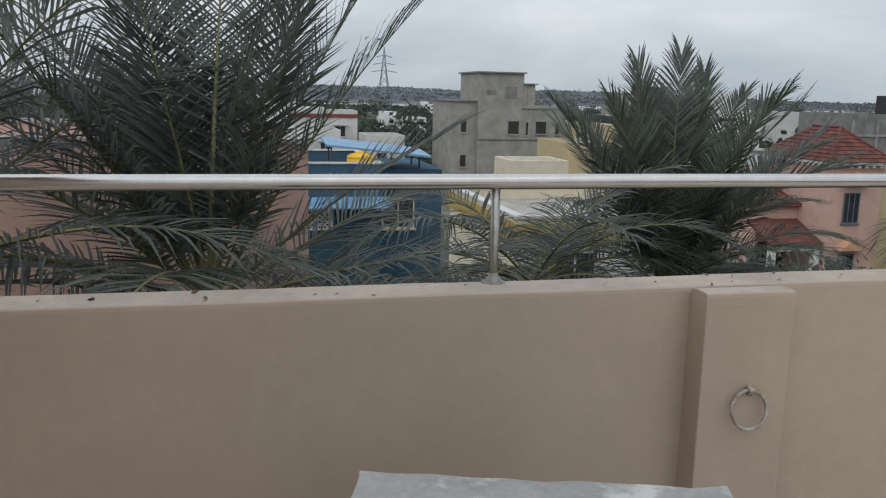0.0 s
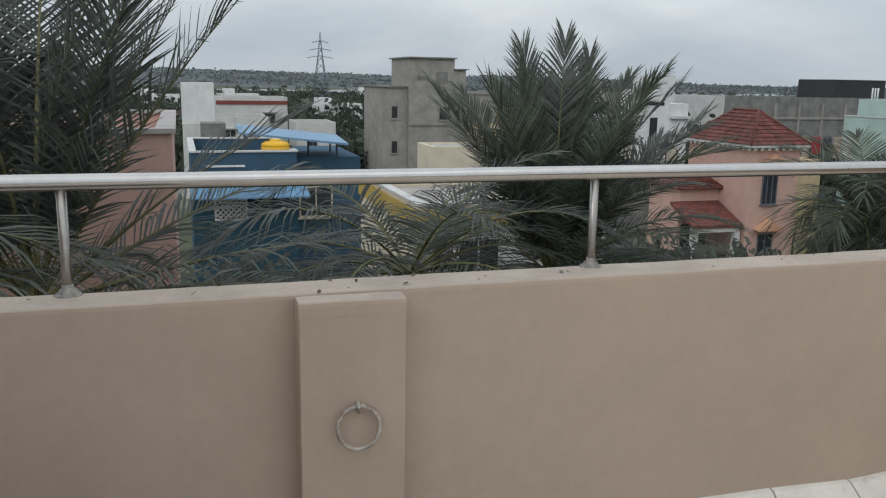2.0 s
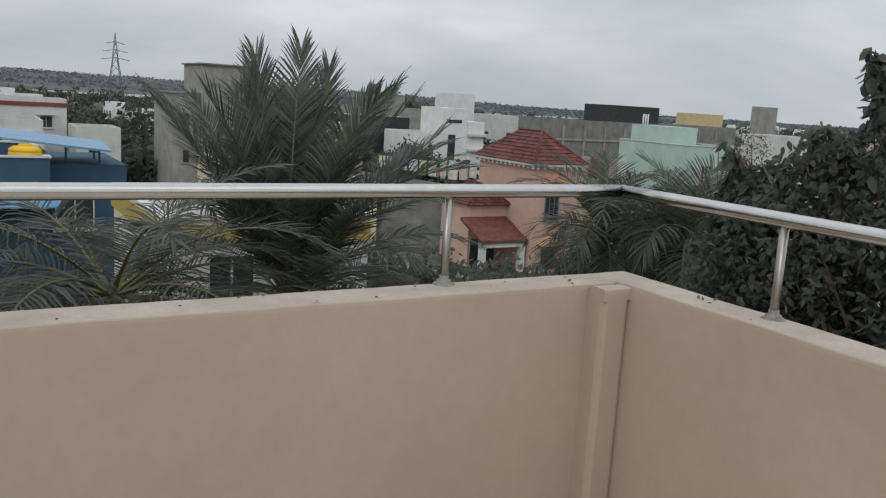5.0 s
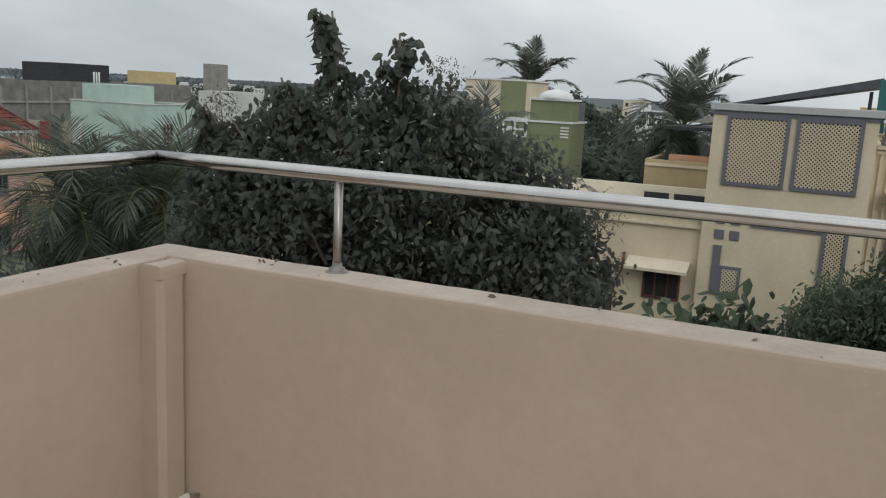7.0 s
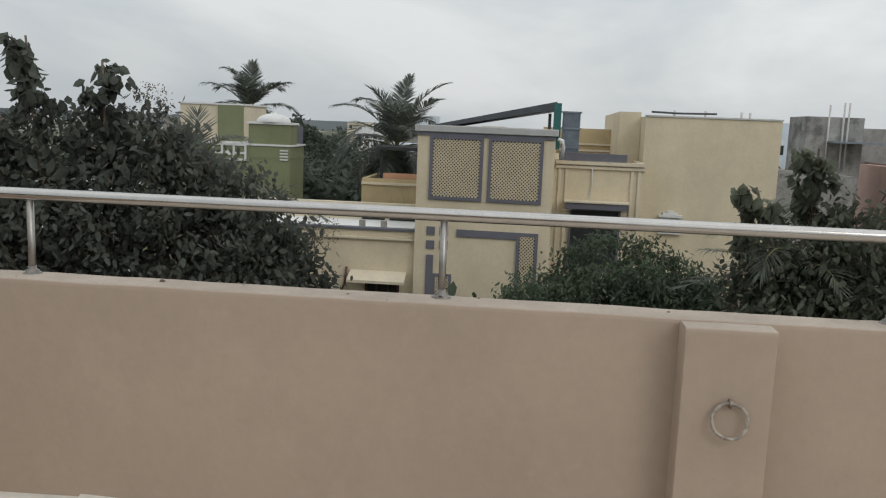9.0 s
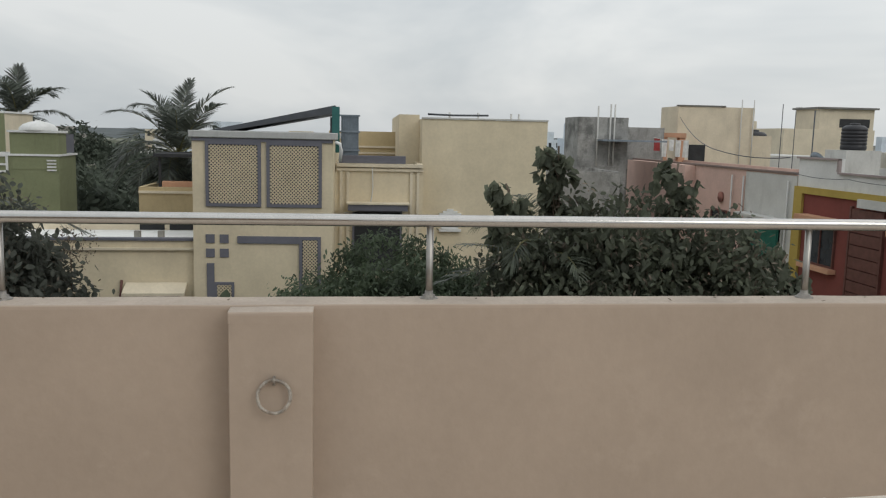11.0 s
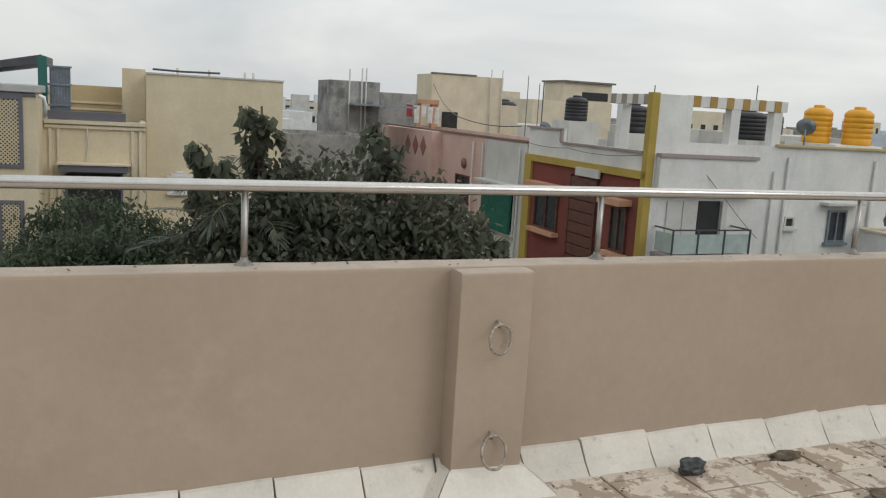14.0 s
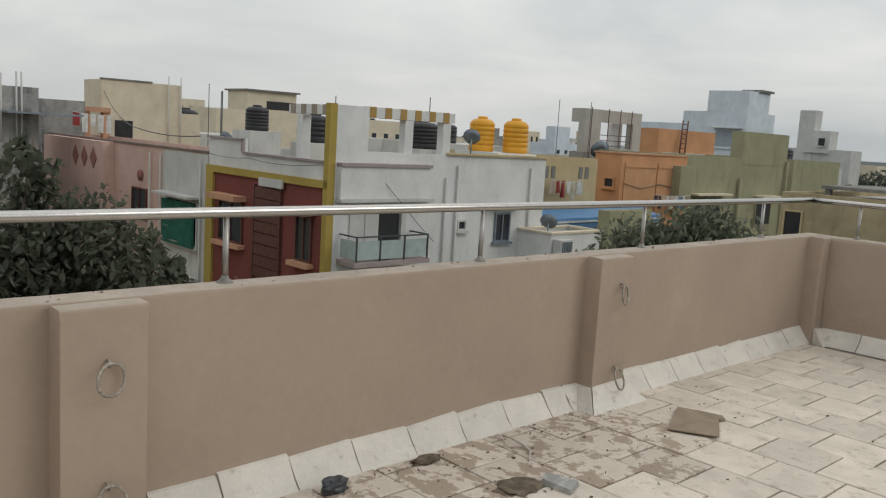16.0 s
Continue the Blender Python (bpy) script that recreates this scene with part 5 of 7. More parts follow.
def hip_roof(h, x0, x1, y0, y1, z0, z1, inset, name="roof"):
    """A hipped roof with its tiles laid in courses."""
    cx = (x0 + x1) / 2
    r0, r1 = y0 + inset, y1 - inset
    base = part(name, mesh(name, [(x0, y0, z0), (x1, y0, z0), (x1, y1, z0), (x0, y1, z0), (cx, r0, z1), (cx, r1, z1)], [(0, 1, 4), (1, 2, 5, 4), (2, 3, 5), (3, 0, 4, 5), (3, 2, 1, 0)]), REDTILE, h)
    verts, faces = [], []

    def slope(p0, p1, q0, q1, rows, cols):
        p0, p1, q0, q1 = map(Vector, (p0, p1, q0, q1))
        nrm = (p1 - p0).cross(q0 - p0).normalized()
        for r in range(rows):
            t0, t1 = r / rows, (r + 1.12) / rows
            a0, b0 = p0.lerp(q0, t0), p1.lerp(q1, t0)
            a1, b1 = p0.lerp(q0, min(1, t1)), p1.lerp(q1, min(1, t1))
            n = max(1, round(cols * (b0 - a0).length / (p1 - p0).length))
            for c in range(n):
                u0, u1 = (c + 0.04) / n, (c + 0.96) / n
                k = len(verts)
                lift = 0.05 + random.uniform(0, 0.02)
                for v, o in ((a0.lerp(b0, u0), lift), (a0.lerp(b0, u1), lift), (a1.lerp(b1, u1), 0.01), (a1.lerp(b1, u0), 0.01), (a0.lerp(b0, u0), 0.0), (a0.lerp(b0, u1), 0.0)):
                    verts.append(v + nrm * o)
                faces.extend([(k, k + 1, k + 2, k + 3), (k + 4, k + 5, k + 1, k)])

    slope((x0, y1, z0), (x0, y0, z0), (cx, r1, z1), (cx, r0, z1), 9, 20)
    slope((x0, y0, z0), (x1, y0, z0), (cx, r0, z1), (cx + 0.01, r0, z1), 9, 12)
    tagged(part("roof_tiles", mesh("roof_tiles", verts, faces), REDTILE, base), kind="stuff")
    part("ridge", tube("ridge", [(x0, y0, z0 + 0.03), (cx, r0, z1 + 0.05), (cx, r1, z1 + 0.05)], 0.09, 6), REDTILE, base)
    part("ridge", tube("ridge", [(x1, y0, z0 + 0.03), (cx, r0, z1 + 0.05)], 0.09, 6), REDTILE, base)


hip_roof(rr, 36.05, 40.75, 46.05, 54.05, -2.35, -0.25, 2.6)
part("eave_board", boxes("eave_board", [(36.08, 40.72, 46.08, 54.02, -2.52, -2.36)]), OFFWHITE, rr)
for dn in ([(36.15, 36.3, 46.3 + 0.55 * k, 46.5 + 0.55 * k, -2.7, -2.53) for k in range(14)] + [(36.4 + 0.55 * k, 36.6 + 0.55 * k, 46.15, 46.3, -2.7, -2.53) for k in range(8)]):
    part("dentil", boxes("dentil", [dn]), OFFWHITE, rr)
window(rr, "S", 46.5, 37.5, 38.7, -6.3, -4.3, SLATE, GLASS, None, 3)
window(rr, "S", 46.5, 37.5, 38.7, -9.6, -8.3, SLATE, GLASS, None, 2)
for z in (-7.9, -3.6):
    part("gable_hood", mesh("gable_hood", [(37.1, 46.49, z), (39.1, 46.49, z), (38.1, 46.49, z + 0.7), (37.1, 45.8, z - 0.1), (39.1, 45.8, z - 0.1), (38.1, 45.8, z + 0.6)], [(0, 2, 5, 3), (2, 1, 4, 5), (3, 5, 4), (0, 3, 4, 1)]), PEACH, rr)
part("side_wing", boxes("side_wing", [(40.301, 42.3, 46.7, 53.0, GROUND, -3.4)]), TAN, rr)
part("porch", boxes("porch", [(33.4, 36.49, 49.6, 53.5, GROUND, -5.6)]), PINK, rr)
hip_roof(rr, 33.0, 36.6, 49.2, 53.9, -5.55, -4.2, 1.4, "porch_roof")
part("porch_roof_lower", mesh("porch_roof_lower", [(32.6, 46.6, -7.6), (36.4, 46.6, -7.6), (36.4, 49.5, -6.4), (32.6, 49.5, -6.4), (32.6, 46.6, -7.8), (36.4, 46.6, -7.8), (36.4, 49.5, -6.6), (32.6, 49.5, -6.6)],
                              [(0, 1, 2, 3), (7, 6, 5, 4), (0, 4, 5, 1), (1, 5, 6, 2), (2, 6, 7, 3), (3, 7, 4, 0)]), REDTILE, rr)
part("porch_arch", boxes("porch_arch", [(32.7, 33.1, 46.7, 47.1, GROUND, -7.8), (35.9, 36.3, 46.7, 47.1, GROUND, -7.8), (32.7, 36.3, 46.7, 47.0, -8.1, -7.8)]), OFFWHITE, rr)
part("porch_door", boxes("porch_door", [(33.6, 35.6, 49.5, 49.59, GROUND, -8.0)]), DARK, rr)

mt = house("mint green house with one barred window", 49.0, 54.5, 45.0, 52.4, -0.72, MINT, 0.3, None, OFFWHITE)
part("roof_room", boxes("roof_room", [(49.6, 53.0, 48.0, 51.8, -1.0, 0.56)]), MINT, mt)
window(mt, "S", 45.0, 50.6, 51.7, -3.7, -2.1, PINK, GLASS, None, 3)
for k in range(3):
    part("vent_pipe", tube("vent_pipe", [(50.0 + 0.25 * k, 51.0, 0.5), (50.0 + 0.25 * k, 51.0, 1.4)], 0.06, 6), WHITE, mt)
gwall = house("long grey concrete building with stained walls", 65.5, 97.0, 82.5, 90.5, 0.15, OLDGREY, 0.3)
for k in range(9):
    fpart(gwall, "pilaster", "S", 82.5, [(66.5 + 3.3 * k, 66.75 + 3.3 * k, GROUND, -0.5, 0.003, 0.2)], CONCRETE)
fpart(gwall, "string_course", "S", 82.5, [(65.5, 97.0, -2.4, -2.15, 0.003, 0.15)], CONCRETE)
house("black sheet clad roof hall", 76.0, 83.6, 84.0, 90.3, 2.3, BLACKBOX, 0.05, name="roof_hall", category="hall", low=-0.2)
wm = house("white modern house with stepped blocks", 49.0, 58.0, 88.0, 96.0, -2.4, WHITE, 0.3)
part("tall_block", boxes("tall_block", [(53.0, 56.2, 87.9, 94.0, GROUND, 0.66)]), WHITE, wm)
part("side_block", boxes("side_block", [(56.21, 58.6, 87.8, 93.0, GROUND, -0.85)]), WHITE, wm)
part("curved_slab", boxes("curved_slab", [(56.2, 59.2, 87.3, 93.2, -2.6, -2.3), (56.2, 59.2, 87.3, 93.2, -4.4, -4.15)]), OFFWHITE, wm)
fpart(wm, "slit", "S", 87.9, [(53.3, 55.4, -1.1, -0.7, 0.003, 0.03), (53.6, 54.6, -5.5, -2.5, 0.003, 0.03)], DARK)
for a in (49.5, 50.9):
    window(wm, "S", 88.0, a, a + 0.7, -4.6, -3.7, OFFWHITE, DARK, None, 1)
house("dark green shuttered hall", 44.5, 53.0, 97.0, 104.0, -0.9, material("dark_green_sheet", (0.03, 0.045, 0.045), rough=0.7), 0.05)
gc = house("grey concrete house with roof tanks", 57.0, 70.0, 121.0, 130.0, -0.1, CONCRETE, 0.4)
part("roof_room", boxes("roof_room", [(58.5, 65.0, 122.0, 128.0, -0.5, 1.75)]), CONCRETE, gc)
water_tank(60.0, 123.5, 1.754, 0.9, 1.7, TANK_K, "black plastic water tank on a concrete roof", 4)
water_tank(63.0, 123.5, 1.754, 0.8, 1.4, TANK_K, "black plastic water tank on a concrete roof", 4)
bg = house("beige house with paired windows", 27.0, 33.4, 68.0, 76.0, -2.55, TAN, 0.3)
window(bg, "S", 68.0, 29.3, 30.7, -5.0, -4.0, CREAM2, DARK, CREAM2, 2)
window(bg, "S", 68.0, 31.5, 32.2, -5.0, -4.2, CREAM2, DARK, None, 1)
house("pale low house with a flat roof", 22.0, 30.5, 58.5, 66.0, -5.0, CREAM2, 0.2)
lwall = thing("boundary_wall", (33, 56, GROUND), "stained grey compound wall with laundry above", "wall")
part("wall", mesh("wall", [(29.3, 60.3, GROUND), (36.4, 55.0, GROUND), (36.4, 55.0, -5.0), (29.3, 60.3, -4.3), (29.45, 60.5, GROUND), (36.55, 55.2, GROUND), (36.55, 55.2, -5.0), (29.45, 60.5, -4.3)],
                  [(0, 1, 2, 3), (7, 6, 5, 4), (3, 2, 6, 7), (0, 3, 7, 4), (1, 5, 6, 2)]), OLDGREY, lwall)


def laundry(p0, p1, n, drop, label):
    e = thing("washing_line", p0, label, "laundry")
    p0, p1 = Vector(p0), Vector(p1)
    part("line", tube("line", [p0, p0.lerp(p1, 0.5) - Vector((0, 0, 0.15)), p1], 0.012, 5), OFFWHITE, e)
    nrm = (p1 - p0).cross(Vector((0, 0, 1))).normalized()
    for k in range(n):
        t0 = (k + random.uniform(0.05, 0.2)) / n
        t1 = (k + random.uniform(0.8, 0.98)) / n
        h = drop * random.uniform(0.6, 1.15)
        verts, faces = [], []
        for i in range(5):
            for j in range(4):
                q = p0.lerp(p1, t0 + (t1 - t0) * i / 4) - Vector((0, 0, 0.05 + h * j / 3)) + nrm * (0.07 * math.sin(i * 2.2 + k) * (0.3 + j / 3))
                verts.append(q)
        for i in range(4):
            for j in range(3):
                faces.append((i * 4 + j, i * 4 + j + 1, i * 4 + j + 5, i * 4 + j + 4))
        part("cloth", mesh("cloth", verts, faces, True), CLOTHS[random.choice((0, 1, 1, 1, 2, 3, 4, 4, 5, 6, 7))], e)


laundry((31.6, 61.0, -3.1), (38.9, 56.0, -3.4), 11, 1.4, "row of coloured clothes drying on a line")
laundry((43.4, 50.2, -2.0), (46.4, 48.4, -2.0), 5, 1.5, "clothes drying on a line by a mint house")
laundry((22.0, -26.8, 0.15), (22.0, -28.8, 0.1), 6, 0.7, "coloured clothes drying on a roof")
laundry((22.8, -35.1, -0.55), (22.8, -38.2, -0.6), 9, 0.55, "small clothes drying on a line")
laundry((43.0, -16.6, 1.6), (43.6, -18.8, 1.5), 5, 0.9, "bright clothes on a roof line")

laundry((36.2, 60.0, -4.0), (39.1, 58.0, -3.8), 7, 0.8, "red and white clothes on a roof line")

house("yellow house with square openings", 121.0, 131.5, 116.0, 118.0, 2.0, PALE_YELLOW, 0.4)
house("grey roof tower with a lighter face", 112.8, 117.0, 92.0, 93.6, 3.6, CONCRETE, 0.2, name="roof_tower", category="tower")
house("grubby white wall of a house", 62.8, 68.0, 46.5, 52.0, 0.25, OFFWHITE, 0.2)
house("white house block in the distance", 87.5, 93.0, 68.0, 72.0, -0.2, WHITE, 0.3)
wt_ = house("white stair tower over a long house", 70.0, 74.5, 116.0, 121.0, 2.7, WHITE, 0.2)
house("long off-white house near the lake", 60.0, 90.0, 122.0, 130.0, -0.4, OFFWHITE, 0.3)
settle((2.74, 0.55), -0.3, (-0.06, -0.04))
nw = house("white house with an open terrace", 1.5, 9.4, 82.0, 90.0, -2.35, OFFWHITE, 0.6)
for a in (5.2, 7.4):
    window(nw, "S", 82.0, a, a + 1.1, -4.6, -3.5, OFFWHITE, DARK, OFFWHITE, 2)
part("stair_room", boxes("stair_room", [(1.48, 4.4, 81.98, 86.0, -3.0, 0.8)]), WHITE, nw)
nw2 = house("white house with a red trimmed balcony", 5.0, 12.5, 93.0, 99.0, -0.7, OFFWHITE, 0.8)
fpart(nw2, "red_band", "S", 93.0, [(5.0, 12.5, -1.5, -1.1, 0.003, 0.1)], RED)
window(nw2, "S", 93.0, 10.0, 11.2, -3.6, -2.4, OFFWHITE, DARK, OFFWHITE, 2)
hs = house("small white house among trees", 12.5, 16.5, 86.0, 92.0, -3.0, OFFWHITE, 0.3)
window(hs, "S", 86.0, 13.6, 14.6, -6.0, -4.8, SLATE, DARK, None, 2)

# ---- ground and distance ----
def sheet(name, r_list, seg, mat, label, category, zf):
    """The ground: one disc of rings that reaches the horizon."""
    verts, faces = [(0, 0, zf(0, 0))], []
    for r in r_list:
        verts += [(r * math.cos(2 * math.pi * k / seg), r * math.sin(2 * math.pi * k / seg), zf(r * math.cos(2 * math.pi * k / seg), r * math.sin(2 * math.pi * k / seg))) for k in range(seg)]
    faces += [(0, 1 + k, 1 + (k + 1) % seg) for k in range(seg)]
    for i in range(len(r_list) - 1):
        a, b = 1 + i * seg, 1 + (i + 1) * seg
        faces += [(a + k, b + k, b + (k + 1) % seg, a + (k + 1) % seg) for k in range(seg)]
    ob = new(name, mesh(name, verts, faces, True))
    ob.data.materials.append(mat)
    return tagged(ob, label, category, kind="structure")


def ground_height(x, y):
    r = math.hypot(x, y)
    az = math.degrees(math.atan2(x, y))
    z = GROUND
    if r > 700:
        k = min(1, (r - 700) / 1300)
        ridge = math.exp(-((az + 4) / 17) ** 2) * 21 + math.exp(-((az - 23) / 10) ** 2) * 14 + 5
        z += k * k * ridge * (1 + 0.22 * noise.noise(Vector((az * 0.16, r * 0.001, 0))))
    return z


sheet("ground", [20, 60, 120, 220, 350, 500, 700, 900, 1150, 1400, 1700, 2000, 2400, 3000, 3900], 180, SOIL, "scrubby ground with pale bare patches between houses", "ground", ground_height)
# ground beyond 930 m takes the haze-tinted hill colour
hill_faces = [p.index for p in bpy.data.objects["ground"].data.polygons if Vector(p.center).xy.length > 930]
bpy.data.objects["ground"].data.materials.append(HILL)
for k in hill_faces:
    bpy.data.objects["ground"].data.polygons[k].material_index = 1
lake = new("water", mesh("water", [(330 + 420 * math.cos(t) * 1.0, 700 + 150 * math.sin(t) + 80 * math.sin(2 * t), GROUND + 0.6) for t in [2 * math.pi * k / 40 for k in range(40)]], [tuple(range(40))]))
lake.data.materials.append(WATER)
tagged(lake, "grey lake under an overcast sky", "water", kind="structure")
road = new("road", boxes("road", [(9.5, 14.5, -60, 70, GROUND + 0.02, GROUND + 0.06)]))
road.data.materials.append(material("asphalt", (0.06, 0.06, 0.058), rough=0.9, vary=0.25, scale=1.2))
tagged(road, "narrow asphalt street between the houses", "road", kind="structure")


def leaf_cloud(name, centres, leaf, per, spread, droop=0.35, width=0.42, fold=0.25, seed=1, flat=0.0):
    """Leaves as folded blades in bunches round the given twig ends."""
    rng = np.random.default_rng(seed)
    c = np.repeat(np.array(centres, dtype=float), per, axis=0)
    n = len(c)
    c = c + rng.normal(0, 1, (n, 3)) * np.array(spread)
    yaw = rng.uniform(0, 2 * np.pi, n)
    pit = rng.normal(-droop, 0.45, n)
    ln = leaf * rng.uniform(0.65, 1.25, n)
    d = np.stack([np.cos(yaw) * np.cos(pit), np.sin(yaw) * np.cos(pit), np.sin(pit)], 1)
    side = np.stack([-np.sin(yaw), np.cos(yaw), np.zeros(n)], 1)
    roll = rng.normal(0, 0.6, n)
    up = np.cross(side, d)
    s2 = side * np.cos(roll)[:, None] + up * np.sin(roll)[:, None]
    u2 = np.cross(s2, d)
    L, W = ln[:, None], (ln * width * 0.5)[:, None]
    tipdrop = np.array([0, 0, -1.0]) * (ln * 0.18)[:, None]
    v = np.stack([c, c + d * L * 0.33 + s2 * W + u2 * W * fold, c + d * L * 0.7 + s2 * W * 0.8 + u2 * W * fold + tipdrop * 0.4, c + d * L + tipdrop,
                  c + d * L * 0.7 - s2 * W * 0.8 + u2 * W * fold + tipdrop * 0.4, c + d * L * 0.33 - s2 * W + u2 * W * fold], 1).reshape(-1, 3)
    me = bpy.data.meshes.new(name)
    me.vertices.add(n * 6)
    me.vertices.foreach_set("co", v.ravel())
    me.loops.add(n * 8)
    idx = (np.arange(n)[:, None] * 6 + np.array([0, 1, 2, 3, 0, 3, 4, 5])[None, :]).ravel()
    me.loops.foreach_set("vertex_index", idx.astype(np.int32))
    me.polygons.add(n * 2)
    me.polygons.foreach_set("loop_start", (np.arange(n * 2) * 4).astype(np.int32))
    me.polygons.foreach_set("loop_total", np.full(n * 2, 4, dtype=np.int32))
    me.update()
    me.validate()
    return me


def limbs(t, base, ends, r0, mat, seed):
    """A tapered trunk that forks into limbs towards the given places."""
    rng = random.Random(seed)
    b, m = Vector(base), Vector((base[0], base[1], base[2] + 0.45 * (sum(e[2] for e in ends) / len(ends) - base[2])))
    m += Vector((rng.uniform(-0.3, 0.3), rng.uniform(-0.3, 0.3), 0))
    part("trunk", tube("trunk", [b, b.lerp(m, 0.5) + Vector((0.1, 0.05, 0)), m], r0, 10, taper=r0 * 0.7), mat, t)
    for e in ends:
        e = Vector(e)
        k = m.lerp(e, 0.5) + Vector((rng.uniform(-0.4, 0.4), rng.uniform(-0.4, 0.4), 0.3))
        part("limb", tube("limb", [m - Vector((0, 0, 0.2)), k, e], r0 * 0.5, 7, taper=0.02), mat, t)


def broad_tree(name, label, base, line, tops, low, depth, bunches, leaf, per, seed, mat=LEAF_A, spires=(), r0=0.16, width=0.55, dry=0):
    """A tree whose crown follows a wandering upper outline along a line in plan."""
    rng = random.Random(seed)
    t = thing(name, base, label, "tree")
    (x0, y0), (x1, y1) = line
    nx, ny = -(y1 - y0), x1 - x0
    nl = math.hypot(nx, ny)
    nx, ny = nx / nl, ny / nl
    us = [u for u, _ in tops]
    zs = [z for _, z in tops]
    centres, drys = [], []
    while len(centres) < bunches:
        u = rng.uniform(us[0], us[-1])
        top = float(np.interp(u, us, zs))
        s = rng.uniform(-1, 1)
        hi = top - 0.55 * s * s * max(0.6, (top - low) * 0.45)
        z = low + (hi - low) * rng.random() ** 0.75
        if z > hi:
            continue
        mid = max(0.15, 1 - abs((z - (low + 0.45 * (top - low))) / (0.75 * (top - low + 0.1))) ** 2)
        p = Vector((x0 + (x1 - x0) * u + nx * s * depth * mid, y0 + (y1 - y0) * u + ny * s * depth * mid, z))
        if noise.noise(p * 0.85 + Vector((seed, 0, 0))) < -0.32 and z > hi - 1.2:
            continue
        centres.append(p)
    part("crown", leaf_cloud("crown", [tuple(p) for p in centres], leaf, per, (leaf * 1.1, leaf * 1.1, leaf * 0.9), seed=seed, width=width, droop=0.5), mat, t)
    inner = []
    while len(inner) < bunches // 4:
        u = rng.uniform(us[0] + 0.06, us[-1] - 0.06)
        top = float(np.interp(u, us, zs)) - 0.55
        if top > low + 0.3:
            s = rng.uniform(-0.3, 0.3)
            inner.append((x0 + (x1 - x0) * u + nx * s * depth, y0 + (y1 - y0) * u + ny * s * depth, rng.uniform(low, top)))
    part("inner_crown", leaf_cloud("inner_crown", inner, leaf * 1.7, 6, (leaf * 1.4, leaf * 1.4, leaf * 1.2), seed=seed + 9, width=width, droop=0.5), mat, t)
    for sx, sy, z0, z1, w in spires:
        shoots, stalks = [], max(3, int((z1 - z0) / 0.17))
        for i in range(stalks):
            f = (i + 0.5) / stalks
            a, q = rng.uniform(0, 6.28), w * 1.25 * math.sqrt(rng.random()) * (1.0 - 0.35 * f)
            c = Vector((sx + math.cos(a) * q, sy + math.sin(a) * q, z0 + (z1 - z0 - 0.12) * f))
            shoots += [tuple(c + Vector((rng.gauss(0, 0.09), rng.gauss(0, 0.09), rng.gauss(0, 0.09)))) for k in range(7)]
            part("stalk", tube("stalk", [(sx, sy, c.z - 0.45), (sx + (c.x - sx) * 0.5, sy + (c.y - sy) * 0.5, c.z - 0.12), c], 0.014, 5, taper=0.005), BARK, t)
        part("leaf_shoot", leaf_cloud("leaf_shoot", shoots, 0.23, 4, (0.05, 0.05, 0.05), seed=seed + len(shoots), width=0.7, droop=0.8, fold=0.35), mat, t)
    if dry:
        tagged(part("dry_foliage", leaf_cloud("dry_foliage", [tuple(p + Vector((0, 0, 0.1))) for p in rng.sample(centres, dry)], leaf * 0.7, 9, (0.16, 0.16, 0.16), seed=seed + 5, width=0.3), LEAF_DRY, t), kind="stuff")
    ends = [tuple(c) for c in rng.sample(centres, 14)] + [(sx, sy, z1 - 0.1) for sx, sy, z0, z1, w in spires]
    limbs(t, base, ends, r0, BARK, seed)
    return t


main_tree = broad_tree("tree", "tall dark tree with large drooping leaves behind the parapet", (16.6, 7.4, GROUND), ((15.15, 11.3), (18.3, 3.0)),
           ((-0.02, -0.5), (0.02, 0.2), (0.08, 0.55), (0.14, 1.15), (0.25, 1.3), (0.36, 1.55), (0.5, 1.65), (0.58, 1.45), (0.64, 1.1), (0.71, 0.65), (0.78, 0.0), (0.84, -0.85), (0.895, -1.8)), -5.0, 1.8, 3200, 0.165, 12, 21,
           spires=((16.05, 9.0, 0.6, 2.86, 0.36), (16.45, 7.8, 0.6, 2.5, 0.36), (15.7, 9.85, 0.4, 1.62, 0.36), (15.2, 11.2, -0.6, 1.05, 0.30), (15.35, 10.7, -0.6, 0.8, 0.4)), dry=700)
airy = random.Random(88)
for cx, cy, cz, rr_ in ((16.85, 7.1, 1.65, 0.42), (15.3, 10.9, 0.9, 0.35), (17.9, 4.2, -0.7, 0.5)):
    pts = []
    while len(pts) < 70:
        p = Vector((airy.uniform(-1, 1), airy.uniform(-1, 1), airy.uniform(-1, 1)))
        if p.length < 1:
            pts.append((cx + p.x * rr_, cy + p.y * rr_, cz + p.z * rr_))
    tagged(part("dry_foliage", leaf_cloud("dry_foliage", pts, 0.06, 6, (0.05, 0.05, 0.05), seed=int(cx), width=0.4), LEAF_DRY, main_tree), kind="stuff")
    part("twig", tube("twig", [(cx, cy, cz - 1.2), (cx + 0.05, cy, cz - 0.4), (cx, cy + 0.05, cz + 0.25)], 0.02, 5, taper=0.006), BARK, main_tree)
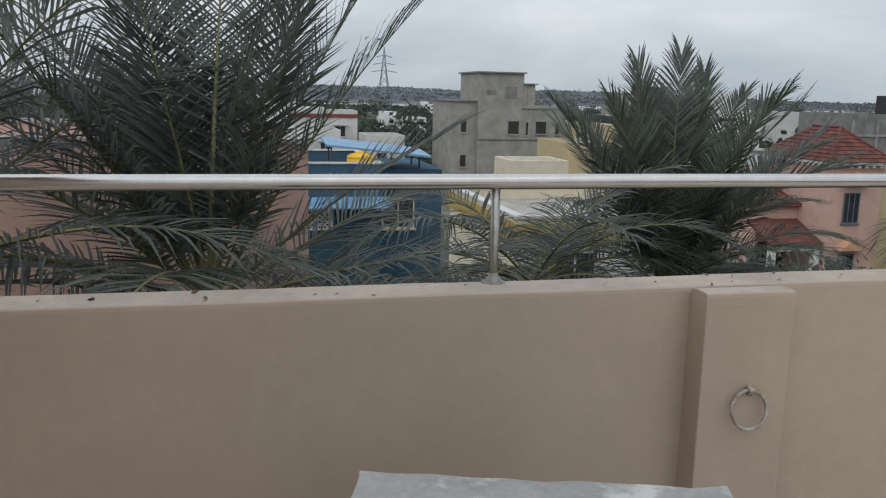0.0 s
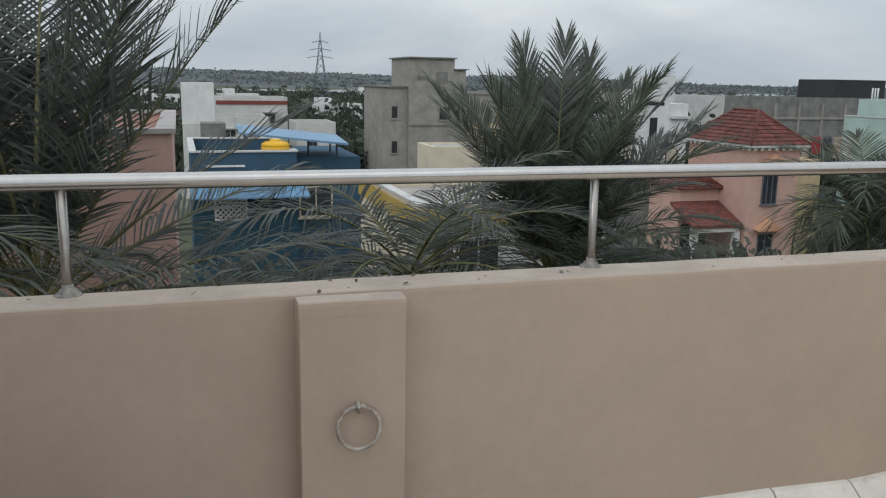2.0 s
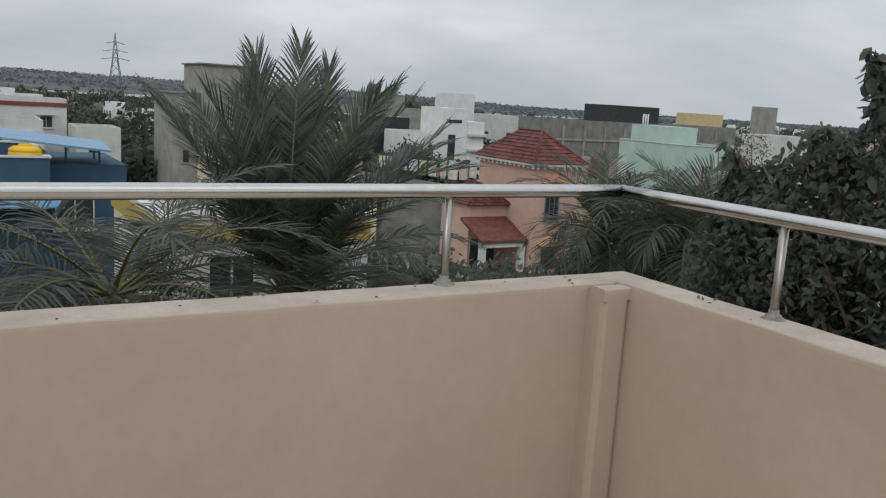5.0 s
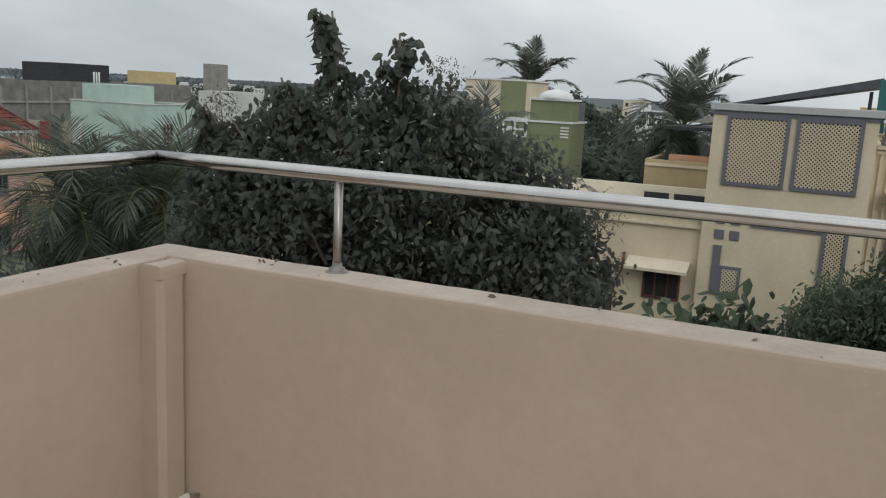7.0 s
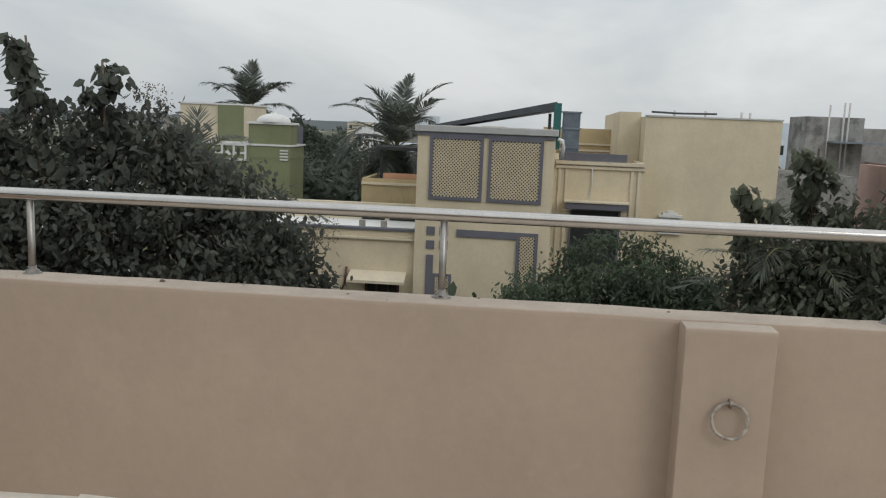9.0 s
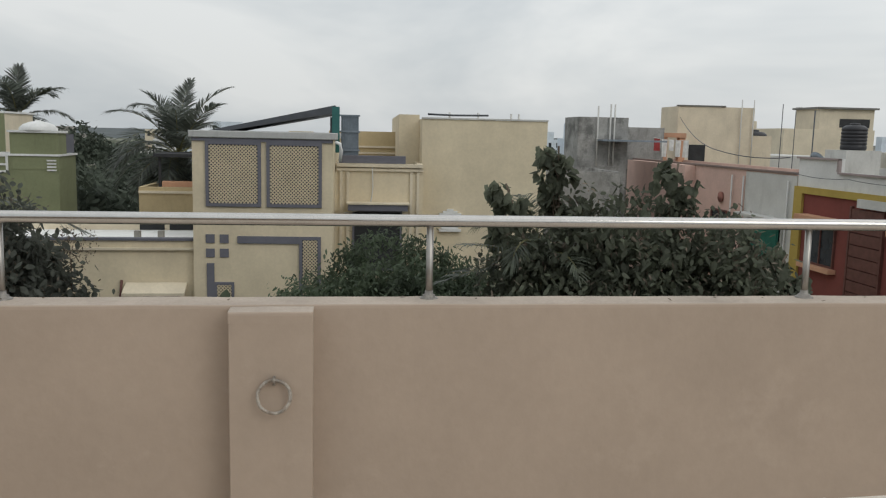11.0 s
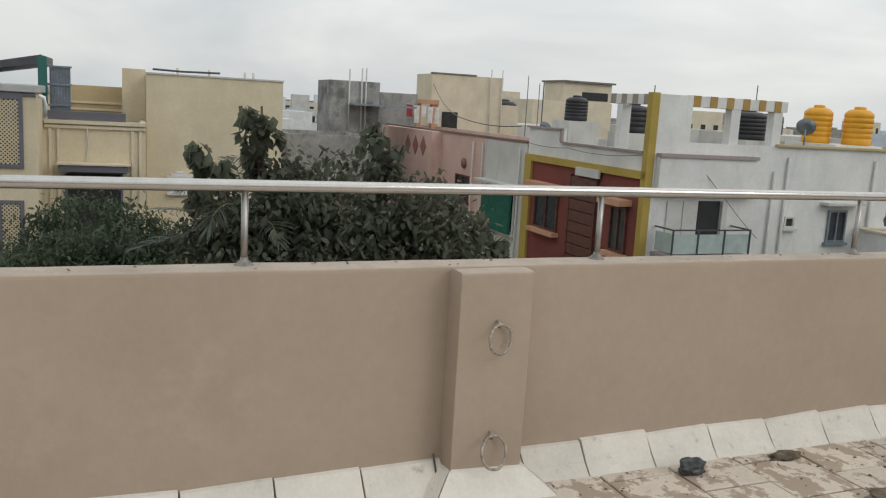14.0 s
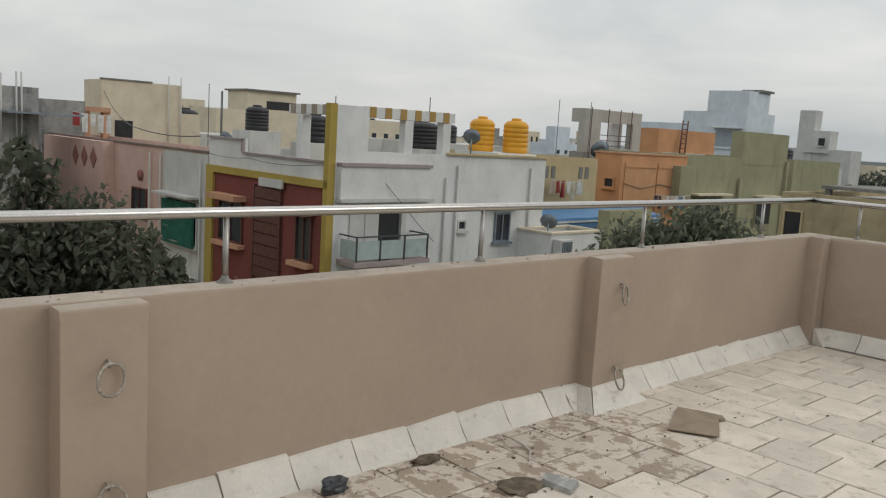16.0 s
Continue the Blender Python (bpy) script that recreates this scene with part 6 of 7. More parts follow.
broad_tree("tree", "bushy tree with large leaves and dry twigs", (16.2, -5.6, GROUND), ((16.6, -3.3), (15.5, -9.5)),
           ((0.05, -1.0), (0.08, -0.3), (0.12, 0.05), (0.2, 0.2), (0.3, 0.5), (0.42, 0.62), (0.48, 0.5), (0.55, 0.2), (0.63, 0.35), (0.71, 0.25), (0.8, 0.15), (0.86, -0.4), (0.95, -1.4)), -4.5, 1.5, 2000, 0.165, 11, 33, mat=LEAF_C,
           spires=((16.5, -3.85, -0.9, 0.75, 0.26), (16.3, -4.75, -0.2, 1.45, 0.34), (16.0, -6.9, -0.3, 1.2, 0.3), (15.6, -8.9, -1.6, -0.4, 0.3)), dry=600)
broad_tree("mango_tree", "dense rounded mango tree below the parapet", (19.8, -1.9, GROUND), ((20.2, 0.75), (19.3, -5.6)),
           ((0.02, -2.6), (0.07, -1.95), (0.12, -1.6), (0.2, -1.4), (0.27, -1.05), (0.33, -0.75), (0.44, -0.68), (0.56, -0.72), (0.62, -1.05), (0.73, -1.4), (0.82, -1.7), (0.9, -2.2)), -4.5, 1.7, 4200, 0.13, 11, 41, mat=LEAF_B, width=0.36)
broad_tree("tree", "dark leafy tree at the foot of the building", (17.8, 2.0, GROUND), ((18.7, 3.3), (19.6, 0.8)),
           ((0.0, -3.1), (0.3, -2.55), (0.6, -2.35), (1.0, -2.7)), -4.5, 0.9, 110, 0.3, 7, 47, mat=LEAF_B, width=0.6, r0=0.07)
broad_tree("tree", "dark spreading tree below the parapet", (12.5, 23.0, GROUND), ((8.2, 23.0), (17.0, 20.0)),
           ((0.0, -3.2), (0.15, -2.7), (0.3, -2.9), (0.45, -2.55), (0.6, -2.75), (0.75, -3.0), (0.9, -3.3), (1.0, -3.9)), -6.5, 3.0, 620, 0.26, 12, 52)
broad_tree("tree", "dark leafy tree by the street", (20.0, 22.0, GROUND), ((17.5, 25.0), (23.0, 17.5)),
           ((0.0, -4.2), (0.3, -3.6), (0.6, -3.8), (1.0, -4.6)), -7.5, 2.2, 380, 0.28, 11, 57)
broad_tree("tree", "dark leafy tree behind the palms", (4.5, 24.0, GROUND), ((1.0, 25.0), (6.2, 23.0)),
           ((0.0, -4.2), (0.4, -3.6), (0.7, -3.9), (1.0, -4.3)), -8.0, 2.0, 330, 0.28, 11, 59)
broad_tree("tree", "leafy tree with pale green leaves in a yard", (13.8, -23.2, GROUND), ((15.6, -22.0), (12.0, -24.5)),
           ((0.0, -1.4), (0.12, -0.75), (0.3, -0.35), (0.5, -0.15), (0.65, -0.05), (0.8, -0.15), (0.92, -0.6), (1.0, -1.3)), -4.0, 1.2, 800, 0.26, 9, 63, mat=material("grey_green_leaf", (0.17, 0.19, 0.13), thin=0.45, rough=0.6, vary=0.3, scale=1.2, island=0.35, spec=0.4), width=0.36)
broad_tree("tree", "dark tree by a mint house", (45.0, 41.0, GROUND), ((42.5, 43.5), (47.5, 38.5)),
           ((0.0, -4.5), (0.3, -3.4), (0.6, -3.0), (1.0, -4.4)), -8.0, 2.0, 260, 0.4, 9, 67)
broad_tree("tree", "small bushy tree before a white house", (47.0, 84.0, GROUND), ((44.5, 85.0), (50.0, 82.5)),
           ((0.0, -5.0), (0.4, -3.2), (0.7, -3.4), (1.0, -5.0)), -8.5, 2.0, 220, 0.5, 9, 71)
broad_tree("tree", "round tree on the far shore", (73.0, 133.0, GROUND), ((67.0, 136.0), (76.0, 131.0)),
           ((0.0, -1.0), (0.3, 1.6), (0.6, 1.8), (1.0, -0.5)), -6, 3.0, 240, 0.8, 9, 73)


def frond_mesh(name, L, el, sag, leaf, gap, rng, width=0.036, twist=0.0, wind=0.25):
    """One palm frond along +x, rising at el radians and sagging: a rib with two rows of long blades, gap metres apart."""
    verts, faces = [], []
    pts = []
    p, a = Vector((0, 0, 0)), el
    steps = 16
    for i in range(steps + 1):
        pts.append(p.copy())
        a -= sag / steps * (0.3 + 1.6 * i / steps)
        p = p + Vector((math.cos(a), twist * (i / steps) ** 2 * 0.4, math.sin(a))) * (L / steps)

    def at(t):
        f = t * steps
        i = min(steps - 1, int(f))
        return pts[i].lerp(pts[i + 1], f - i), (pts[i + 1] - pts[i]).normalized()

    for i, q in enumerate(pts):
        r = 0.034 * (1 - i / steps) ** 1.3 + 0.004
        verts += [q + Vector((0, r, 0)), q + Vector((0, 0, r)), q + Vector((0, -r, 0)), q + Vector((0, 0, -r))]
    for i in range(steps):
        for k in range(4):
            faces.append((i * 4 + k, i * 4 + (k + 1) % 4, i * 4 + 4 + (k + 1) % 4, i * 4 + 4 + k))
    rib_faces = len(faces)
    n = max(12, int(L * 0.84 / gap))
    limp = rng.uniform(0.15, 0.5)
    for s in (1, -1):
        bunch = 0.0
        for i in range(n):
            t = 0.15 + 0.85 * (i + rng.uniform(-0.25, 0.25)) / (n - 1)
            t = min(0.999, max(0.12, t))
            if rng.random() < 0.06:
                continue
            q, d = at(t)
            up = Vector((0, s, 0)).cross(d) * s
            up = up if up.z > 0 else -up
            prof = min(1, 0.45 + 2.6 * (t - 0.12)) * (1.0 - 0.5 * max(0, (t - 0.4) / 0.6) ** 1.6)
            ll = leaf * prof * rng.uniform(0.85, 1.12)
            bunch = 0.7 * bunch + rng.uniform(-0.05, 0.05)
            fan = 1.25 - 0.5 * t - 0.5 * t ** 4 + bunch
            out = (Vector((0, s, 0)) * math.sin(fan) + d * math.cos(fan) + up * (0.2 + bunch) + Vector((0, wind * 0.12, 0))).normalized()
            drop = limp * (0.5 + 1.1 * (1 - abs(d.z))) * rng.uniform(0.6, 1.4)
            m1 = q + out * ll * 0.34 + Vector((0, 0, -drop * ll * 0.05))
            m2 = q + out * ll * 0.70 + Vector((0, 0.04 * wind * ll, -drop * ll * 0.28))
            m3 = q + out * ll * 0.98 + Vector((0, 0.1 * wind * ll, -drop * ll * 0.68))
            w = width * rng.uniform(0.75, 1.15)
            wv = out.cross(up)
            wv = (wv.normalized() * 0.8 + up * rng.uniform(-0.35, 0.35)).normalized() * w
            k = len(verts)
            verts += [q - wv * 0.3, q + wv * 0.3, m1 + wv * 0.5, m1 - wv * 0.5, m2 + wv * 0.36, m2 - wv * 0.36, m3]
            faces += [(k, k + 1, k + 2, k + 3), (k + 3, k + 2, k + 4, k + 5), (k + 5, k + 4, k + 6)]
    me = mesh(name, verts, faces)
    me.materials.append(RACHIS)
    me.materials.append(PALM)
    me.polygons.foreach_set("material_index", [0] * rib_faces + [1] * (len(me.polygons) - rib_faces))
    return me


def palm(label, x, y, z, L, n, seed, leaf=0.85, gap=0.06, el=(1.35, -0.5), azimuths=None, trunk=0.16, width=0.032, young=False, sag=(0.7, 1.7), extra=(), clear=None, bare=None):
    rng = random.Random(seed)
    t = thing("coconut_palm", (x, y, GROUND), label, "palm tree")
    lean = rng.uniform(-0.3, 0.3)
    part("trunk", tube("trunk", [(x + lean, y, GROUND), (x + lean * 0.4, y + 0.1, (GROUND + z) / 2), (x, y, z + 0.05)], trunk * 1.25, 12, taper=trunk * 0.8), BARK, t)
    for k in range(n):
        f = k / (n - 1)
        a = azimuths[k] if azimuths and k < len(azimuths) else (k * 137.5 + rng.uniform(-14, 14))
        e = el[0] + (el[1] - el[0]) * f ** 0.9 + rng.uniform(-0.12, 0.12)
        if clear is not None and f < 0.4 and abs((a - clear + 180) % 360 - 180) < 42:
            a += 95 if k % 2 else -95
        if bare and e < bare[2] and abs((a - bare[0] + 180) % 360 - 180) < bare[1]:
            continue
        me = frond_mesh("frond", L * (0.75 + 0.3 * math.sin(math.pi * min(1, 0.25 + f))) * rng.uniform(0.92, 1.08), e, rng.uniform(*sag) * (0.7 + 0.5 * (1 - abs(e) / 1.4)), leaf * rng.uniform(0.9, 1.1), gap, rng, width, rng.uniform(-0.6, 0.6))
        if young:
            me.materials[1] = PALM_G
        me.transform(pose(x, y, z + 0.05 * rng.random(), 0, 0, a))
        part("frond", me, None, t)
    for a, e, ln in extra:
        me = frond_mesh("frond", ln, e, 0.25, leaf, gap, rng, width, rng.uniform(-0.3, 0.3))
        me.transform(pose(x, y, z, 0, 0, a))
        part("frond", me, None, t)
    return t


palm("tall coconut palm with hanging fronds close to the parapet", -0.25, 8.8, -0.75, 3.9, 34, 5, 1.25, 0.056, (1.45, -0.55), width=0.034, sag=(0.4, 1.2), clear=275, bare=(0, 45, 1.18),
     extra=((2, 1.19, 4.4), (35, 1.3, 4.7), (348, 1.3, 4.4), (160, 1.12, 4.6), (140, 1.36, 4.6), (176, 0.85, 4.4), (75, 1.42, 4.6), (200, 1.05, 4.4), (110, 1.2, 4.4), (330, 0.2, 2.4), (20, -0.2, 2.0), (352, 1.06, 4.1), (342, 0.35, 3.0), (6, 0.12, 2.6), (24, 0.5, 3.0), (0, 0.75, 2.9)))
palm("coconut palm leaning over the street", -3.0, 7.9, -0.4, 3.9, 28, 6, 1.2, 0.056, (1.45, -0.6), width=0.034, sag=(0.6, 1.5), clear=290)
palm("coconut palm with long arching green fronds", 7.1, 13.0, -1.85, 3.5, 44, 8, 1.15, 0.046, (1.55, 0.1), young=True, width=0.034, sag=(0.35, 1.1), clear=245, bare=(185, 50, 0.95),
     extra=((10, 1.15, 3.8), (40, 1.3, 4.0), (345, 0.95, 3.7), (100, 1.4, 4.0), (172, 1.1, 3.7), (20, 0.8, 3.6), (60, 1.45, 4.1)))
palm("low coconut palm with drooping frond tips", 4.3, 11.9, -1.4, 3.2, 30, 12, 1.05, 0.06, (1.0, -0.2), width=0.036, sag=(1.0, 2.0))
palm("low palm behind the corner of the parapet", 16.0, 15.5, -1.5, 2.4, 34, 15, 1.05, 0.055, (1.5, -0.5), width=0.036, young=True, sag=(1.3, 2.6))
palm("low palm with stiff fronds", 17.3, 14.2, -1.5, 2.4, 32, 19, 1.05, 0.055, (1.5, -0.5), width=0.036, young=True, sag=(1.1, 2.5))
palm("coconut palm behind a dark tree", 18.5, 6.9, 0.45, 1.25, 11, 23, 0.6, 0.05, (1.5, 0.1), width=0.032, sag=(0.6, 1.6),
     extra=((275, -0.25, 2.9), (290, -0.5, 2.9)))
palm("distant coconut palm over green roofs", 44.6, 14.5, 1.8, 2.7, 24, 27, 0.9, 0.055, (1.5, -0.5), width=0.065, sag=(0.9, 2.0))
palm("coconut palm beside a tan roof room", 34.6, 5.2, 0.45, 3.1, 36, 31, 0.95, 0.05, (1.5, -0.9), width=0.055, sag=(0.8, 2.0))
palm("small palm inside a bushy tree", 16.6, -4.6, -0.75, 1.7, 12, 35, 0.6, 0.045, (1.0, -0.3), width=0.026, young=True, sag=(0.8, 1.8),
     extra=((95, -0.1, 1.9), (110, 0.3, 1.7)))

# far woods: uneven clumps of leaves
rng = np.random.default_rng(77)
cl = []
for k in range(2600):
    az = rng.uniform(-40, 175) if k < 1500 else rng.uniform(-18, 55)
    r = 95 * (rng.random() * 0.97 + 0.03) ** -0.62 if k < 1500 else rng.uniform(150, 880)
    if r > 900:
        continue
    x, y = r * math.sin(math.radians(az)), r * math.cos(math.radians(az))
    if 330 - 430 < x < 330 + 430 and 540 < y < 860 and r < 900:
        continue
    hgt = rng.uniform(3.5, 7.5) * (1.15 if az > 60 else 0.9)
    if az > 60 and r < 130:
        hgt = min(hgt, 5)
    if az <= 60 and r < 130:
        hgt = min(hgt, 4.0)
    for j in range(9):
        cl.append((x + rng.normal(0, 1.5), y + rng.normal(0, 1.5), GROUND + hgt * rng.uniform(0.25, 1.0)))
woods = new("far_trees", leaf_cloud("far_trees", cl, 1.1, 12, (0.9, 0.9, 0.7), seed=3, width=0.7))
woods.data.materials.append(FAR_LEAF)
tagged(woods, "dark scattered trees between the distant houses", "trees", kind="stuff")
cl = []
for k in range(1800):
    az = rng.uniform(-45, 62)
    r = rng.uniform(1000, 2300)
    x, y = r * math.sin(math.radians(az)), r * math.cos(math.radians(az))
    cl.append((x, y, ground_height(x, y) + rng.uniform(0, 3)))
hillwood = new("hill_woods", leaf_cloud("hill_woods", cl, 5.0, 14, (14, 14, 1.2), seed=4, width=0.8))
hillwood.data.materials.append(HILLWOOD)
tagged(hillwood, "woods on the low hills at the horizon", "trees", kind="stuff")
for lx, ly, n, hh, ww in ((66.0, 22.0, 230, 7.5, 9.0), (88.0, 25.0, 230, 8.5, 9.0), (39.7, -105.6, 260, 7.0, 12.0), (47.0, -112.0, 260, 7.5, 13.0), (24.0, -64.0, 200, 6.5, 9.0), (8.0, -62.0, 200, 7.0, 9.0)):
    e = thing("tree", (lx, ly, GROUND), "dark round headed tree among distant roofs", "tree")
    rr_ = random.Random(int(lx))
    cs = []
    for k in range(n):
        a, q = rr_.uniform(0, 6.28), math.sqrt(rr_.random())
        cs.append((lx + math.cos(a) * q * ww * 0.5, ly + math.sin(a) * q * ww * 0.5, GROUND + hh + (4.2 * (1 - q * q)) * rr_.uniform(0.2, 1.0) * (0.8 + 0.4 * noise.noise(Vector((a, q * 3, lx))))))
    part("crown", leaf_cloud("crown", cs, 0.6, 9, (0.5, 0.5, 0.3), seed=int(lx)), FAR_LEAF, e)
    part("trunk", tube("trunk", [(lx, ly, GROUND), (lx, ly, GROUND + hh + 1)], 0.3, 8, taper=0.15), BARK, e)


# ---- distant houses ----
def far_house(mat, w, d, h, room, label):
    e = house(label, -w / 2, w / 2, -d / 2, d / 2, h, mat, 0.6, low=0.0, group="distant houses")
    if room:
        part("roof_room", boxes("roof_room", [(-w / 2 + 0.4, -w / 2 + 3.4, -1.5, d / 2 - 0.4, h - 0.55, h + 2.0)]), mat, e)
    storeys = max(1, int(h / 3.1))
    for s_ in range(storeys):
        for k in range(3):
            a = -w / 2 + w * (k + 0.5) / 3
            fpart(e, "window", "S", -d / 2, [(a - 0.55, a + 0.55, 1.1 + 3.1 * s_, 2.3 + 3.1 * s_, 0.003, 0.04)], GLASS)
            b = -d / 2 + d * (k + 0.5) / 3
            fpart(e, "window", "W", -w / 2, [(b - 0.55, b + 0.55, 1.1 + 3.1 * s_, 2.3 + 3.1 * s_, 0.003, 0.04)], GLASS)
    return e


FAR = [far_house(OFFWHITE, 9, 8, 6.4, True, "distant off-white flat roofed house"), far_house(CREAM2, 8, 9, 9.4, False, "distant cream flat roofed house"),
       far_house(WHITE, 10, 8, 9.6, True, "distant white house with a roof room"), far_house(CONCRETE, 9, 9, 9.2, True, "distant grey unfinished house"),
       far_house(PINK, 8, 8, 6.3, False, "distant pink flat roofed house"), far_house(LBLUE, 8, 9, 9.3, True, "distant pale blue house")]
placed = []
rnd = random.Random(909)
spots = 0
while spots < 150:
    az = rnd.uniform(-14, 160)
    r = 75 + 420 * rnd.random() ** 1.5
    if az < 62:
        r = 190 + 700 * rnd.random()
    elif az < 118:
        r = 62 + 300 * rnd.random() ** 1.4
    else:
        r = 92 + 300 * rnd.random() ** 1.3
    x, y = 2 + r * math.sin(math.radians(az)), r * math.cos(math.radians(az))
    if any((x - a) ** 2 + (y - b) ** 2 < 14 ** 2 for a, b in placed):
        continue
    if abs(x - 330) < 440 and 520 < y < 880:
        continue
    if 36 < x < 62 and -95 < y < -50 or 36 < x < 68 and -38 < y < -6 or 30 < x < 100 and 40 < y < 135:
        continue
    placed.append((x, y))
    k = rnd.randrange(6)
    if az < 62 and k in (1, 3, 5):
        k = rnd.choice((0, 2, 4))
    tall = rnd.uniform(0.68, 0.86) if az < 62 or r < 120 else rnd.uniform(0.92, 1.12)
    m4 = pose(x, y, ground_height(x, y) - 0.01, 0, 0, rnd.choice((0, 0, 4, -5))) @ Matrix.Diagonal((1, 1, tall, 1))
    if spots < 6:
        FAR[spots].matrix_basis = m4
    else:
        copy_thing(FAR[k], m4)
    spots += 1
while spots < 235:
    az = rnd.uniform(96, 158)
    r = 95 + 210 * rnd.random() ** 1.2
    x, y = 2 + r * math.sin(math.radians(az)), r * math.cos(math.radians(az))
    if any((x - a) ** 2 + (y - b) ** 2 < 9.5 ** 2 for a, b in placed) or 30 < x < 60 and -100 < y < -70:
        continue
    placed.append((x, y))
    k = rnd.choice((0, 0, 2, 2, 1, 3, 5))
    rise = (10.5 + 0.02 * r * rnd.random() + rnd.uniform(0, 1.2)) / (8.4, 9.4, 11.6, 11.2, 6.3, 11.3)[k]
    m4 = pose(x, y, GROUND - 0.01, 0, 0, rnd.choice((0, 3, -4))) @ Matrix.Diagonal((rnd.uniform(0.55, 0.9), rnd.uniform(0.55, 0.9), rise, 1))
    copy_thing(FAR[k], m4)
    spots += 1
for k in range(30):
    az = 117 + 0.72 * k + rnd.uniform(-0.3, 0.3)
    r = rnd.uniform(82, 150)
    x, y = 2 + r * math.sin(math.radians(az)), r * math.cos(math.radians(az))
    if any((x - a) ** 2 + (y - b) ** 2 < 8 ** 2 for a, b in placed) or 30 < x < 60 and -100 < y < -70:
        continue
    placed.append((x, y))
    j = rnd.choice((0, 2, 2, 3, 5, 1))
    rise = (10.8 + 0.022 * r * rnd.random() + rnd.uniform(0, 0.8)) / (8.4, 9.4, 11.6, 11.2, 6.3, 11.3)[j]
    copy_thing(FAR[j], pose(x, y, GROUND - 0.01, 0, 0, rnd.choice((0, 3, -4))) @ Matrix.Diagonal((rnd.uniform(0.35, 0.6), rnd.uniform(0.35, 0.6), rise, 1)))
    if k % 3 == 0:
        water_tank(x + 0.8, y, GROUND - 0.01 + rise * (5.8, 8.8, 9.0, 8.6, 5.7, 8.7)[j], 0.65, 1.9, TANK_K, "black plastic water tank on a distant roof", 3)
for x, y, z in ((52.0, -27.0, 0.0), (60.0, -45.0, 0.2), (49.0, -47.0, 0.2), (54.0, -51.0, 0.2), (33.0, -70.0, 0.0)):
    st = thing("tank_stand", (x, y, GROUND), "grey concrete house block below a tank", "house")
    part("block", boxes("block", [(x - 3.5, x + 3.5, y - 3.5, y + 3.5, GROUND, z + 0.7)]), OFFWHITE, st)
    water_tank(x, y, z + 0.704, 0.8, 1.5, TANK_K, "black plastic water tank on a distant roof", 3)

# masts and poles
def mast(x, y, z0, z1, w, label):
    e = thing("pylon", (x, y, z0), label, "pylon")
    lv = 9
    for sx, sy in ((-1, -1), (1, -1), (1, 1), (-1, 1)):
        part("leg", tube("leg", [(x + sx * w, y + sy * w, z0), (x + sx * w * 0.3, y + sy * w * 0.3, z0 + (z1 - z0) * 0.62), (x, y, z1)], 0.16, 5), SHEET_GREY, e)
    br = []
    for k in range(lv):
        f0, f1 = k / lv * 0.9, (k + 1) / lv * 0.9
        g = lambda f: w * (1 - 0.7 * f / 0.62) if f < 0.62 else w * 0.3 * (1 - f) / 0.38
        for s in (-1, 1):
            br.append(((x + s * g(f0), y - g(f0), z0 + (z1 - z0) * f0), (x - s * g(f1), y - g(f1), z0 + (z1 - z0) * f1)))
    for a, b in br:
        part("brace", tube("brace", [a, b], 0.10, 4), SHEET_GREY, e)
    for f, l in ((0.66, 5.0), (0.76, 4.2), (0.86, 3.2)):
        part("cross_arm", tube("cross_arm", [(x - l, y, z0 + (z1 - z0) * f), (x, y, z0 + (z1 - z0) * (f + 0.03)), (x + l, y, z0 + (z1 - z0) * f)], 0.13, 5), SHEET_GREY, e)


mast(54.5, 330.0, GROUND, 18.5, 3.4, "grey lattice power pylon in the distance")
for az, r, top in ((120, 210, 9.5), (151, 150, 10.0)):
    x, y = r * math.sin(math.radians(az)), r * math.cos(math.radians(az))
    e = thing("cell_mast", (x, y, GROUND), "thin grey lattice phone mast in the distance", "mast", "phone masts")
    for k in range(3):
        a = 2.1 * k
        part("leg", tube("leg", [(x + 0.6 * math.cos(a), y + 0.6 * math.sin(a), GROUND), (x + 0.3 * math.cos(a), y + 0.3 * math.sin(a), top)], 0.07, 5), SHEET_GREY, e)
    for k in range(14):
        z = GROUND + (top - GROUND) * (k + 1) / 15
        part("brace", tube("brace", [(x + 0.5, y, z), (x - 0.3, y + 0.4, z + 0.7), (x - 0.3, y - 0.4, z)], 0.05, 4), SHEET_GREY, e)
    for k in range(3):
        a = 2.1 * k + 0.5
        part("antenna", boxes("antenna", [(x + 0.6 * math.cos(a) - 0.14, x + 0.6 * math.cos(a) + 0.14, y + 0.6 * math.sin(a) - 0.14, y + 0.6 * math.sin(a) + 0.14, top - 1.9, top - 0.1)]), OFFWHITE, e)
for x, y, z0, z1 in ((46.0, -25.5, 0.5, 3.6), (45.5, -26.0, 0.5, 3.2), (30.5, -28.5, 0.3, 3.2), (33.0, -25.0, 0.2, 3.0), (36.0, -44.5, 0.2, 4.2), (35.0, -46.5, 0.2, 4.2), (28.6, -17.0, 1.0, 2.6)):
    e = thing("roof_pole", (x, y, z0), "thin steel reinforcing pole on a roof", "pole", "roof poles")
    part("shaft", tube("shaft", [(x, y, min(z0, 0.0) - 2), (x, y, z1)], 0.022, 6), SHEET_DARK, e)

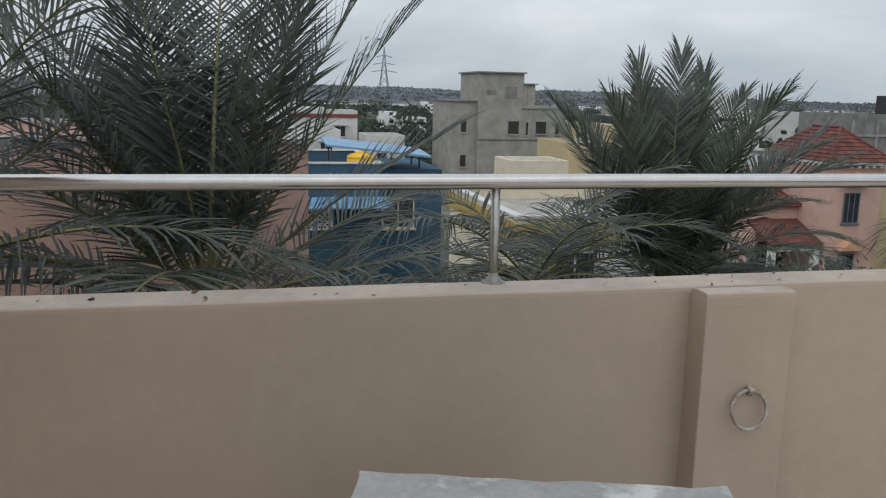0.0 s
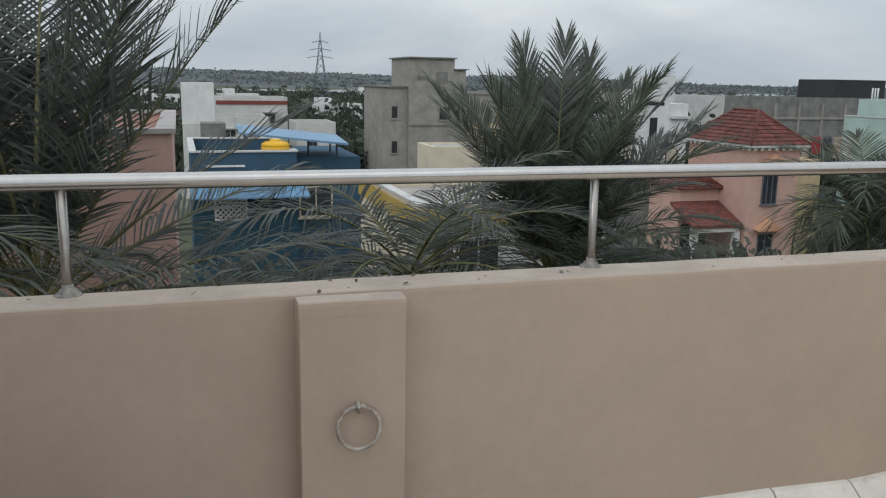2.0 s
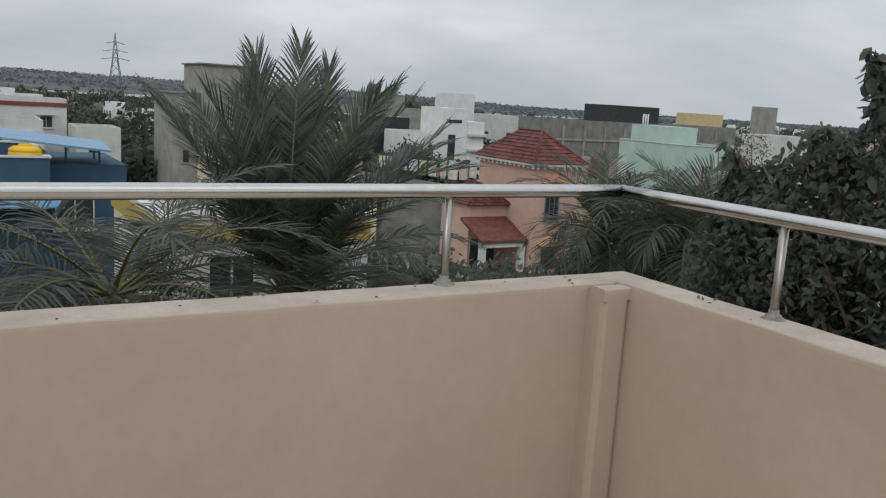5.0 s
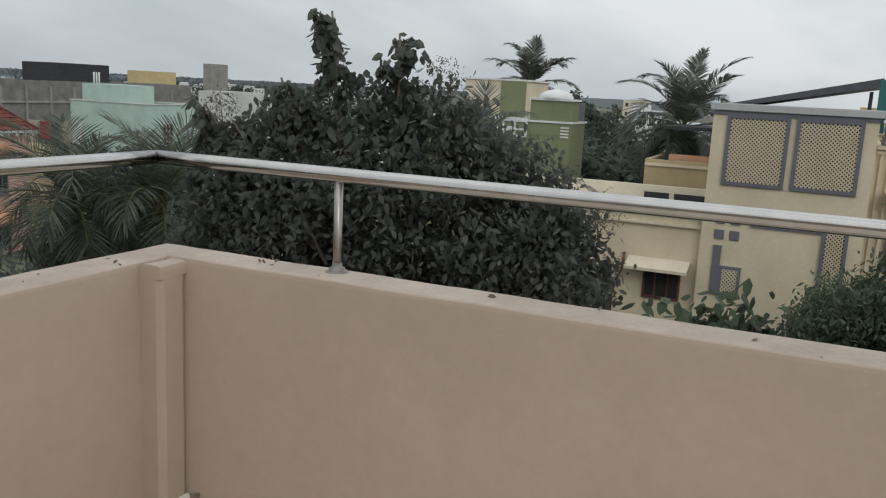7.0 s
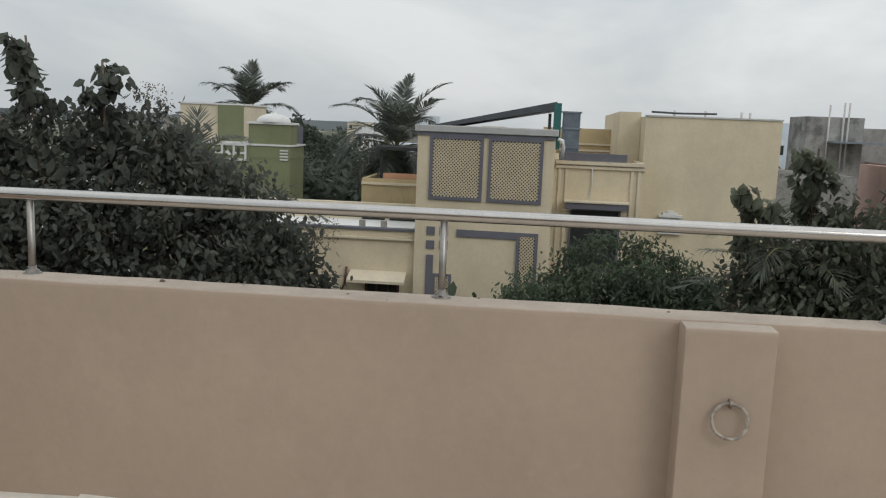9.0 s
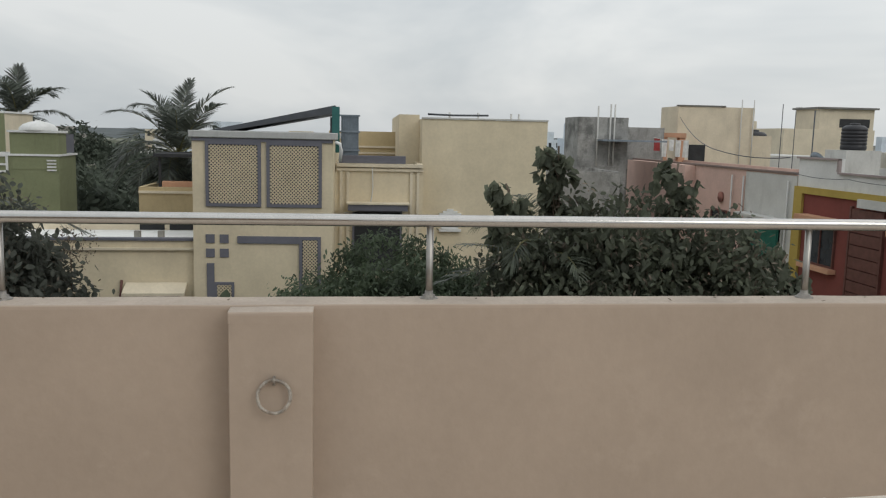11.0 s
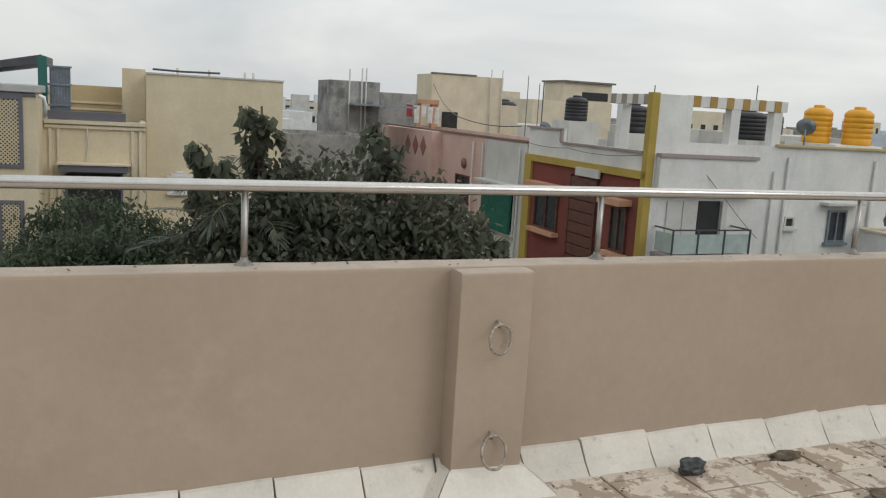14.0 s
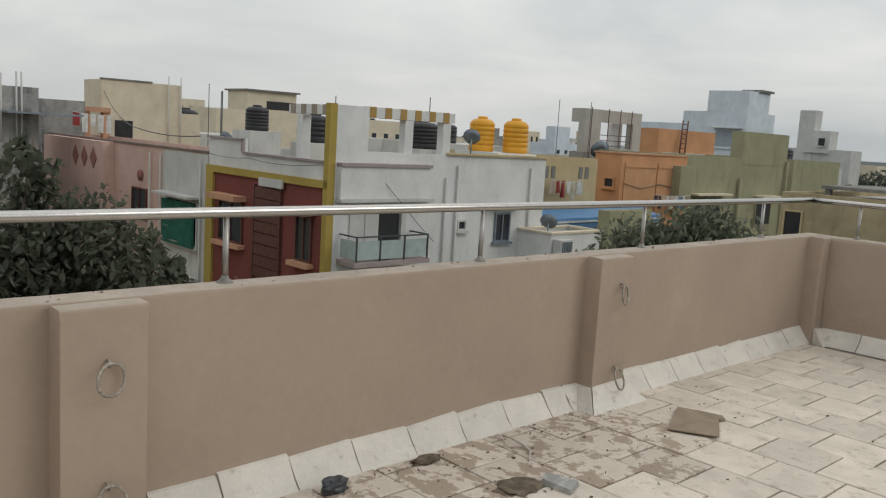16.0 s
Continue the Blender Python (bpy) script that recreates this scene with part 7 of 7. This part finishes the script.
# dry leaf bits and grit on the parapet tops and the floor
lr = random.Random(404)
spots = [(lr.uniform(-1.0, 4.4), lr.uniform(2.48, 2.62), 0.899) for k in range(46)] + [(lr.uniform(4.5, 4.64), lr.uniform(-9.0, 2.4), 0.906) for k in range(60)]
spots += [(4.35 - abs(lr.gauss(0, 0.5)), lr.uniform(-7.6, -3.2), 0.006) for k in range(240)]
bits = new("leaf_litter", leaf_cloud("leaf_litter", spots, 0.022, 1, (0.004, 0.004, 0.0), droop=0.0, width=0.5, fold=0.1, seed=11))
bits.data.materials.append(MUD)
tagged(bits, "dry leaf bits and grit on the parapets and tiles", "litter", kind="stuff")

# ---- floor tiles, the last ----
PX, PY = 0.344, 0.357
count, rest = 0, []
tile_meshes = []
for k in range(8):
    w, d, z = PX - 0.009, PY - 0.009, random.uniform(-0.001, 0.002)
    j = [random.uniform(-0.004, 0.004) for _ in range(8)]
    c = 0.006
    base = [(0 + j[0], 0 + j[1]), (w + j[2], 0 + j[3]), (w + j[4], d + j[5]), (0 + j[6], d + j[7])]
    inn = [(base[0][0] + c, base[0][1] + c), (base[1][0] - c, base[1][1] + c), (base[2][0] - c, base[2][1] - c), (base[3][0] + c, base[3][1] - c)]
    me = mesh("tile", [(x, y, -0.02) for x, y in base] + [(x, y, z - 0.003) for x, y in base] + [(x, y, z) for x, y in inn],
              [(8, 9, 10, 11)] + [(i, (i + 1) % 4, 4 + (i + 1) % 4, 4 + i) for i in range(4)] + [(4 + i, 4 + (i + 1) % 4, 8 + (i + 1) % 4, 8 + i) for i in range(4)])
    tile_meshes.append(me)
dirty_meshes = [m.copy() for m in tile_meshes]
for m in tile_meshes:
    m.materials.append(TILE)
for m in dirty_meshes:
    m.materials.append(DIRTY_TILE)
verts, faces = [], []
for r in range(-9, 36):
    y = -6.602 + PY * (r - 9)
    if y < YS - 0.1 or y > YN - 0.05:
        continue
    off = 3.28 if r % 2 else 3.44
    for c in range(-30, 5):
        x = off + PX * c
        if x + PX > XW - 0.02 or x < -6.0 or y + PY > YN - 0.0:
            if x > XW - 0.1 or x < -6 or y > YN - 0.1:
                continue
        near = x > 1.9 and y < -3.3
        dirty = x > 3.5 + 0.35 * noise.noise(Vector((y * 2, 0, 0))) and -6.95 < y < -3.2
        if near and count < 290:
            ob = new("tile", (dirty_meshes if dirty else tile_meshes)[(r * 7 + c * 3) % 8])
            ob.parent = floor_ob
            ob.matrix_parent_inverse = Matrix.Translation(-Vector(floor_ob.location))
            ob.location = (x, y, 0)
            count += 1
        else:
            me = tile_meshes[(r * 7 + c * 3) % 8]
            n = len(verts)
            verts += [(v.co.x + x, v.co.y + y, v.co.z) for v in me.vertices]
            faces += [tuple(n + i for i in p.vertices) for p in me.polygons]
tagged(part("tiles", mesh("tiles", verts, faces), TILE, floor_ob), kind="stuff")
